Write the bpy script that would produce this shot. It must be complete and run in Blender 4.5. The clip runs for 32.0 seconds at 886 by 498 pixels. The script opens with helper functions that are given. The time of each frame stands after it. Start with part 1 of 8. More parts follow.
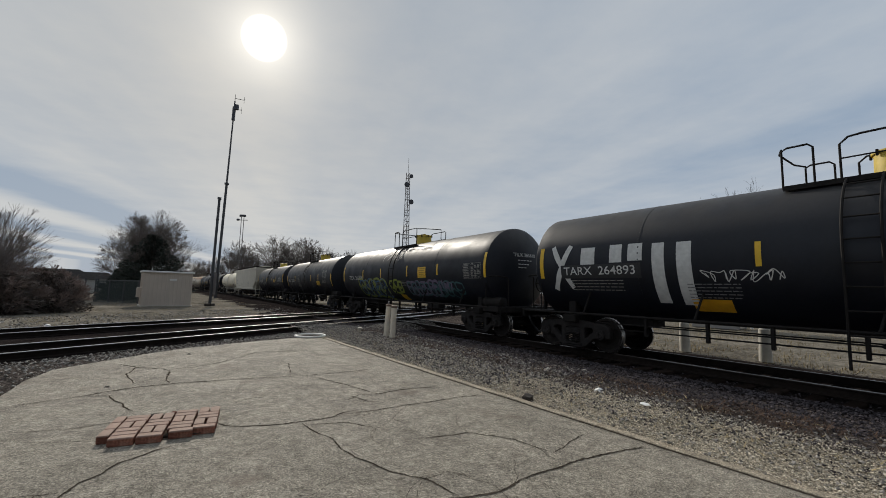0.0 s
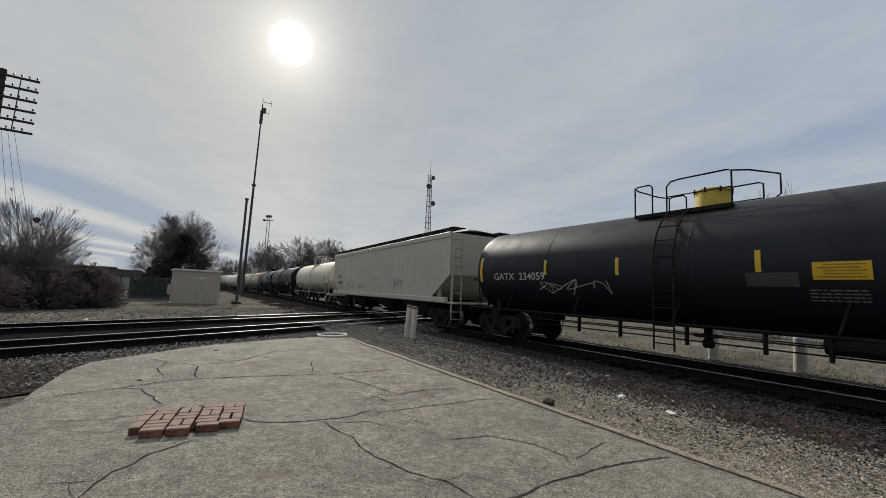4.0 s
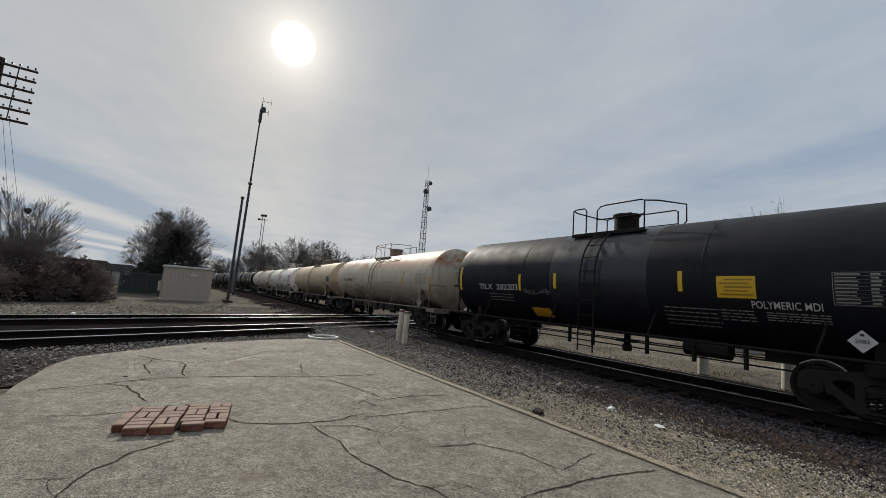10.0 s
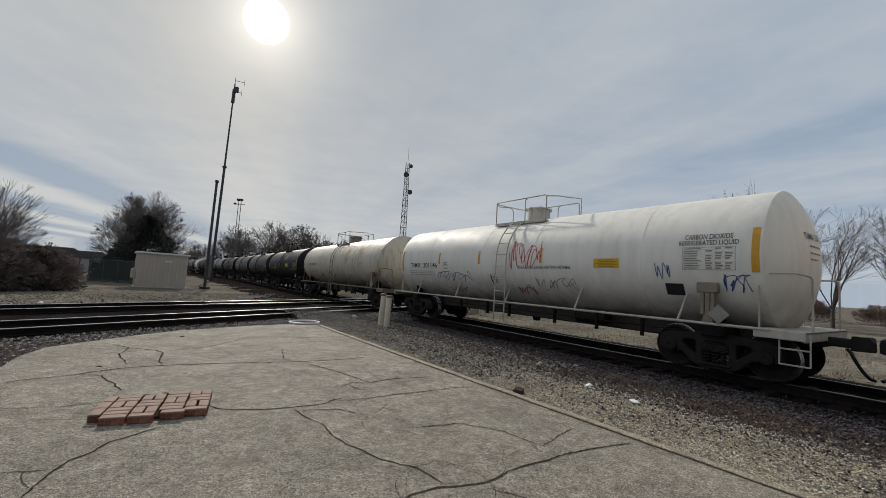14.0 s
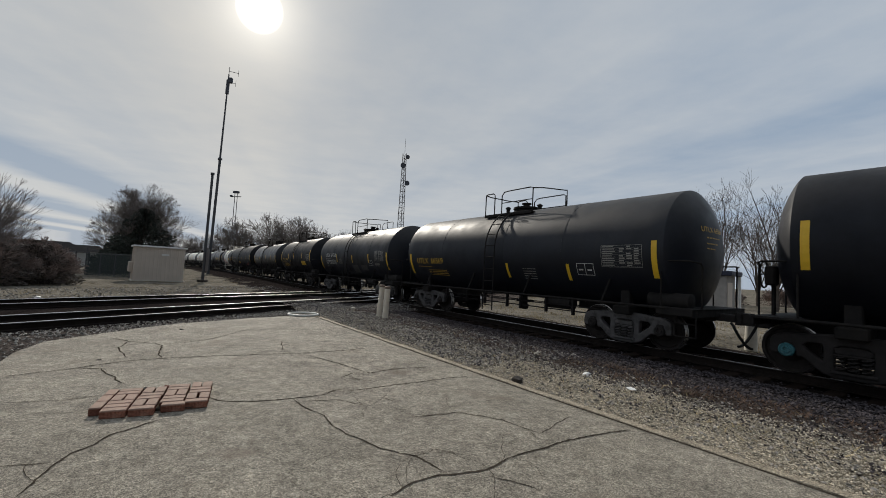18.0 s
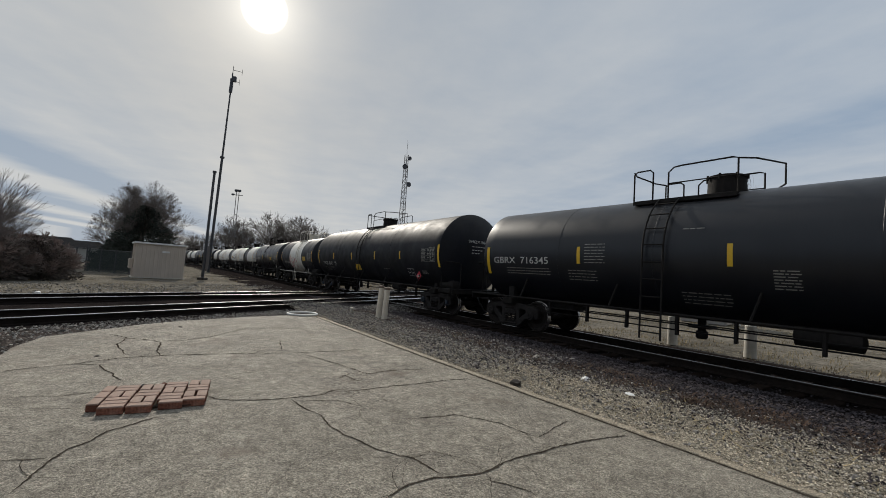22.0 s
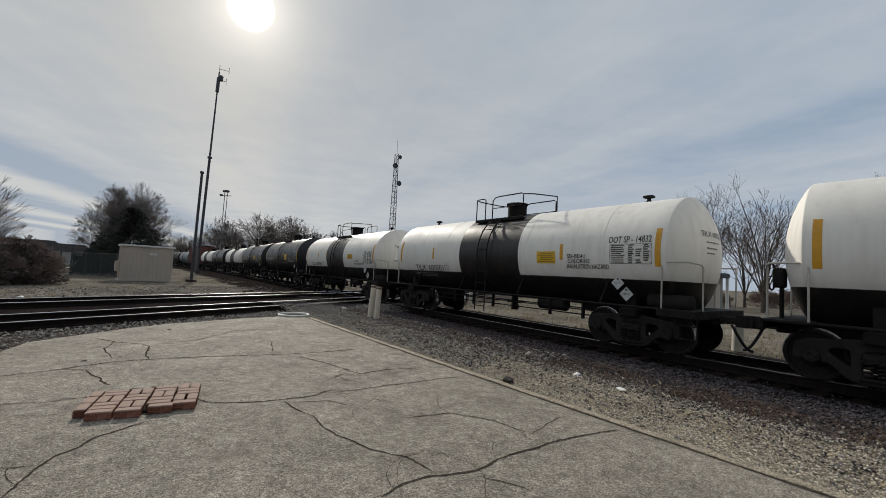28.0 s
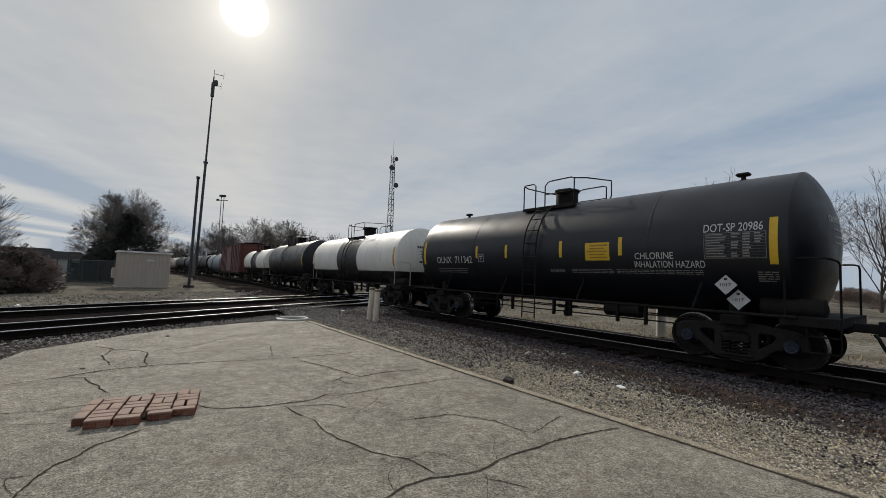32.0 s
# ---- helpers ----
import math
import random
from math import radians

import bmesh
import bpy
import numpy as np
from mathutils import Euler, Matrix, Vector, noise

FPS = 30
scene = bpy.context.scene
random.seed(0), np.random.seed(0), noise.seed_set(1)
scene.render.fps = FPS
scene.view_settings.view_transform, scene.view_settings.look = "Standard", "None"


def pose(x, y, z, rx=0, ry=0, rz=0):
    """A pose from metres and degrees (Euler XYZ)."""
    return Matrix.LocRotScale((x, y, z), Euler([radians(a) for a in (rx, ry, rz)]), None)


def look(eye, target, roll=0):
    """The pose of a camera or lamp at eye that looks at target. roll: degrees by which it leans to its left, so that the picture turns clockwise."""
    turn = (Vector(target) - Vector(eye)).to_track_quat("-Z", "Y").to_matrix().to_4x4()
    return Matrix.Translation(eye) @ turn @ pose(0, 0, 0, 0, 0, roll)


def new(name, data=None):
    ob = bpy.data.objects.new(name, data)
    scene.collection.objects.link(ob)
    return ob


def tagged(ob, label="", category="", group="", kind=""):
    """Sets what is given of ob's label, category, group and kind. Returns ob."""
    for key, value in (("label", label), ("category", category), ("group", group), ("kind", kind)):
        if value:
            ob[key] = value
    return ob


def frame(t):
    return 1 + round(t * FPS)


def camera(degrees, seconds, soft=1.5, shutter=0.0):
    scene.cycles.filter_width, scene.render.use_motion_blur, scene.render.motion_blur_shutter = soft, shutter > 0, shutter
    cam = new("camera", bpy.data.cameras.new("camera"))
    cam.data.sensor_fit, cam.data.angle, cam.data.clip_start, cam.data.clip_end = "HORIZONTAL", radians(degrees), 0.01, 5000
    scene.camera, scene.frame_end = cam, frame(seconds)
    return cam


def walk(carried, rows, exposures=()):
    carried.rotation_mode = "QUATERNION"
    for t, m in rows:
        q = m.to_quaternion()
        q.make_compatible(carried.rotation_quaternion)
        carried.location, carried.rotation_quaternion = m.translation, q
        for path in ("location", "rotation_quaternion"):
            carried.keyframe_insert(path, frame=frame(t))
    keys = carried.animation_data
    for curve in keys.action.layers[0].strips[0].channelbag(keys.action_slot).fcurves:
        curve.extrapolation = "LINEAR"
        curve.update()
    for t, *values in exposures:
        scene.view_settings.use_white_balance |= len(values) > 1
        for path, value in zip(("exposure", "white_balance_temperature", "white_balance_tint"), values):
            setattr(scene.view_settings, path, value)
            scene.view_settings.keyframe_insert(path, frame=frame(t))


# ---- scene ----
EYE = 1.476      # height of the lens over the pavement
RAIL = -0.06     # top of the rails
cam = camera(94.5, 32.0, soft=0.9)
walk(cam, [
    (0, pose(0, 0, EYE, 95.854, -1.448, -0.543)),
    (0.5, pose(0, 0, EYE, 95.690, -1.365, -0.177)),
    (1, pose(0, 0, EYE, 95.585, -1.230, 0.069)),
    (1.5, pose(0, 0, EYE, 95.549, -1.245, 0.313)),
    (2, pose(0, 0, EYE, 95.680, -1.382, 0.757)),
    (2.5, pose(0, 0, EYE, 95.831, -1.702, 1.378)),
    (3, pose(0, 0, EYE, 95.943, -1.961, 1.954)),
    (3.5, pose(0, 0, EYE, 95.965, -2.155, 2.273)),
    (5.5, pose(0, 0, EYE, 96.238, -2.808, 2.179)),
    (6, pose(0, 0, EYE, 96.276, -3.014, 2.253)),
    (6.5, pose(0, 0, EYE, 96.165, -3.205, 2.292)),
    (7, pose(0, 0, EYE, 96.115, -3.345, 2.317)),
    (7.5, pose(0, 0, EYE, 96.137, -3.397, 2.264)),
    (8, pose(0, 0, EYE, 96.303, -3.397, 2.303)),
    (8.5, pose(0, 0, EYE, 96.631, -3.533, 2.301)),
    (9, pose(0, 0, EYE, 96.999, -3.721, 2.212)),
    (9.5, pose(0, 0, EYE, 97.167, -4.027, 1.929)),
    (10, pose(0, 0, EYE, 96.853, -4.275, 1.392)),
    (10.5, pose(0, 0, EYE, 96.253, -4.680, 0.761)),
    (11, pose(0, 0, EYE, 95.531, -4.949, 0.238)),
    (11.5, pose(0, 0, EYE, 95.158, -4.975, 0.002)),
    (12, pose(0, 0, EYE, 95.084, -4.862, -0.070)),
    (12.5, pose(0, 0, EYE, 95.167, -4.580, -0.148)),
    (13, pose(0, 0, EYE, 95.151, -4.213, -0.379)),
    (13.5, pose(0, 0, EYE, 94.941, -3.851, -0.758)),
    (14, pose(0, 0, EYE, 94.707, -3.463, -1.164)),
    (14.5, pose(0, 0, EYE, 94.444, -2.975, -1.437)),
    (16.5, pose(0, 0, EYE, 94.069, -2.841, -1.579)),
    (17, pose(0, 0, EYE, 93.778, -2.945, -1.576)),
    (17.5, pose(0, 0, EYE, 93.500, -2.926, -1.551)),
    (18, pose(0, 0, EYE, 93.442, -2.947, -1.428)),
    (18.5, pose(0, 0, EYE, 93.467, -2.950, -1.281)),
    (19, pose(0, 0, EYE, 93.571, -3.095, -1.142)),
    (19.5, pose(0, 0, EYE, 93.627, -3.227, -1.080)),
    (20, pose(0, 0, EYE, 93.652, -3.381, -1.191)),
    (20.5, pose(0, 0, EYE, 93.575, -3.528, -1.377)),
    (21, pose(0, 0, EYE, 93.515, -3.573, -1.601)),
    (21.5, pose(0, 0, EYE, 93.572, -3.688, -1.611)),
    (22, pose(0, 0, EYE, 93.709, -3.910, -1.432)),
    (22.5, pose(0, 0, EYE, 93.854, -4.062, -1.167)),
    (23, pose(0, 0, EYE, 93.944, -4.051, -0.958)),
    (23.5, pose(0, 0, EYE, 94.014, -4.026, -0.836)),
    (24, pose(0, 0, EYE, 94.237, -3.963, -0.734)),
    (24.5, pose(0, 0, EYE, 94.565, -3.929, -0.622)),
    (25, pose(0, 0, EYE, 94.806, -3.768, -0.644)),
    (25.5, pose(0, 0, EYE, 94.919, -3.741, -0.762)),
    (27.5, pose(0, 0, EYE, 93.861, -3.236, -2.214)),
    (28, pose(0, 0, EYE, 93.587, -3.131, -2.588)),
    (28.5, pose(0, 0, EYE, 93.461, -2.997, -2.757)),
    (29, pose(0, 0, EYE, 93.436, -2.906, -2.809)),
    (29.5, pose(0, 0, EYE, 93.436, -2.713, -2.739)),
    (30, pose(0, 0, EYE, 93.510, -2.602, -2.688)),
    (30.5, pose(0, 0, EYE, 93.560, -2.434, -2.672)),
    (31, pose(0, 0, EYE, 93.669, -2.336, -2.765)),
    (31.5, pose(0, 0, EYE, 93.733, -2.242, -2.918)),
    (32, pose(0, 0, EYE, 93.755, -2.131, -2.806)),
])

# ---- world, sun ----
SUN = Vector((-0.367, 0.785, 0.499)).normalized()
world = bpy.data.worlds.new("sky")
scene.world = world
world.use_nodes = True


def build_sky():
    nt = world.node_tree
    nt.nodes.clear()
    N, L = nt.nodes.new, nt.links.new

    def node(kind, **kw):
        n = N(kind)
        for k, v in kw.items():
            if k == "op":
                n.operation = v
            else:
                n.inputs[k if not k.startswith("i") else int(k[1:])].default_value = v
        return n

    def math_(op, a, b=None, clamp=False):
        n = N("ShaderNodeMath")
        n.operation, n.use_clamp = op, clamp
        for i, v in enumerate((a, b)):
            if v is None:
                continue
            if isinstance(v, (int, float)):
                n.inputs[i].default_value = v
            else:
                L(v, n.inputs[i])
        return n.outputs[0]

    def mix(fac, a, b, blend="MIX"):
        n = N("ShaderNodeMix")
        n.data_type, n.blend_type = "RGBA", blend
        for i, v in ((0, fac), (6, a), (7, b)):
            if isinstance(v, (int, float)):
                n.inputs[i].default_value = v
            elif isinstance(v, tuple):
                n.inputs[i].default_value = (*v, 1)
            else:
                L(v, n.inputs[i])
        return n.outputs[2]

    tc = N("ShaderNodeTexCoord")
    d = tc.outputs["Generated"]
    sky = N("ShaderNodeTexSky")
    sky.sky_type, sky.sun_disc = "NISHITA", False
    sky.sun_elevation, sky.sun_rotation = math.asin(SUN.z), math.atan2(SUN.x, SUN.y)
    sky.air_density, sky.dust_density, sky.ozone_density = 1.0, 1.5, 1.0
    base = mix(1.0, sky.outputs[0], (0.075, 0.075, 0.075), "MULTIPLY")
    sep = N("ShaderNodeSeparateXYZ")
    L(d, sep.inputs[0])
    zz = math_("MAXIMUM", sep.outputs[2], 0.04)
    # the cloud sheet lies flat overhead: project the direction onto it
    flat = N("ShaderNodeCombineXYZ")
    L(math_("DIVIDE", sep.outputs[0], zz), flat.inputs[0])
    L(math_("DIVIDE", sep.outputs[1], zz), flat.inputs[1])
    turn = N("ShaderNodeMapping")
    turn.inputs["Rotation"].default_value = (0, 0, radians(SKY_TURN))
    L(flat.outputs[0], turn.inputs[0])
    mp = N("ShaderNodeMapping")
    mp.inputs["Scale"].default_value = (0.33, 0.085, 1)
    mp.inputs["Location"].default_value = SKY_SHIFT
    L(turn.outputs[0], mp.inputs[0])
    across = N("ShaderNodeSeparateXYZ")
    L(turn.outputs[0], across.inputs[0])
    n1 = N("ShaderNodeTexNoise")
    n1.inputs["Scale"].default_value, n1.inputs["Detail"].default_value, n1.inputs["Roughness"].default_value = 1.0, 6, 0.52
    n1.inputs["Distortion"].default_value = 0.35
    L(mp.outputs[0], n1.inputs[0])
    n2 = N("ShaderNodeTexNoise")
    n2.inputs["Scale"].default_value, n2.inputs["Detail"].default_value = 0.55, 5
    L(flat.outputs[0], n2.inputs[0])
    mp3 = N("ShaderNodeMapping")
    mp3.inputs["Scale"].default_value = (0.85, 0.07, 1)
    L(turn.outputs[0], mp3.inputs[0])
    n3 = N("ShaderNodeTexNoise")
    n3.inputs["Scale"].default_value, n3.inputs["Detail"].default_value, n3.inputs["Roughness"].default_value = 1.0, 4, 0.5
    L(mp3.outputs[0], n3.inputs[0])
    n4 = N("ShaderNodeTexNoise")
    n4.inputs["Scale"].default_value, n4.inputs["Detail"].default_value, n4.inputs["Roughness"].default_value = 1.9, 6, 0.6
    L(flat.outputs[0], n4.inputs[0])
    # angle to the sun
    dot = N("ShaderNodeVectorMath")
    dot.operation = "DOT_PRODUCT"
    L(d, dot.inputs[0])
    dot.inputs[1].default_value = SUN
    c = dot.outputs["Value"]
    ang = math_("ARCCOSINE", math_("MINIMUM", c, 0.99999))
    cover = N("ShaderNodeMapRange")
    cover.inputs[1].default_value, cover.inputs[2].default_value = 0.47, 0.83
    # the sheet is thick overhead towards the sun and thins out to both sides
    thick = N("ShaderNodeMapRange")
    thick.inputs[1].default_value, thick.inputs[2].default_value = -3.0, -1.9
    L(across.outputs[0], thick.inputs[0])
    thin = N("ShaderNodeMapRange")
    thin.inputs[1].default_value, thin.inputs[2].default_value = 2.9, 0.5
    thin.inputs[3].default_value = 0.22
    L(across.outputs[0], thin.inputs[0])
    # broad pale streaks low on the thin side
    phase = math_("ADD", math_("MULTIPLY", math_("ADD", across.outputs[0], 4.1), 2.7), math_("MULTIPLY", math_("SUBTRACT", n2.outputs[0], 0.5), 2.5))
    streaks = math_("MULTIPLY", math_("MULTIPLY", math_("COSINE", phase), math_("SUBTRACT", 1.0, thick.outputs[0])), 0.24)
    bias = math_("MULTIPLY", math_("MULTIPLY", thick.outputs[0], thin.outputs[0]), 0.16)
    L(math_("ADD", math_("ADD", math_("ADD", math_("MULTIPLY", n1.outputs[0], 0.62), math_("MULTIPLY", n3.outputs[0], 0.42)), math_("ADD", math_("MULTIPLY", n2.outputs[0], 0.10), math_("MULTIPLY", math_("SUBTRACT", n4.outputs[0], 0.48), 0.22))), math_("ADD", bias, streaks)), cover.inputs[0])
    wide = math_("POWER", 2.718, math_("MULTIPLY", ang, -1.5))
    lit = mix(wide, CLOUD_FAR, CLOUD_NEAR)
    dull = mix(wide, GAP_FAR, GAP_NEAR)
    cloud = mix(cover.outputs[0], dull, lit)
    # clear band low over the horizon
    low = N("ShaderNodeMapRange")
    low.inputs[1].default_value, low.inputs[2].default_value = 0.02, 0.30
    low.inputs[3].default_value, low.inputs[4].default_value = 0.99, 1.0
    L(sep.outputs[2], low.inputs[0])
    col = mix(low.outputs[0], mix(1.0, base, cloud, "ADD"), cloud)
    col = mix(0.04, col, base)
    # pale haze low over the horizon
    haze = N("ShaderNodeMapRange")
    haze.inputs[1].default_value, haze.inputs[2].default_value = 0.0, 0.30
    haze.inputs[3].default_value, haze.inputs[4].default_value = 0.28, 0.0
    L(sep.outputs[2], haze.inputs[0])
    col = mix(haze.outputs[0], col, (0.56, 0.59, 0.63))
    # the sky dims away from the sun
    away = N("ShaderNodeMapRange")
    away.inputs[1].default_value, away.inputs[2].default_value = 1.35, 2.3
    away.inputs[3].default_value, away.inputs[4].default_value = 1.0, 0.42
    L(ang, away.inputs[0])
    dim = N("ShaderNodeCombineColor")
    for i in range(3):
        L(away.outputs[0], dim.inputs[i])
    col = mix(1.0, col, dim.outputs[0], "MULTIPLY")
    # the sun, veiled by the cloud
    halo = math_("MULTIPLY", math_("POWER", 2.718, math_("MULTIPLY", ang, -20.0)), HALO)
    aure = math_("MULTIPLY", math_("POWER", 2.718, math_("MULTIPLY", ang, -5.0)), AUREOLE)
    disc = N("ShaderNodeMapRange")
    disc.interpolation_type = "SMOOTHSTEP"
    disc.inputs[1].default_value, disc.inputs[2].default_value = 0.045, 0.028
    disc.inputs[3].default_value, disc.inputs[4].default_value = 0.0, 3.0
    L(ang, disc.inputs[0])
    glow = math_("ADD", math_("ADD", halo, aure), disc.outputs[0])
    tint = mix(1.0, (1.0, 0.93, 0.80), (1, 1, 1), "MULTIPLY")
    gl = N("ShaderNodeMix")
    gl.data_type, gl.blend_type = "RGBA", "MULTIPLY"
    gl.inputs[0].default_value = 1.0
    L(tint, gl.inputs[6])
    cg = N("ShaderNodeCombineColor")
    for i in range(3):
        L(glow, cg.inputs[i])
    L(cg.outputs[0], gl.inputs[7])
    col = mix(1.0, col, gl.outputs[2], "ADD")
    bg = N("ShaderNodeBackground")
    bg.inputs[1].default_value = SKY_STRENGTH
    L(col, bg.inputs[0])
    out = N("ShaderNodeOutputWorld")
    L(bg.outputs[0], out.inputs[0])


SKY_TURN, SKY_SHIFT, SKY_STRENGTH = -16.0, (0.3, 0.2, 0.0), 1.0
CLOUD_NEAR, CLOUD_FAR = (0.52, 0.505, 0.465), (0.60, 0.63, 0.66)
GAP_NEAR, GAP_FAR = (0.30, 0.345, 0.40), (0.265, 0.36, 0.49)
HALO, AUREOLE = 0.95, 0.07
build_sky()
sun_data = bpy.data.lights.new("sun", "SUN")
sun_data.energy, sun_data.angle, sun_data.color = 2.9, radians(1.6), (1.0, 0.93, 0.82)
sun = new("sun", sun_data)
sun.matrix_world = look(SUN * 50, (0, 0, 0))
scene.view_settings.exposure = 0.0

# ---- materials ----
MATS = {}


def mat(name, color, rough=0.6, metal=0.0, var=0.15, scale=3.0, bump=0.0, bump_scale=60.0, streak=0.0, streak_col=(0.1, 0.09, 0.08),
        spots=0.0, spot_col=(0.3, 0.12, 0.05), spot_scale=2.0, per=0.0, island=False, fine=0.0, fine_scale=80.0, coat=0.0, stretch=(1, 1, 1), spec=0.5, sharp=0.0, chips=0.0, dust=()):
    """A paint, stone or metal: two scales of noise in the colour, drips, spots and fine relief."""
    if name in MATS:
        return MATS[name]
    m = bpy.data.materials.new(name)
    m.use_nodes = True
    nt = m.node_tree
    N, L = nt.nodes.new, nt.links.new
    b = nt.nodes["Principled BSDF"]
    b.inputs["Metallic"].default_value = metal
    b.inputs["Coat Weight"].default_value = coat
    b.inputs["Specular IOR Level"].default_value = spec
    tc = N("ShaderNodeTexCoord")
    mp = N("ShaderNodeMapping")
    mp.inputs["Scale"].default_value = stretch
    L(tc.outputs["Object"], mp.inputs[0])
    vec = mp.outputs[0]

    def noise_(sc, detail=5, rough_=0.55, v=vec):
        n = N("ShaderNodeTexNoise")
        n.inputs["Scale"].default_value, n.inputs["Detail"].default_value, n.inputs["Roughness"].default_value = sc, detail, rough_
        L(v, n.inputs[0])
        return n.outputs[0]

    def ramp(v, lo, hi, a=0.0, z=1.0):
        n = N("ShaderNodeMapRange")
        for i, q in enumerate((lo, hi, a, z)):
            n.inputs[i + 1].default_value = q
        L(v, n.inputs[0])
        return n.outputs[0]

    def mix(f, a, c, blend="MIX"):
        n = N("ShaderNodeMix")
        n.data_type, n.blend_type = "RGBA", blend
        for i, v in ((0, f), (6, a), (7, c)):
            if isinstance(v, (int, float)):
                n.inputs[i].default_value = v
            elif isinstance(v, tuple):
                n.inputs[i].default_value = (*v, 1)
            else:
                L(v, n.inputs[i])
        return n.outputs[2]

    dark = tuple(c * (1 - var) for c in color)
    light = tuple(min(1.0, c * (1 + var)) for c in color)
    col = mix(ramp(noise_(scale), 0.3, 0.7), dark, light)
    if fine:
        col = mix(ramp(noise_(fine_scale, 3), 0.35, 0.65), mix(1.0, col, (1 - fine,) * 3, "MULTIPLY"), mix(1.0, col, (1 + fine,) * 3, "MULTIPLY"))
    if chips:
        # stone chips: cells of two sizes, each with its own lightness, and pits between them
        for sc, k in ((42.0, 0.25), (85.0, 0.45), (170.0, 0.85)):
            vo = N("ShaderNodeTexVoronoi")
            vo.inputs["Scale"].default_value = sc
            L(vec, vo.inputs["Vector"])
            sp = N("ShaderNodeSeparateColor")
            L(vo.outputs["Color"], sp.inputs[0])
            f = ramp(sp.outputs[0], 0, 1, 1 - chips * k, 1 + chips * k)
            g3 = N("ShaderNodeCombineColor")
            for i in range(3):
                L(f, g3.inputs[i])
            col = mix(1.0, col, g3.outputs[0], "MULTIPLY")
    if streak:
        sm = N("ShaderNodeMapping")
        sm.inputs["Scale"].default_value = (5.0, 5.0, 0.5)
        L(tc.outputs["Object"], sm.inputs[0])
        s = noise_(1.0, 6, 0.6, sm.outputs[0])
        big = noise_(0.35, 3)
        n = N("ShaderNodeMath")
        n.operation = "MULTIPLY"
        L(ramp(s, 0.44 + 0.06 * sharp, 0.72 - 0.1 * sharp), n.inputs[0])
        L(ramp(big, 0.3, 0.7, 0.3, 1.0), n.inputs[1])
        n2 = N("ShaderNodeMath")
        n2.operation = "MULTIPLY"
        L(n.outputs[0], n2.inputs[0])
        n2.inputs[1].default_value = streak
        col = mix(n2.outputs[0], col, streak_col)
    if spots:
        col = mix(ramp(noise_(spot_scale, 7, 0.65), 0.62 - 0.12 * spots, 0.72 - 0.1 * spots, 0, min(1.0, 0.5 + 0.5 * spots)), col, spot_col)
    if per:
        src = N("ShaderNodeNewGeometry").outputs["Random Per Island"] if island else N("ShaderNodeObjectInfo").outputs["Random"]
        v = ramp(src, 0, 1, 1 - per, 1 + per)
        cc = N("ShaderNodeCombineColor")
        for i in range(3):
            L(v, cc.inputs[i])
        col = mix(1.0, col, cc.outputs[0], "MULTIPLY")
    # colour laid on by height: belly dirt, crown rust, and on black crowns dust with the sunlit sheen painted in: from,
    # to (height in the thing's space), how much, colour, patchiness
    for lo, hi, much, dirt_sheen_col, *patchy in dust:
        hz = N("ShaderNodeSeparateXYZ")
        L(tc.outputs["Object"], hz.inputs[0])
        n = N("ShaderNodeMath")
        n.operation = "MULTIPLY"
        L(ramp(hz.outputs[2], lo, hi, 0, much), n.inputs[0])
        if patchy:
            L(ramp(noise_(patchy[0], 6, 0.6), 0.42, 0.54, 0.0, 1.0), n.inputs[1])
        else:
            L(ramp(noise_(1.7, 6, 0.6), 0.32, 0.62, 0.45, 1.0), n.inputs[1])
        col = mix(n.outputs[0], col, dirt_sheen_col)
    L(col, b.inputs["Base Color"])
    L(ramp(noise_(scale * 2.3), 0.3, 0.7, max(0.03, rough - 0.1), min(1, rough + 0.1)), b.inputs["Roughness"])
    if bump:
        bp = N("ShaderNodeBump")
        bp.inputs["Strength"].default_value, bp.inputs["Distance"].default_value = min(1.0, bump), 0.02
        L(noise_(bump_scale, 4), bp.inputs["Height"])
        L(bp.outputs[0], b.inputs["Normal"])
    MATS[name] = m
    return m


asphalt = mat("old_pavement", (0.312, 0.282, 0.233), 0.78, var=0.20, scale=1.3, bump=1.0, bump_scale=120, fine=0.16, fine_scale=7, spots=0.4,
              spot_col=(0.20, 0.165, 0.132), spot_scale=1.1, spec=0.14, chips=0.72)
crack_mat = mat("crack_dirt", (0.066, 0.055, 0.044), 0.95, spec=0.0, var=0.5, scale=14, bump=0.4)
kerb_mat = mat("kerb_concrete", (0.315, 0.27, 0.205), 0.85, spec=0.2, chips=0.55, var=0.22, scale=3, bump=0.5, fine=0.25, fine_scale=50, spots=0.4, spot_col=(0.15, 0.115, 0.075), spot_scale=3)
ballast_mat = mat("ballast_bed", (0.075, 0.064, 0.058), 0.95, spec=0.0, chips=0.8, var=0.35, scale=1.2, bump=0.9, bump_scale=26, fine=0.55, fine_scale=22)
shoulder_mat = mat("tan_fine_gravel", (0.26, 0.228, 0.178), 0.95, spec=0.0, chips=1.0, var=0.3, scale=1.1, bump=0.9, bump_scale=40, fine=0.4, fine_scale=22, spots=0.4,
                   spot_col=(0.13, 0.108, 0.085), spot_scale=0.9)
oily_mat = mat("oily_ballast", (0.024, 0.020, 0.019), 0.95, spec=0.0, chips=0.5, var=0.35, scale=1.5, bump=0.9, bump_scale=26, fine=0.5, fine_scale=22)
stone_tan = mat("gravel_tan", (0.50, 0.45, 0.365), 0.9, spec=0.1, var=0.15, scale=8, per=0.62, island=True)
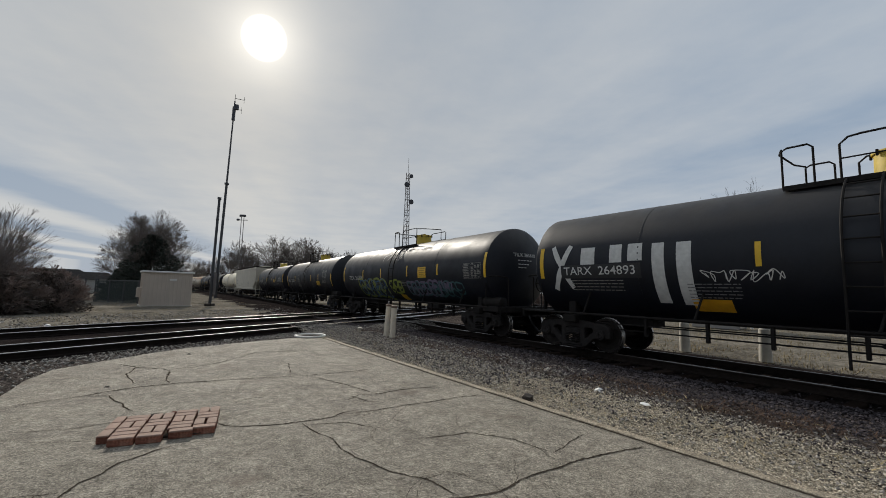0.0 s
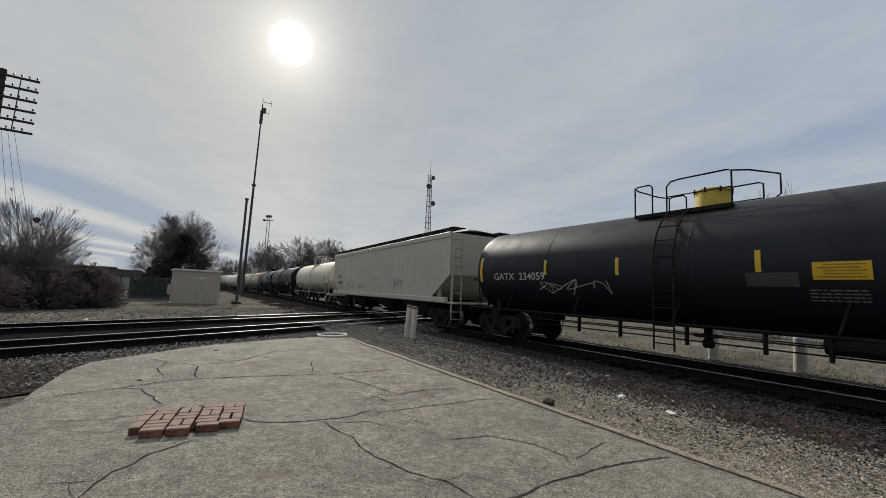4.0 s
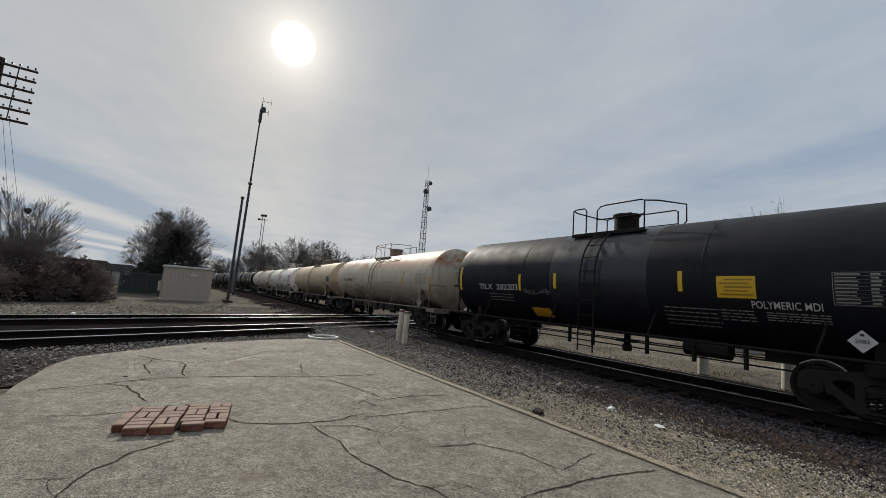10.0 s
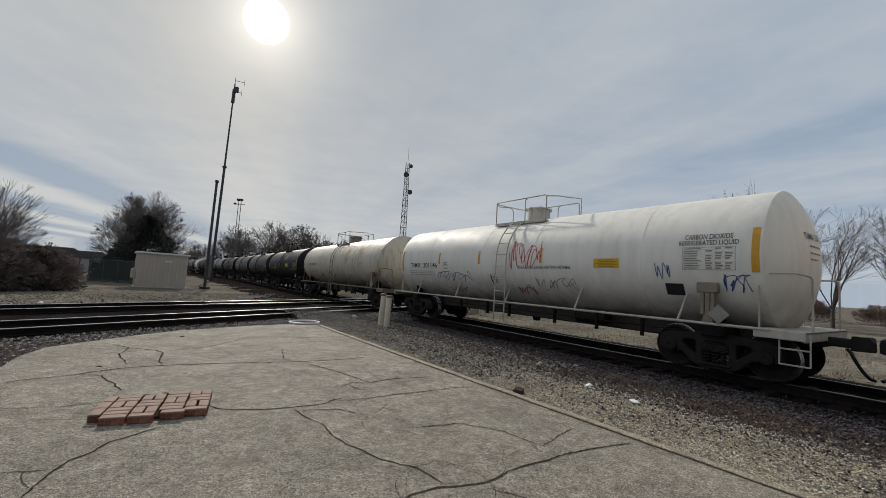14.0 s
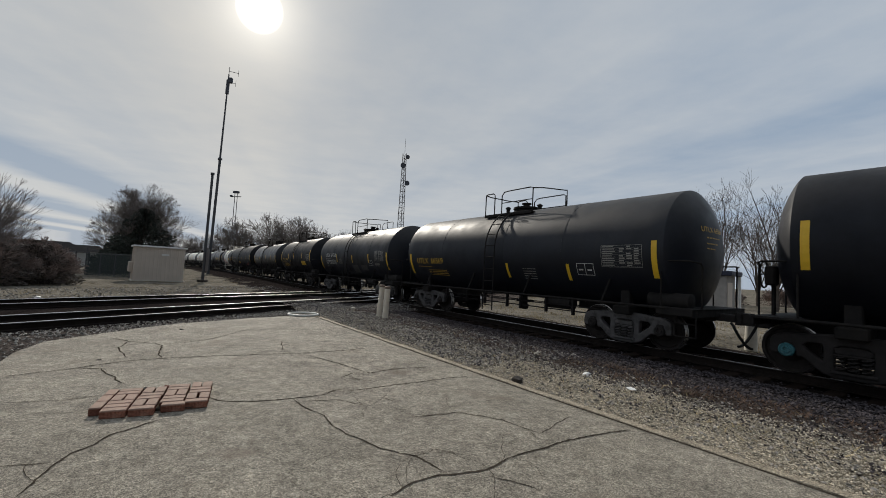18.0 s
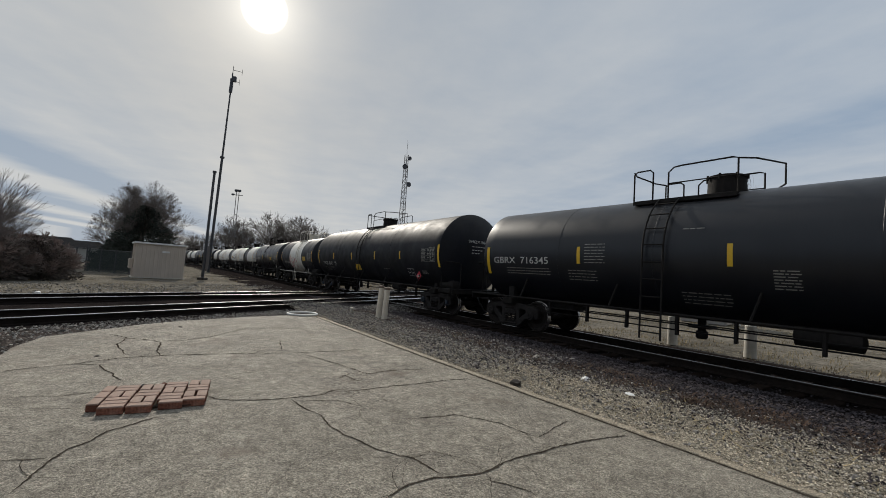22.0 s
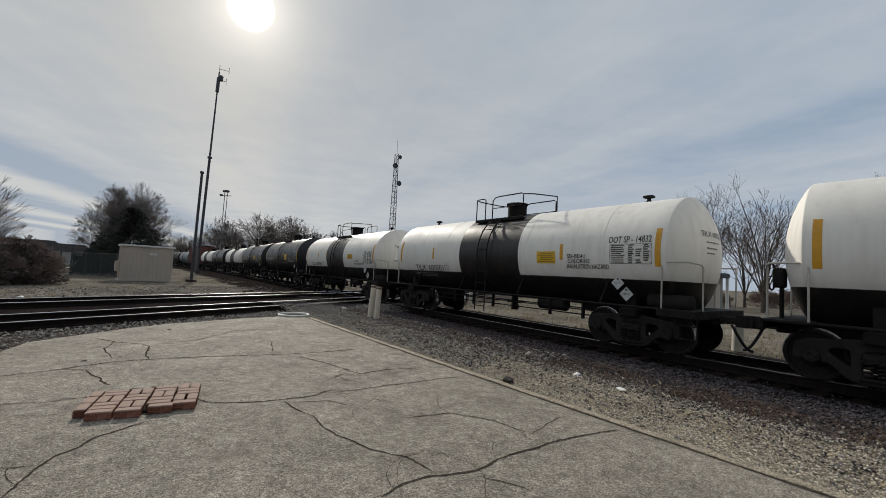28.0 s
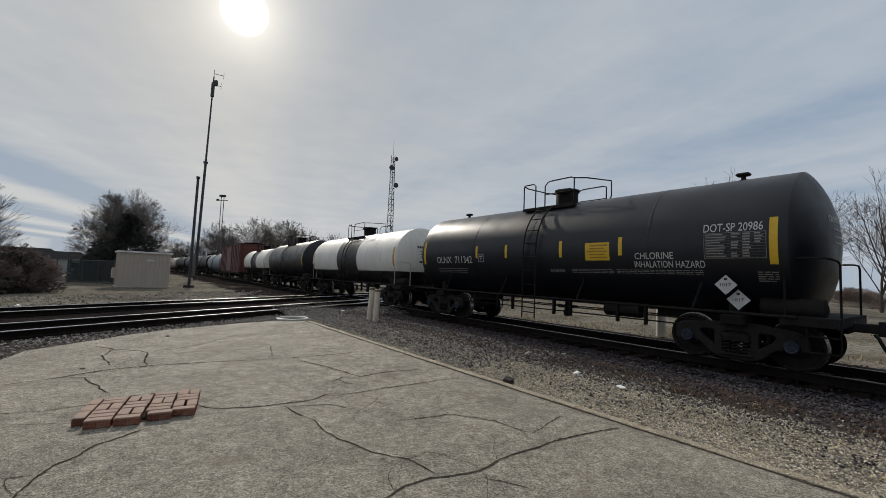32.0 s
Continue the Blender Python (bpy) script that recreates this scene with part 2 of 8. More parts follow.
stone_light = mat("gravel_light", (0.27, 0.25, 0.225), 0.85, spec=0.15, var=0.15, scale=8, per=0.7, island=True)
stone_dark = mat("gravel_dark", (0.068, 0.060, 0.064), 0.9, spec=0.05, var=0.2, scale=8, per=0.6, island=True)
ground_mat = mat("dry_ground", (0.168, 0.152, 0.126), 0.95, spec=0.0, chips=0.35, var=0.35, scale=0.25, bump=0.7, bump_scale=9, fine=0.4, fine_scale=7, spots=0.5,
                 spot_col=(0.10, 0.085, 0.06), spot_scale=0.6)
grass_mat = mat("dry_grass", (0.30, 0.235, 0.125), 0.9, var=0.25, scale=2, per=0.4, island=True)
steel_head = mat("rail_head", (0.55, 0.53, 0.51), 0.27, metal=1.0, var=0.04, scale=0.15)
# main-track rail head: the train's shade on the steel put into a darker colour
steel_shaded = mat("rail_head_shaded", (0.06, 0.054, 0.05), 0.34, metal=1.0, var=0.15, scale=0.5)
steel_web = mat("rail_rust", (0.017, 0.013, 0.011), 0.9, spec=0.1, var=0.3, scale=5, bump=0.2)
tie_mat = mat("creosoted_wood", (0.028, 0.021, 0.018), 0.95, spec=0.0, var=0.35, scale=4, bump=0.5, bump_scale=30, per=0.4)
# brick tops are coloured paler than their sides
brick_mat = mat("paving_brick", (0.20, 0.085, 0.058), 0.9, var=0.28, scale=9, bump=0.7, bump_scale=70, fine=0.3, fine_scale=60, per=0.3, spots=0.5, spec=0.15,
                spot_col=(0.30, 0.19, 0.14), spot_scale=6, dust=((0.055, 0.073, 1.0, (0.47, 0.365, 0.30)),))
hut_mat = mat("ribbed_metal", (0.57, 0.50, 0.43), 0.5, var=0.07, scale=0.8, streak=0.2, streak_col=(0.2, 0.18, 0.16))
hut_roof = mat("white_metal_roof", (0.75, 0.75, 0.73), 0.4, var=0.06)
pole_mat = mat("galvanised_dark", (0.075, 0.078, 0.085), 0.55, metal=0.4, var=0.15)
wood_pole = mat("weathered_pole", (0.050, 0.038, 0.030), 0.9, var=0.3, scale=3, bump=0.4, bump_scale=30, stretch=(6, 6, 0.6))
insulator_mat = mat("glass_insulator", (0.03, 0.035, 0.04), 0.2, var=0.1)
conc_post = mat("concrete_post", (0.50, 0.47, 0.41), 0.85, var=0.15, scale=4, bump=0.3, streak=0.3, streak_col=(0.28, 0.24, 0.2))
pvc_mat = mat("cream_pipe", (0.62, 0.56, 0.46), 0.55, var=0.1, scale=6, streak=0.25, streak_col=(0.3, 0.24, 0.18))
cap_mat = mat("rusty_cap", (0.15, 0.105, 0.08), 0.8, var=0.25, scale=12)
hose_mat = mat("white_ring_paint", (0.68, 0.67, 0.63), 0.6, var=0.1)
bark_mat = mat("bare_bark", (0.105, 0.088, 0.076), 0.95, spec=0.1, var=0.3, scale=4)
twig_mat = mat("winter_twigs", (0.20, 0.176, 0.165), 0.95, spec=0.1, var=0.3, scale=0.6)
twig_far = mat("far_twigs", (0.17, 0.15, 0.138), 0.95, spec=0.1, var=0.3, scale=0.3)
conifer_mat = mat("cedar_needles", (0.082, 0.092, 0.080), 0.9, spec=0.1, var=0.35, scale=1.5)
bush_mat = mat("brown_brush", (0.235, 0.185, 0.165), 0.95, spec=0.1, var=0.35, scale=0.8)
fence_mat = mat("chainlink_green", (0.02, 0.032, 0.03), 0.6, var=0.2)
tower_mat = mat("lattice_steel", (0.16, 0.15, 0.15), 0.5, metal=0.3, var=0.15)
dish_mat = mat("drum_dark", (0.05, 0.055, 0.07), 0.5, var=0.1)
far_wall = mat("far_brick_wall", (0.16, 0.10, 0.085), 0.9, var=0.15, scale=0.5)
far_roof = mat("far_roof", (0.09, 0.085, 0.085), 0.8, var=0.15)
far_light = mat("far_pale_siding", (0.42, 0.42, 0.40), 0.7, var=0.1)
blue_trim = mat("blue_trim", (0.012, 0.017, 0.04), 0.5, var=0.1)
kiosk_wall = mat("grey_kiosk_wall", (0.30, 0.285, 0.27), 0.8, var=0.2, scale=1.5)
glass_dark = mat("dark_window", (0.03, 0.035, 0.04), 0.1, var=0.05)
litter_mat = mat("white_litter", (0.80, 0.80, 0.78), 0.6, var=0.05)
clod_mat = mat("dark_clod", (0.05, 0.042, 0.036), 0.95, var=0.3, scale=12, bump=0.5)

PAINT = {
    # black crowns lightened: settled dust, plus the sunlit top put into the colour
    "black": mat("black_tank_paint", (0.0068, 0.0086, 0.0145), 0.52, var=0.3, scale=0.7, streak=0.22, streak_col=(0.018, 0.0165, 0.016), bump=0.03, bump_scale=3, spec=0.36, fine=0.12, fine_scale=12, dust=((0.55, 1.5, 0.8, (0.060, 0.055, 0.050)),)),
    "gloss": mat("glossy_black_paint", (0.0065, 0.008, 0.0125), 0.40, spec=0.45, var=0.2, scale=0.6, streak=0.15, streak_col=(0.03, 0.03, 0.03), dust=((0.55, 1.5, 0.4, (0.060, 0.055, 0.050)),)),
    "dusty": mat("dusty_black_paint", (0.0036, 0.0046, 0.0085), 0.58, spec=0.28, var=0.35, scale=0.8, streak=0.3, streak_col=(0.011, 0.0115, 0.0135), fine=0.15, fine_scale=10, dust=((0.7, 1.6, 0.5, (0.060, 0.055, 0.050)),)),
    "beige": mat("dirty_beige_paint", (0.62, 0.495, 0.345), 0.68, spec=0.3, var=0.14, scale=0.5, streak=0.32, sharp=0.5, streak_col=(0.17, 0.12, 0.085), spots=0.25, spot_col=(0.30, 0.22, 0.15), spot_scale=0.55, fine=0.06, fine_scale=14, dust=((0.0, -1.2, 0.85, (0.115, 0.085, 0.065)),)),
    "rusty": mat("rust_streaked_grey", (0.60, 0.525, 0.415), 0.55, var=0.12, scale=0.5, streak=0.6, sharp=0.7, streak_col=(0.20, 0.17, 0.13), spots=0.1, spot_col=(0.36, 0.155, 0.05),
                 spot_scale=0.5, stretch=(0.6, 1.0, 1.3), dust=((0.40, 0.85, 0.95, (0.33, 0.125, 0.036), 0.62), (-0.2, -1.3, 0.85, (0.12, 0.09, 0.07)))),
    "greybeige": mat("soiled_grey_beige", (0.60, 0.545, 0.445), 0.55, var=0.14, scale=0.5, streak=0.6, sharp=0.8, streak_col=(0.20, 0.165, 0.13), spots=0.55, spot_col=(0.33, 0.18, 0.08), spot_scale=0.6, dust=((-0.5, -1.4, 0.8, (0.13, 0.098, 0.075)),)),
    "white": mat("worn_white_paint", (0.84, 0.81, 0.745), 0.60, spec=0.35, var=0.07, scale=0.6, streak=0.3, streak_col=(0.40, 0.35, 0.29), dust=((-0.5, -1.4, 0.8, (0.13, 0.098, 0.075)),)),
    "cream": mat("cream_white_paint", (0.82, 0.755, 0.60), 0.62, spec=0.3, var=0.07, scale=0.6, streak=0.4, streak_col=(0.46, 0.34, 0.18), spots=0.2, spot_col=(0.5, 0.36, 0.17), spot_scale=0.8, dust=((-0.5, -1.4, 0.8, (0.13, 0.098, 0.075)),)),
    "hopper": mat("hopper_grey_paint", (0.56, 0.52, 0.43), 0.6, spec=0.3, var=0.07, scale=0.5, streak=0.3, streak_col=(0.26, 0.23, 0.18)),
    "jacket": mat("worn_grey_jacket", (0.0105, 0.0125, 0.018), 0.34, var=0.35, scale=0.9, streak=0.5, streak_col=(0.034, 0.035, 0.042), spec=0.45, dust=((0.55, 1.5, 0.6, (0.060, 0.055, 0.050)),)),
    "sooty": mat("sooty_band", (0.0095, 0.0085, 0.0085), 0.42, var=0.35, scale=1.2, streak=0.5, streak_col=(0.06, 0.045, 0.034)),
    "red": mat("oxide_red_paint", (0.12, 0.030, 0.024), 0.6, var=0.2, scale=0.8, streak=0.4, streak_col=(0.05, 0.02, 0.018)),
    "bluegrey": mat("blue_grey_paint", (0.18, 0.21, 0.24), 0.5, var=0.15, scale=0.6, streak=0.4, streak_col=(0.1, 0.1, 0.1)),
}
INK = {
    "white": mat("white_stencil", (0.56, 0.56, 0.54), 0.6, var=0.12, scale=9),
    "grey": mat("faded_stencil", (0.20, 0.20, 0.20), 0.6, var=0.2, scale=9),
    "dirtgrey": mat("dirty_stencil", (0.27, 0.26, 0.235), 0.6, var=0.15, scale=9),
    "gold": mat("gold_stencil", (0.55, 0.33, 0.04), 0.55, var=0.12, scale=9),
    "yellow": mat("yellow_reflector", (0.72, 0.44, 0.02), 0.45, var=0.08, scale=6),
    "ochre": mat("faded_reflector", (0.50, 0.36, 0.10), 0.55, var=0.12, scale=6),
    "orange": mat("orange_reflector", (0.68, 0.34, 0.02), 0.5, var=0.1, scale=6),
    "dark": mat("dark_stencil", (0.065, 0.062, 0.058), 0.6, var=0.2, scale=9),
    "ink": mat("black_stencil", (0.018, 0.018, 0.02), 0.55, var=0.2, scale=9),
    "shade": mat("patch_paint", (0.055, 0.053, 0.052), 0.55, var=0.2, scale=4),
    "red": mat("red_spray", (0.55, 0.03, 0.05), 0.55, var=0.12, scale=9),
    "faint": mat("faded_spray", (0.21, 0.20, 0.18), 0.6, var=0.25, scale=9),
    "crimson": mat("dark_red_spray", (0.22, 0.03, 0.03), 0.55, var=0.2, scale=9),
    "navy": mat("navy_spray", (0.03, 0.07, 0.22), 0.55, var=0.2, scale=9),
    "blue": mat("blue_spray", (0.06, 0.13, 0.26), 0.55, var=0.2, scale=9),
    "lime": mat("lime_spray", (0.26, 0.30, 0.05), 0.55, var=0.2, scale=9),
    "teal": mat("teal_spray", (0.045, 0.12, 0.125), 0.55, var=0.3, scale=5),
    "mauve": mat("mauve_spray", (0.16, 0.13, 0.20), 0.55, var=0.25, scale=9),
}
notice_print = mat("notice_print", (0.34, 0.20, 0.015), 0.5, var=0.15, scale=9)
frame_black = mat("underframe_black", (0.014, 0.0125, 0.012), 0.8, spec=0.2, var=0.35, scale=3, streak=0.3, streak_col=(0.05, 0.04, 0.03))
frame_brown = mat("underframe_brown", (0.050, 0.038, 0.030), 0.75, var=0.3, scale=3)
frame_tan = mat("underframe_tan", (0.25, 0.205, 0.155), 0.65, var=0.3, scale=3, spots=0.6, spot_col=(0.10, 0.065, 0.042), spot_scale=3, streak=0.6, streak_col=(0.12, 0.085, 0.06))
frame_pale = mat("underframe_pale", (0.50, 0.47, 0.41), 0.6, var=0.15, scale=3, streak=0.4, streak_col=(0.2, 0.14, 0.09))
truck_mat = mat("truck_cast_steel", (0.024, 0.021, 0.020), 0.8, spec=0.2, var=0.3, scale=5, bump=0.2, bump_scale=40)
truck_pale = mat("truck_bare_steel", (0.066, 0.061, 0.060), 0.65, var=0.35, scale=5, spots=0.8, spot_col=(0.018, 0.015, 0.013), spot_scale=4, bump=0.3, bump_scale=30)
wheel_mat = mat("wheel_steel", (0.022, 0.018, 0.016), 0.75, spec=0.2, metal=0.1, var=0.3, scale=6)
tread_mat = mat("wheel_tread", (0.40, 0.38, 0.36), 0.3, metal=0.9, var=0.1, scale=6)
cap_teal = mat("bearing_cap_teal", (0.03, 0.13, 0.15), 0.5, var=0.25, scale=14)
cap_blue = mat("bearing_cap_blue", (0.016, 0.026, 0.042), 0.5, var=0.2)
yellow_dome = mat("yellow_dome", (0.62, 0.45, 0.06), 0.5, var=0.15, scale=4)
rubber = mat("air_hose", (0.012, 0.012, 0.012), 0.6, var=0.2)

# ---- helpers for meshes ----
class Geo:
    """Collects vertices and faces for one mesh."""

    def __init__(self):
        self.v, self.f, self.m, self.mi = [], [], [], 0

    def add(self, verts, faces):
        k = len(self.v)
        self.v += [tuple(q) for q in verts]
        self.f += [tuple(i + k for i in q) for q in faces]
        self.m += [self.mi] * len(faces)
        return self

    def box(self, x0, x1, y0, y1, z0, z1, ch=0.0, at=None):
        if ch:
            vs, fs = [], []
            c = min(ch, (x1 - x0) * 0.4, (y1 - y0) * 0.4, (z1 - z0) * 0.4)
            lv = [(z0, c), (z0 + c, 0), (z1 - c, 0), (z1, c)]
            for z, i in lv:
                e = c + i
                vs += [(x0 + e, y0 + i, z), (x1 - e, y0 + i, z), (x1 - i, y0 + e, z), (x1 - i, y1 - e, z), (x1 - e, y1 - i, z), (x0 + e, y1 - i, z), (x0 + i, y1 - e, z), (x0 + i, y0 + e, z)]
            for r in range(3):
                for j in range(8):
                    a, b = r * 8 + j, r * 8 + (j + 1) % 8
                    fs.append((a, b, b + 8, a + 8))
            fs += [tuple(range(7, -1, -1)), tuple(range(24, 32))]
        else:
            vs = [(x0, y0, z0), (x1, y0, z0), (x1, y1, z0), (x0, y1, z0), (x0, y0, z1), (x1, y0, z1), (x1, y1, z1), (x0, y1, z1)]
            fs = [(0, 3, 2, 1), (4, 5, 6, 7), (0, 1, 5, 4), (1, 2, 6, 5), (2, 3, 7, 6), (3, 0, 4, 7)]
        if at is not None:
            vs = [tuple(at @ Vector(q)) for q in vs]
        return self.add(vs, fs)

    def tube(self, pts, r, n=8, r1=None, cap=True):
        pts = [Vector(q) for q in pts]
        rings, prev = [], None
        for i, q in enumerate(pts):
            d = (pts[min(i + 1, len(pts) - 1)] - pts[max(i - 1, 0)]).normalized()
            if prev is None:
                prev = d.orthogonal().normalized()
            prev = (prev - d * prev.dot(d)).normalized() if (prev - d * prev.dot(d)).length > 1e-4 else d.orthogonal().normalized()
            o = d.cross(prev)
            rr = r if r1 is None else r + (r1 - r) * i / max(1, len(pts) - 1)
            rings.append([q + (prev * math.cos(2 * math.pi * k / n) + o * math.sin(2 * math.pi * k / n)) * rr for k in range(n)])
        vs = [q for ring in rings for q in ring]
        fs = [(i * n + k, i * n + (k + 1) % n, (i + 1) * n + (k + 1) % n, (i + 1) * n + k) for i in range(len(pts) - 1) for k in range(n)]
        if cap:
            fs += [tuple(range(n - 1, -1, -1)), tuple(range((len(pts) - 1) * n, len(pts) * n))]
        return self.add(vs, fs)

    def prism(self, poly, y0, y1):
        """A flat outline in x and z, thick from y0 to y1."""
        n = len(poly)
        vs = [(x, y0, z) for x, z in poly] + [(x, y1, z) for x, z in poly]
        fs = [tuple(range(n)), tuple(range(2 * n - 1, n - 1, -1))] + [(i, i + n, (i + 1) % n + n, (i + 1) % n) for i in range(n)]
        return self.add(vs, fs)

    def lathe(self, prof, n=24, axis="x", cap=True):
        """prof: rows of place along the axis and radius."""
        vs = []
        for a, r in prof:
            for k in range(n):
                t = 2 * math.pi * k / n
                c, s = r * math.cos(t), r * math.sin(t)
                vs.append((a, c, s) if axis == "x" else (c, a, s) if axis == "y" else (c, s, a))
        fs = [(i * n + k, i * n + (k + 1) % n, (i + 1) * n + (k + 1) % n, (i + 1) * n + k) for i in range(len(prof) - 1) for k in range(n)]
        if cap:
            fs += [tuple(range(n - 1, -1, -1)), tuple(range((len(prof) - 1) * n, len(prof) * n))]
        return self.add(vs, fs)

    def moved(self, start, m):
        for i in range(start, len(self.v)):
            self.v[i] = tuple(m @ Vector(self.v[i]))
        return self

    def mesh(self, name, mats, smooth=False, fix=True):
        me = bpy.data.meshes.new(name)
        me.from_pydata(self.v, [], self.f)
        for q in (mats if isinstance(mats, (list, tuple)) else [mats]):
            me.materials.append(q)
        if any(self.m):
            me.polygons.foreach_set("material_index", self.m)
        if fix:
            bm = bmesh.new()
            bm.from_mesh(me)
            bmesh.ops.recalc_face_normals(bm, faces=bm.faces)
            bm.to_mesh(me)
            bm.free()
        if smooth:
            me.polygons.foreach_set("use_smooth", [True] * len(me.polygons))
            me.set_sharp_from_angle(angle=radians(38))
        me.update()
        return me


def thing(name, label, category, group="", at=None, kind="", data=None):
    ob = tagged(new(name, data), label, category, group, kind)
    if at is not None:
        ob.matrix_basis = at
    return ob


def part(name, me, parent, label="", at=None):
    ob = new(name, me)
    ob.parent = parent
    if label:
        ob["label"] = label
    if at is not None:
        ob.matrix_basis = at
    return ob


rnd = random.Random(7)

# ---- plan: the curved train track and the straight double track ----
TRACK_D, TRACK_TURN, CURVE_NEAR, CURVE_FAR = 10.983, 0.62274, 0.002792, -0.001164
TABLE_U = np.arange(-450.0, 700.0, 1.0)


def plan_track():
    k = np.interp(TABLE_U, [-40, -15, 12, 45], [0, CURVE_NEAR, CURVE_NEAR, CURVE_FAR])
    i0 = 450
    a = np.concatenate([[0], np.cumsum((k[1:] + k[:-1]) / 2)])
    a -= a[i0]
    hx, hy = -np.sin(TRACK_TURN - a), np.cos(TRACK_TURN - a)
    x = np.concatenate([[0], np.cumsum((hx[1:] + hx[:-1]) / 2)])
    y = np.concatenate([[0], np.cumsum((hy[1:] + hy[:-1]) / 2)])
    x += TRACK_D * math.cos(TRACK_TURN) - x[i0]
    y += TRACK_D * math.sin(TRACK_TURN) - y[i0]
    return x, y, hx, hy


TX, TY, THX, THY = plan_track()


def on_track(u, w=0.0, z=0.0):
    """u metres along the track from beside the camera, w metres to its far side."""
    x, y = np.interp(u, TABLE_U, TX), np.interp(u, TABLE_U, TY)
    hx, hy = np.interp(u, TABLE_U, THX), np.interp(u, TABLE_U, THY)
    return Vector((x + w * hy, y - w * hx, z))


def track_pose(u, z=RAIL):
    """Pose of what rides on the track: x the way it goes, y to the far side."""
    q = on_track(u)
    hx, hy = np.interp(u, TABLE_U, THX), np.interp(u, TABLE_U, THY)
    return Matrix.Translation((q.x, q.y, z)) @ Matrix.Rotation(math.atan2(-hy, -hx), 4, "Z")


N2 = Vector((-0.90194, 0.43185, 0.0))
D2 = Vector((0.43185, 0.90194, 0.0))
DOUBLE = (12.116 + 0.7535, 12.116 + 4.558 + 0.7535)     # centre lines of the two tracks


def on_double(v, w, z=0.0):
    return N2 * w + D2 * v + Vector((0, 0, z))


# ---- ground ----
def ground_sheet():
    g = Geo()
    rings = [0, 15, 30, 50, 80, 130, 220, 400, 800, 1600, 3000]
    n = 48
    vs = [(0, 0, -0.33)]
    for r in rings[1:]:
        for k in range(n):
            a = 2 * math.pi * k / n
            x, y = r * math.cos(a), r * math.sin(a)
            z = -0.33 + (noise.noise((x * 0.03, y * 0.03, 0)) * 0.05 if r > 70 else 0)
            vs.append((x, y, z))
    fs = [(0, 1 + k, 1 + (k + 1) % n) for k in range(n)]
    for i in range(len(rings) - 2):
        for k in range(n):
            a, b = 1 + i * n + k, 1 + i * n + (k + 1) % n
            fs.append((a, a + n, b + n, b))
    g.add(vs, fs)
    return tagged(new("ground", g.mesh("ground", ground_mat, smooth=True)), "dry winter ground with thin tan grass and gravel", "ground", kind="structure")


ground_sheet()


def strip(name, rows, us, z_noise, material, label, spot=on_track):
    """A bed along a track: rows of (w, z) across, at the places us along."""
    g = Geo()
    vs, fs = [], []
    for u in us:
        for w, z in (rows(u) if callable(rows) else rows):
            q = spot(u, w, z)
            q.z += z_noise * noise.noise((q.x * 2.2, q.y * 2.2, 1.7))
            vs.append(q)
    n = len(rows(0) if callable(rows) else rows)
    for i in range(len(us) - 1):
        for k in range(n - 1):
            a = i * n + k
            fs.append((a, a + 1, a + n + 1, a + n))
    g.add(vs, fs)
    return tagged(new(name, g.mesh(name, material, smooth=True)), label, "ballast", kind="structure")


near_u = [-40 + 0.5 * i for i in range(180)] + [50 + 5 * i for i in range(110)]
def near_rows(u):
    """The stone shoulder: level with the pavement beside it, falling away towards the crossing."""
    k = max(0.0, min(1.0, (u - 12.0) / 4.0))
    return [(w, z + (-0.36 - z) * k) for w, z in ((-6.62, -0.05), (-5.8, -0.05), (-5.0, -0.07), (-4.2, -0.10), (-3.4, -0.15), (-2.6, -0.20))]


strip("gravel_shoulder", lambda u: near_rows(u)[:3], [u for u in near_u if u < 18], 0.03, shoulder_mat, "fine tan gravel beside the kerb")
strip("ballast_bed", lambda u: near_rows(u)[2:], [u for u in near_u if u < 18], 0.03, ballast_mat, "brown dirt and dark stone beside the track")
strip("far_ballast", [(-7.4, -0.43), (-6.2, -0.37), (-5.2, -0.325), (-4.2, -0.30), (-3.08, -0.295)], [24 + 0.7 * i for i in range(240)], 0.09, oily_mat, "dark ballast beside the track past the crossing")
strip("track_bed", [(-3.1, -0.31), (-2.62, -0.205), (-2.0, -0.222), (-1.62, -0.25), (-1.36, -0.305), (-1.22, -0.31), (-0.7, -0.30), (0, -0.30), (0.7, -0.30), (1.3, -0.29), (2.1, -0.24), (3.0, -0.29)], near_u, 0.02,
      oily_mat, "dark oily ballast under the rails")
v_range = [-60 + 1.0 * i for i in range(260)]
strip("ballast_shoulder", [(8.5, -0.30), (9.8, -0.12), (10.6, -0.17), (11.2, -0.22)], v_range, 0.03, ballast_mat, "grey crushed stone beside the double track",
      lambda v, w, z: on_double(v, w, z))
strip("double_track_bed", [(11.2, -0.222), (12, -0.244), (13, -0.244), (14, -0.244), (15.2, -0.25), (16.4, -0.244), (17.5, -0.244), (18.4, -0.244), (19.6, -0.28)], v_range, 0.015,
      oily_mat, "dark oily ballast under two tracks", lambda v, w, z: on_double(v, w, z))


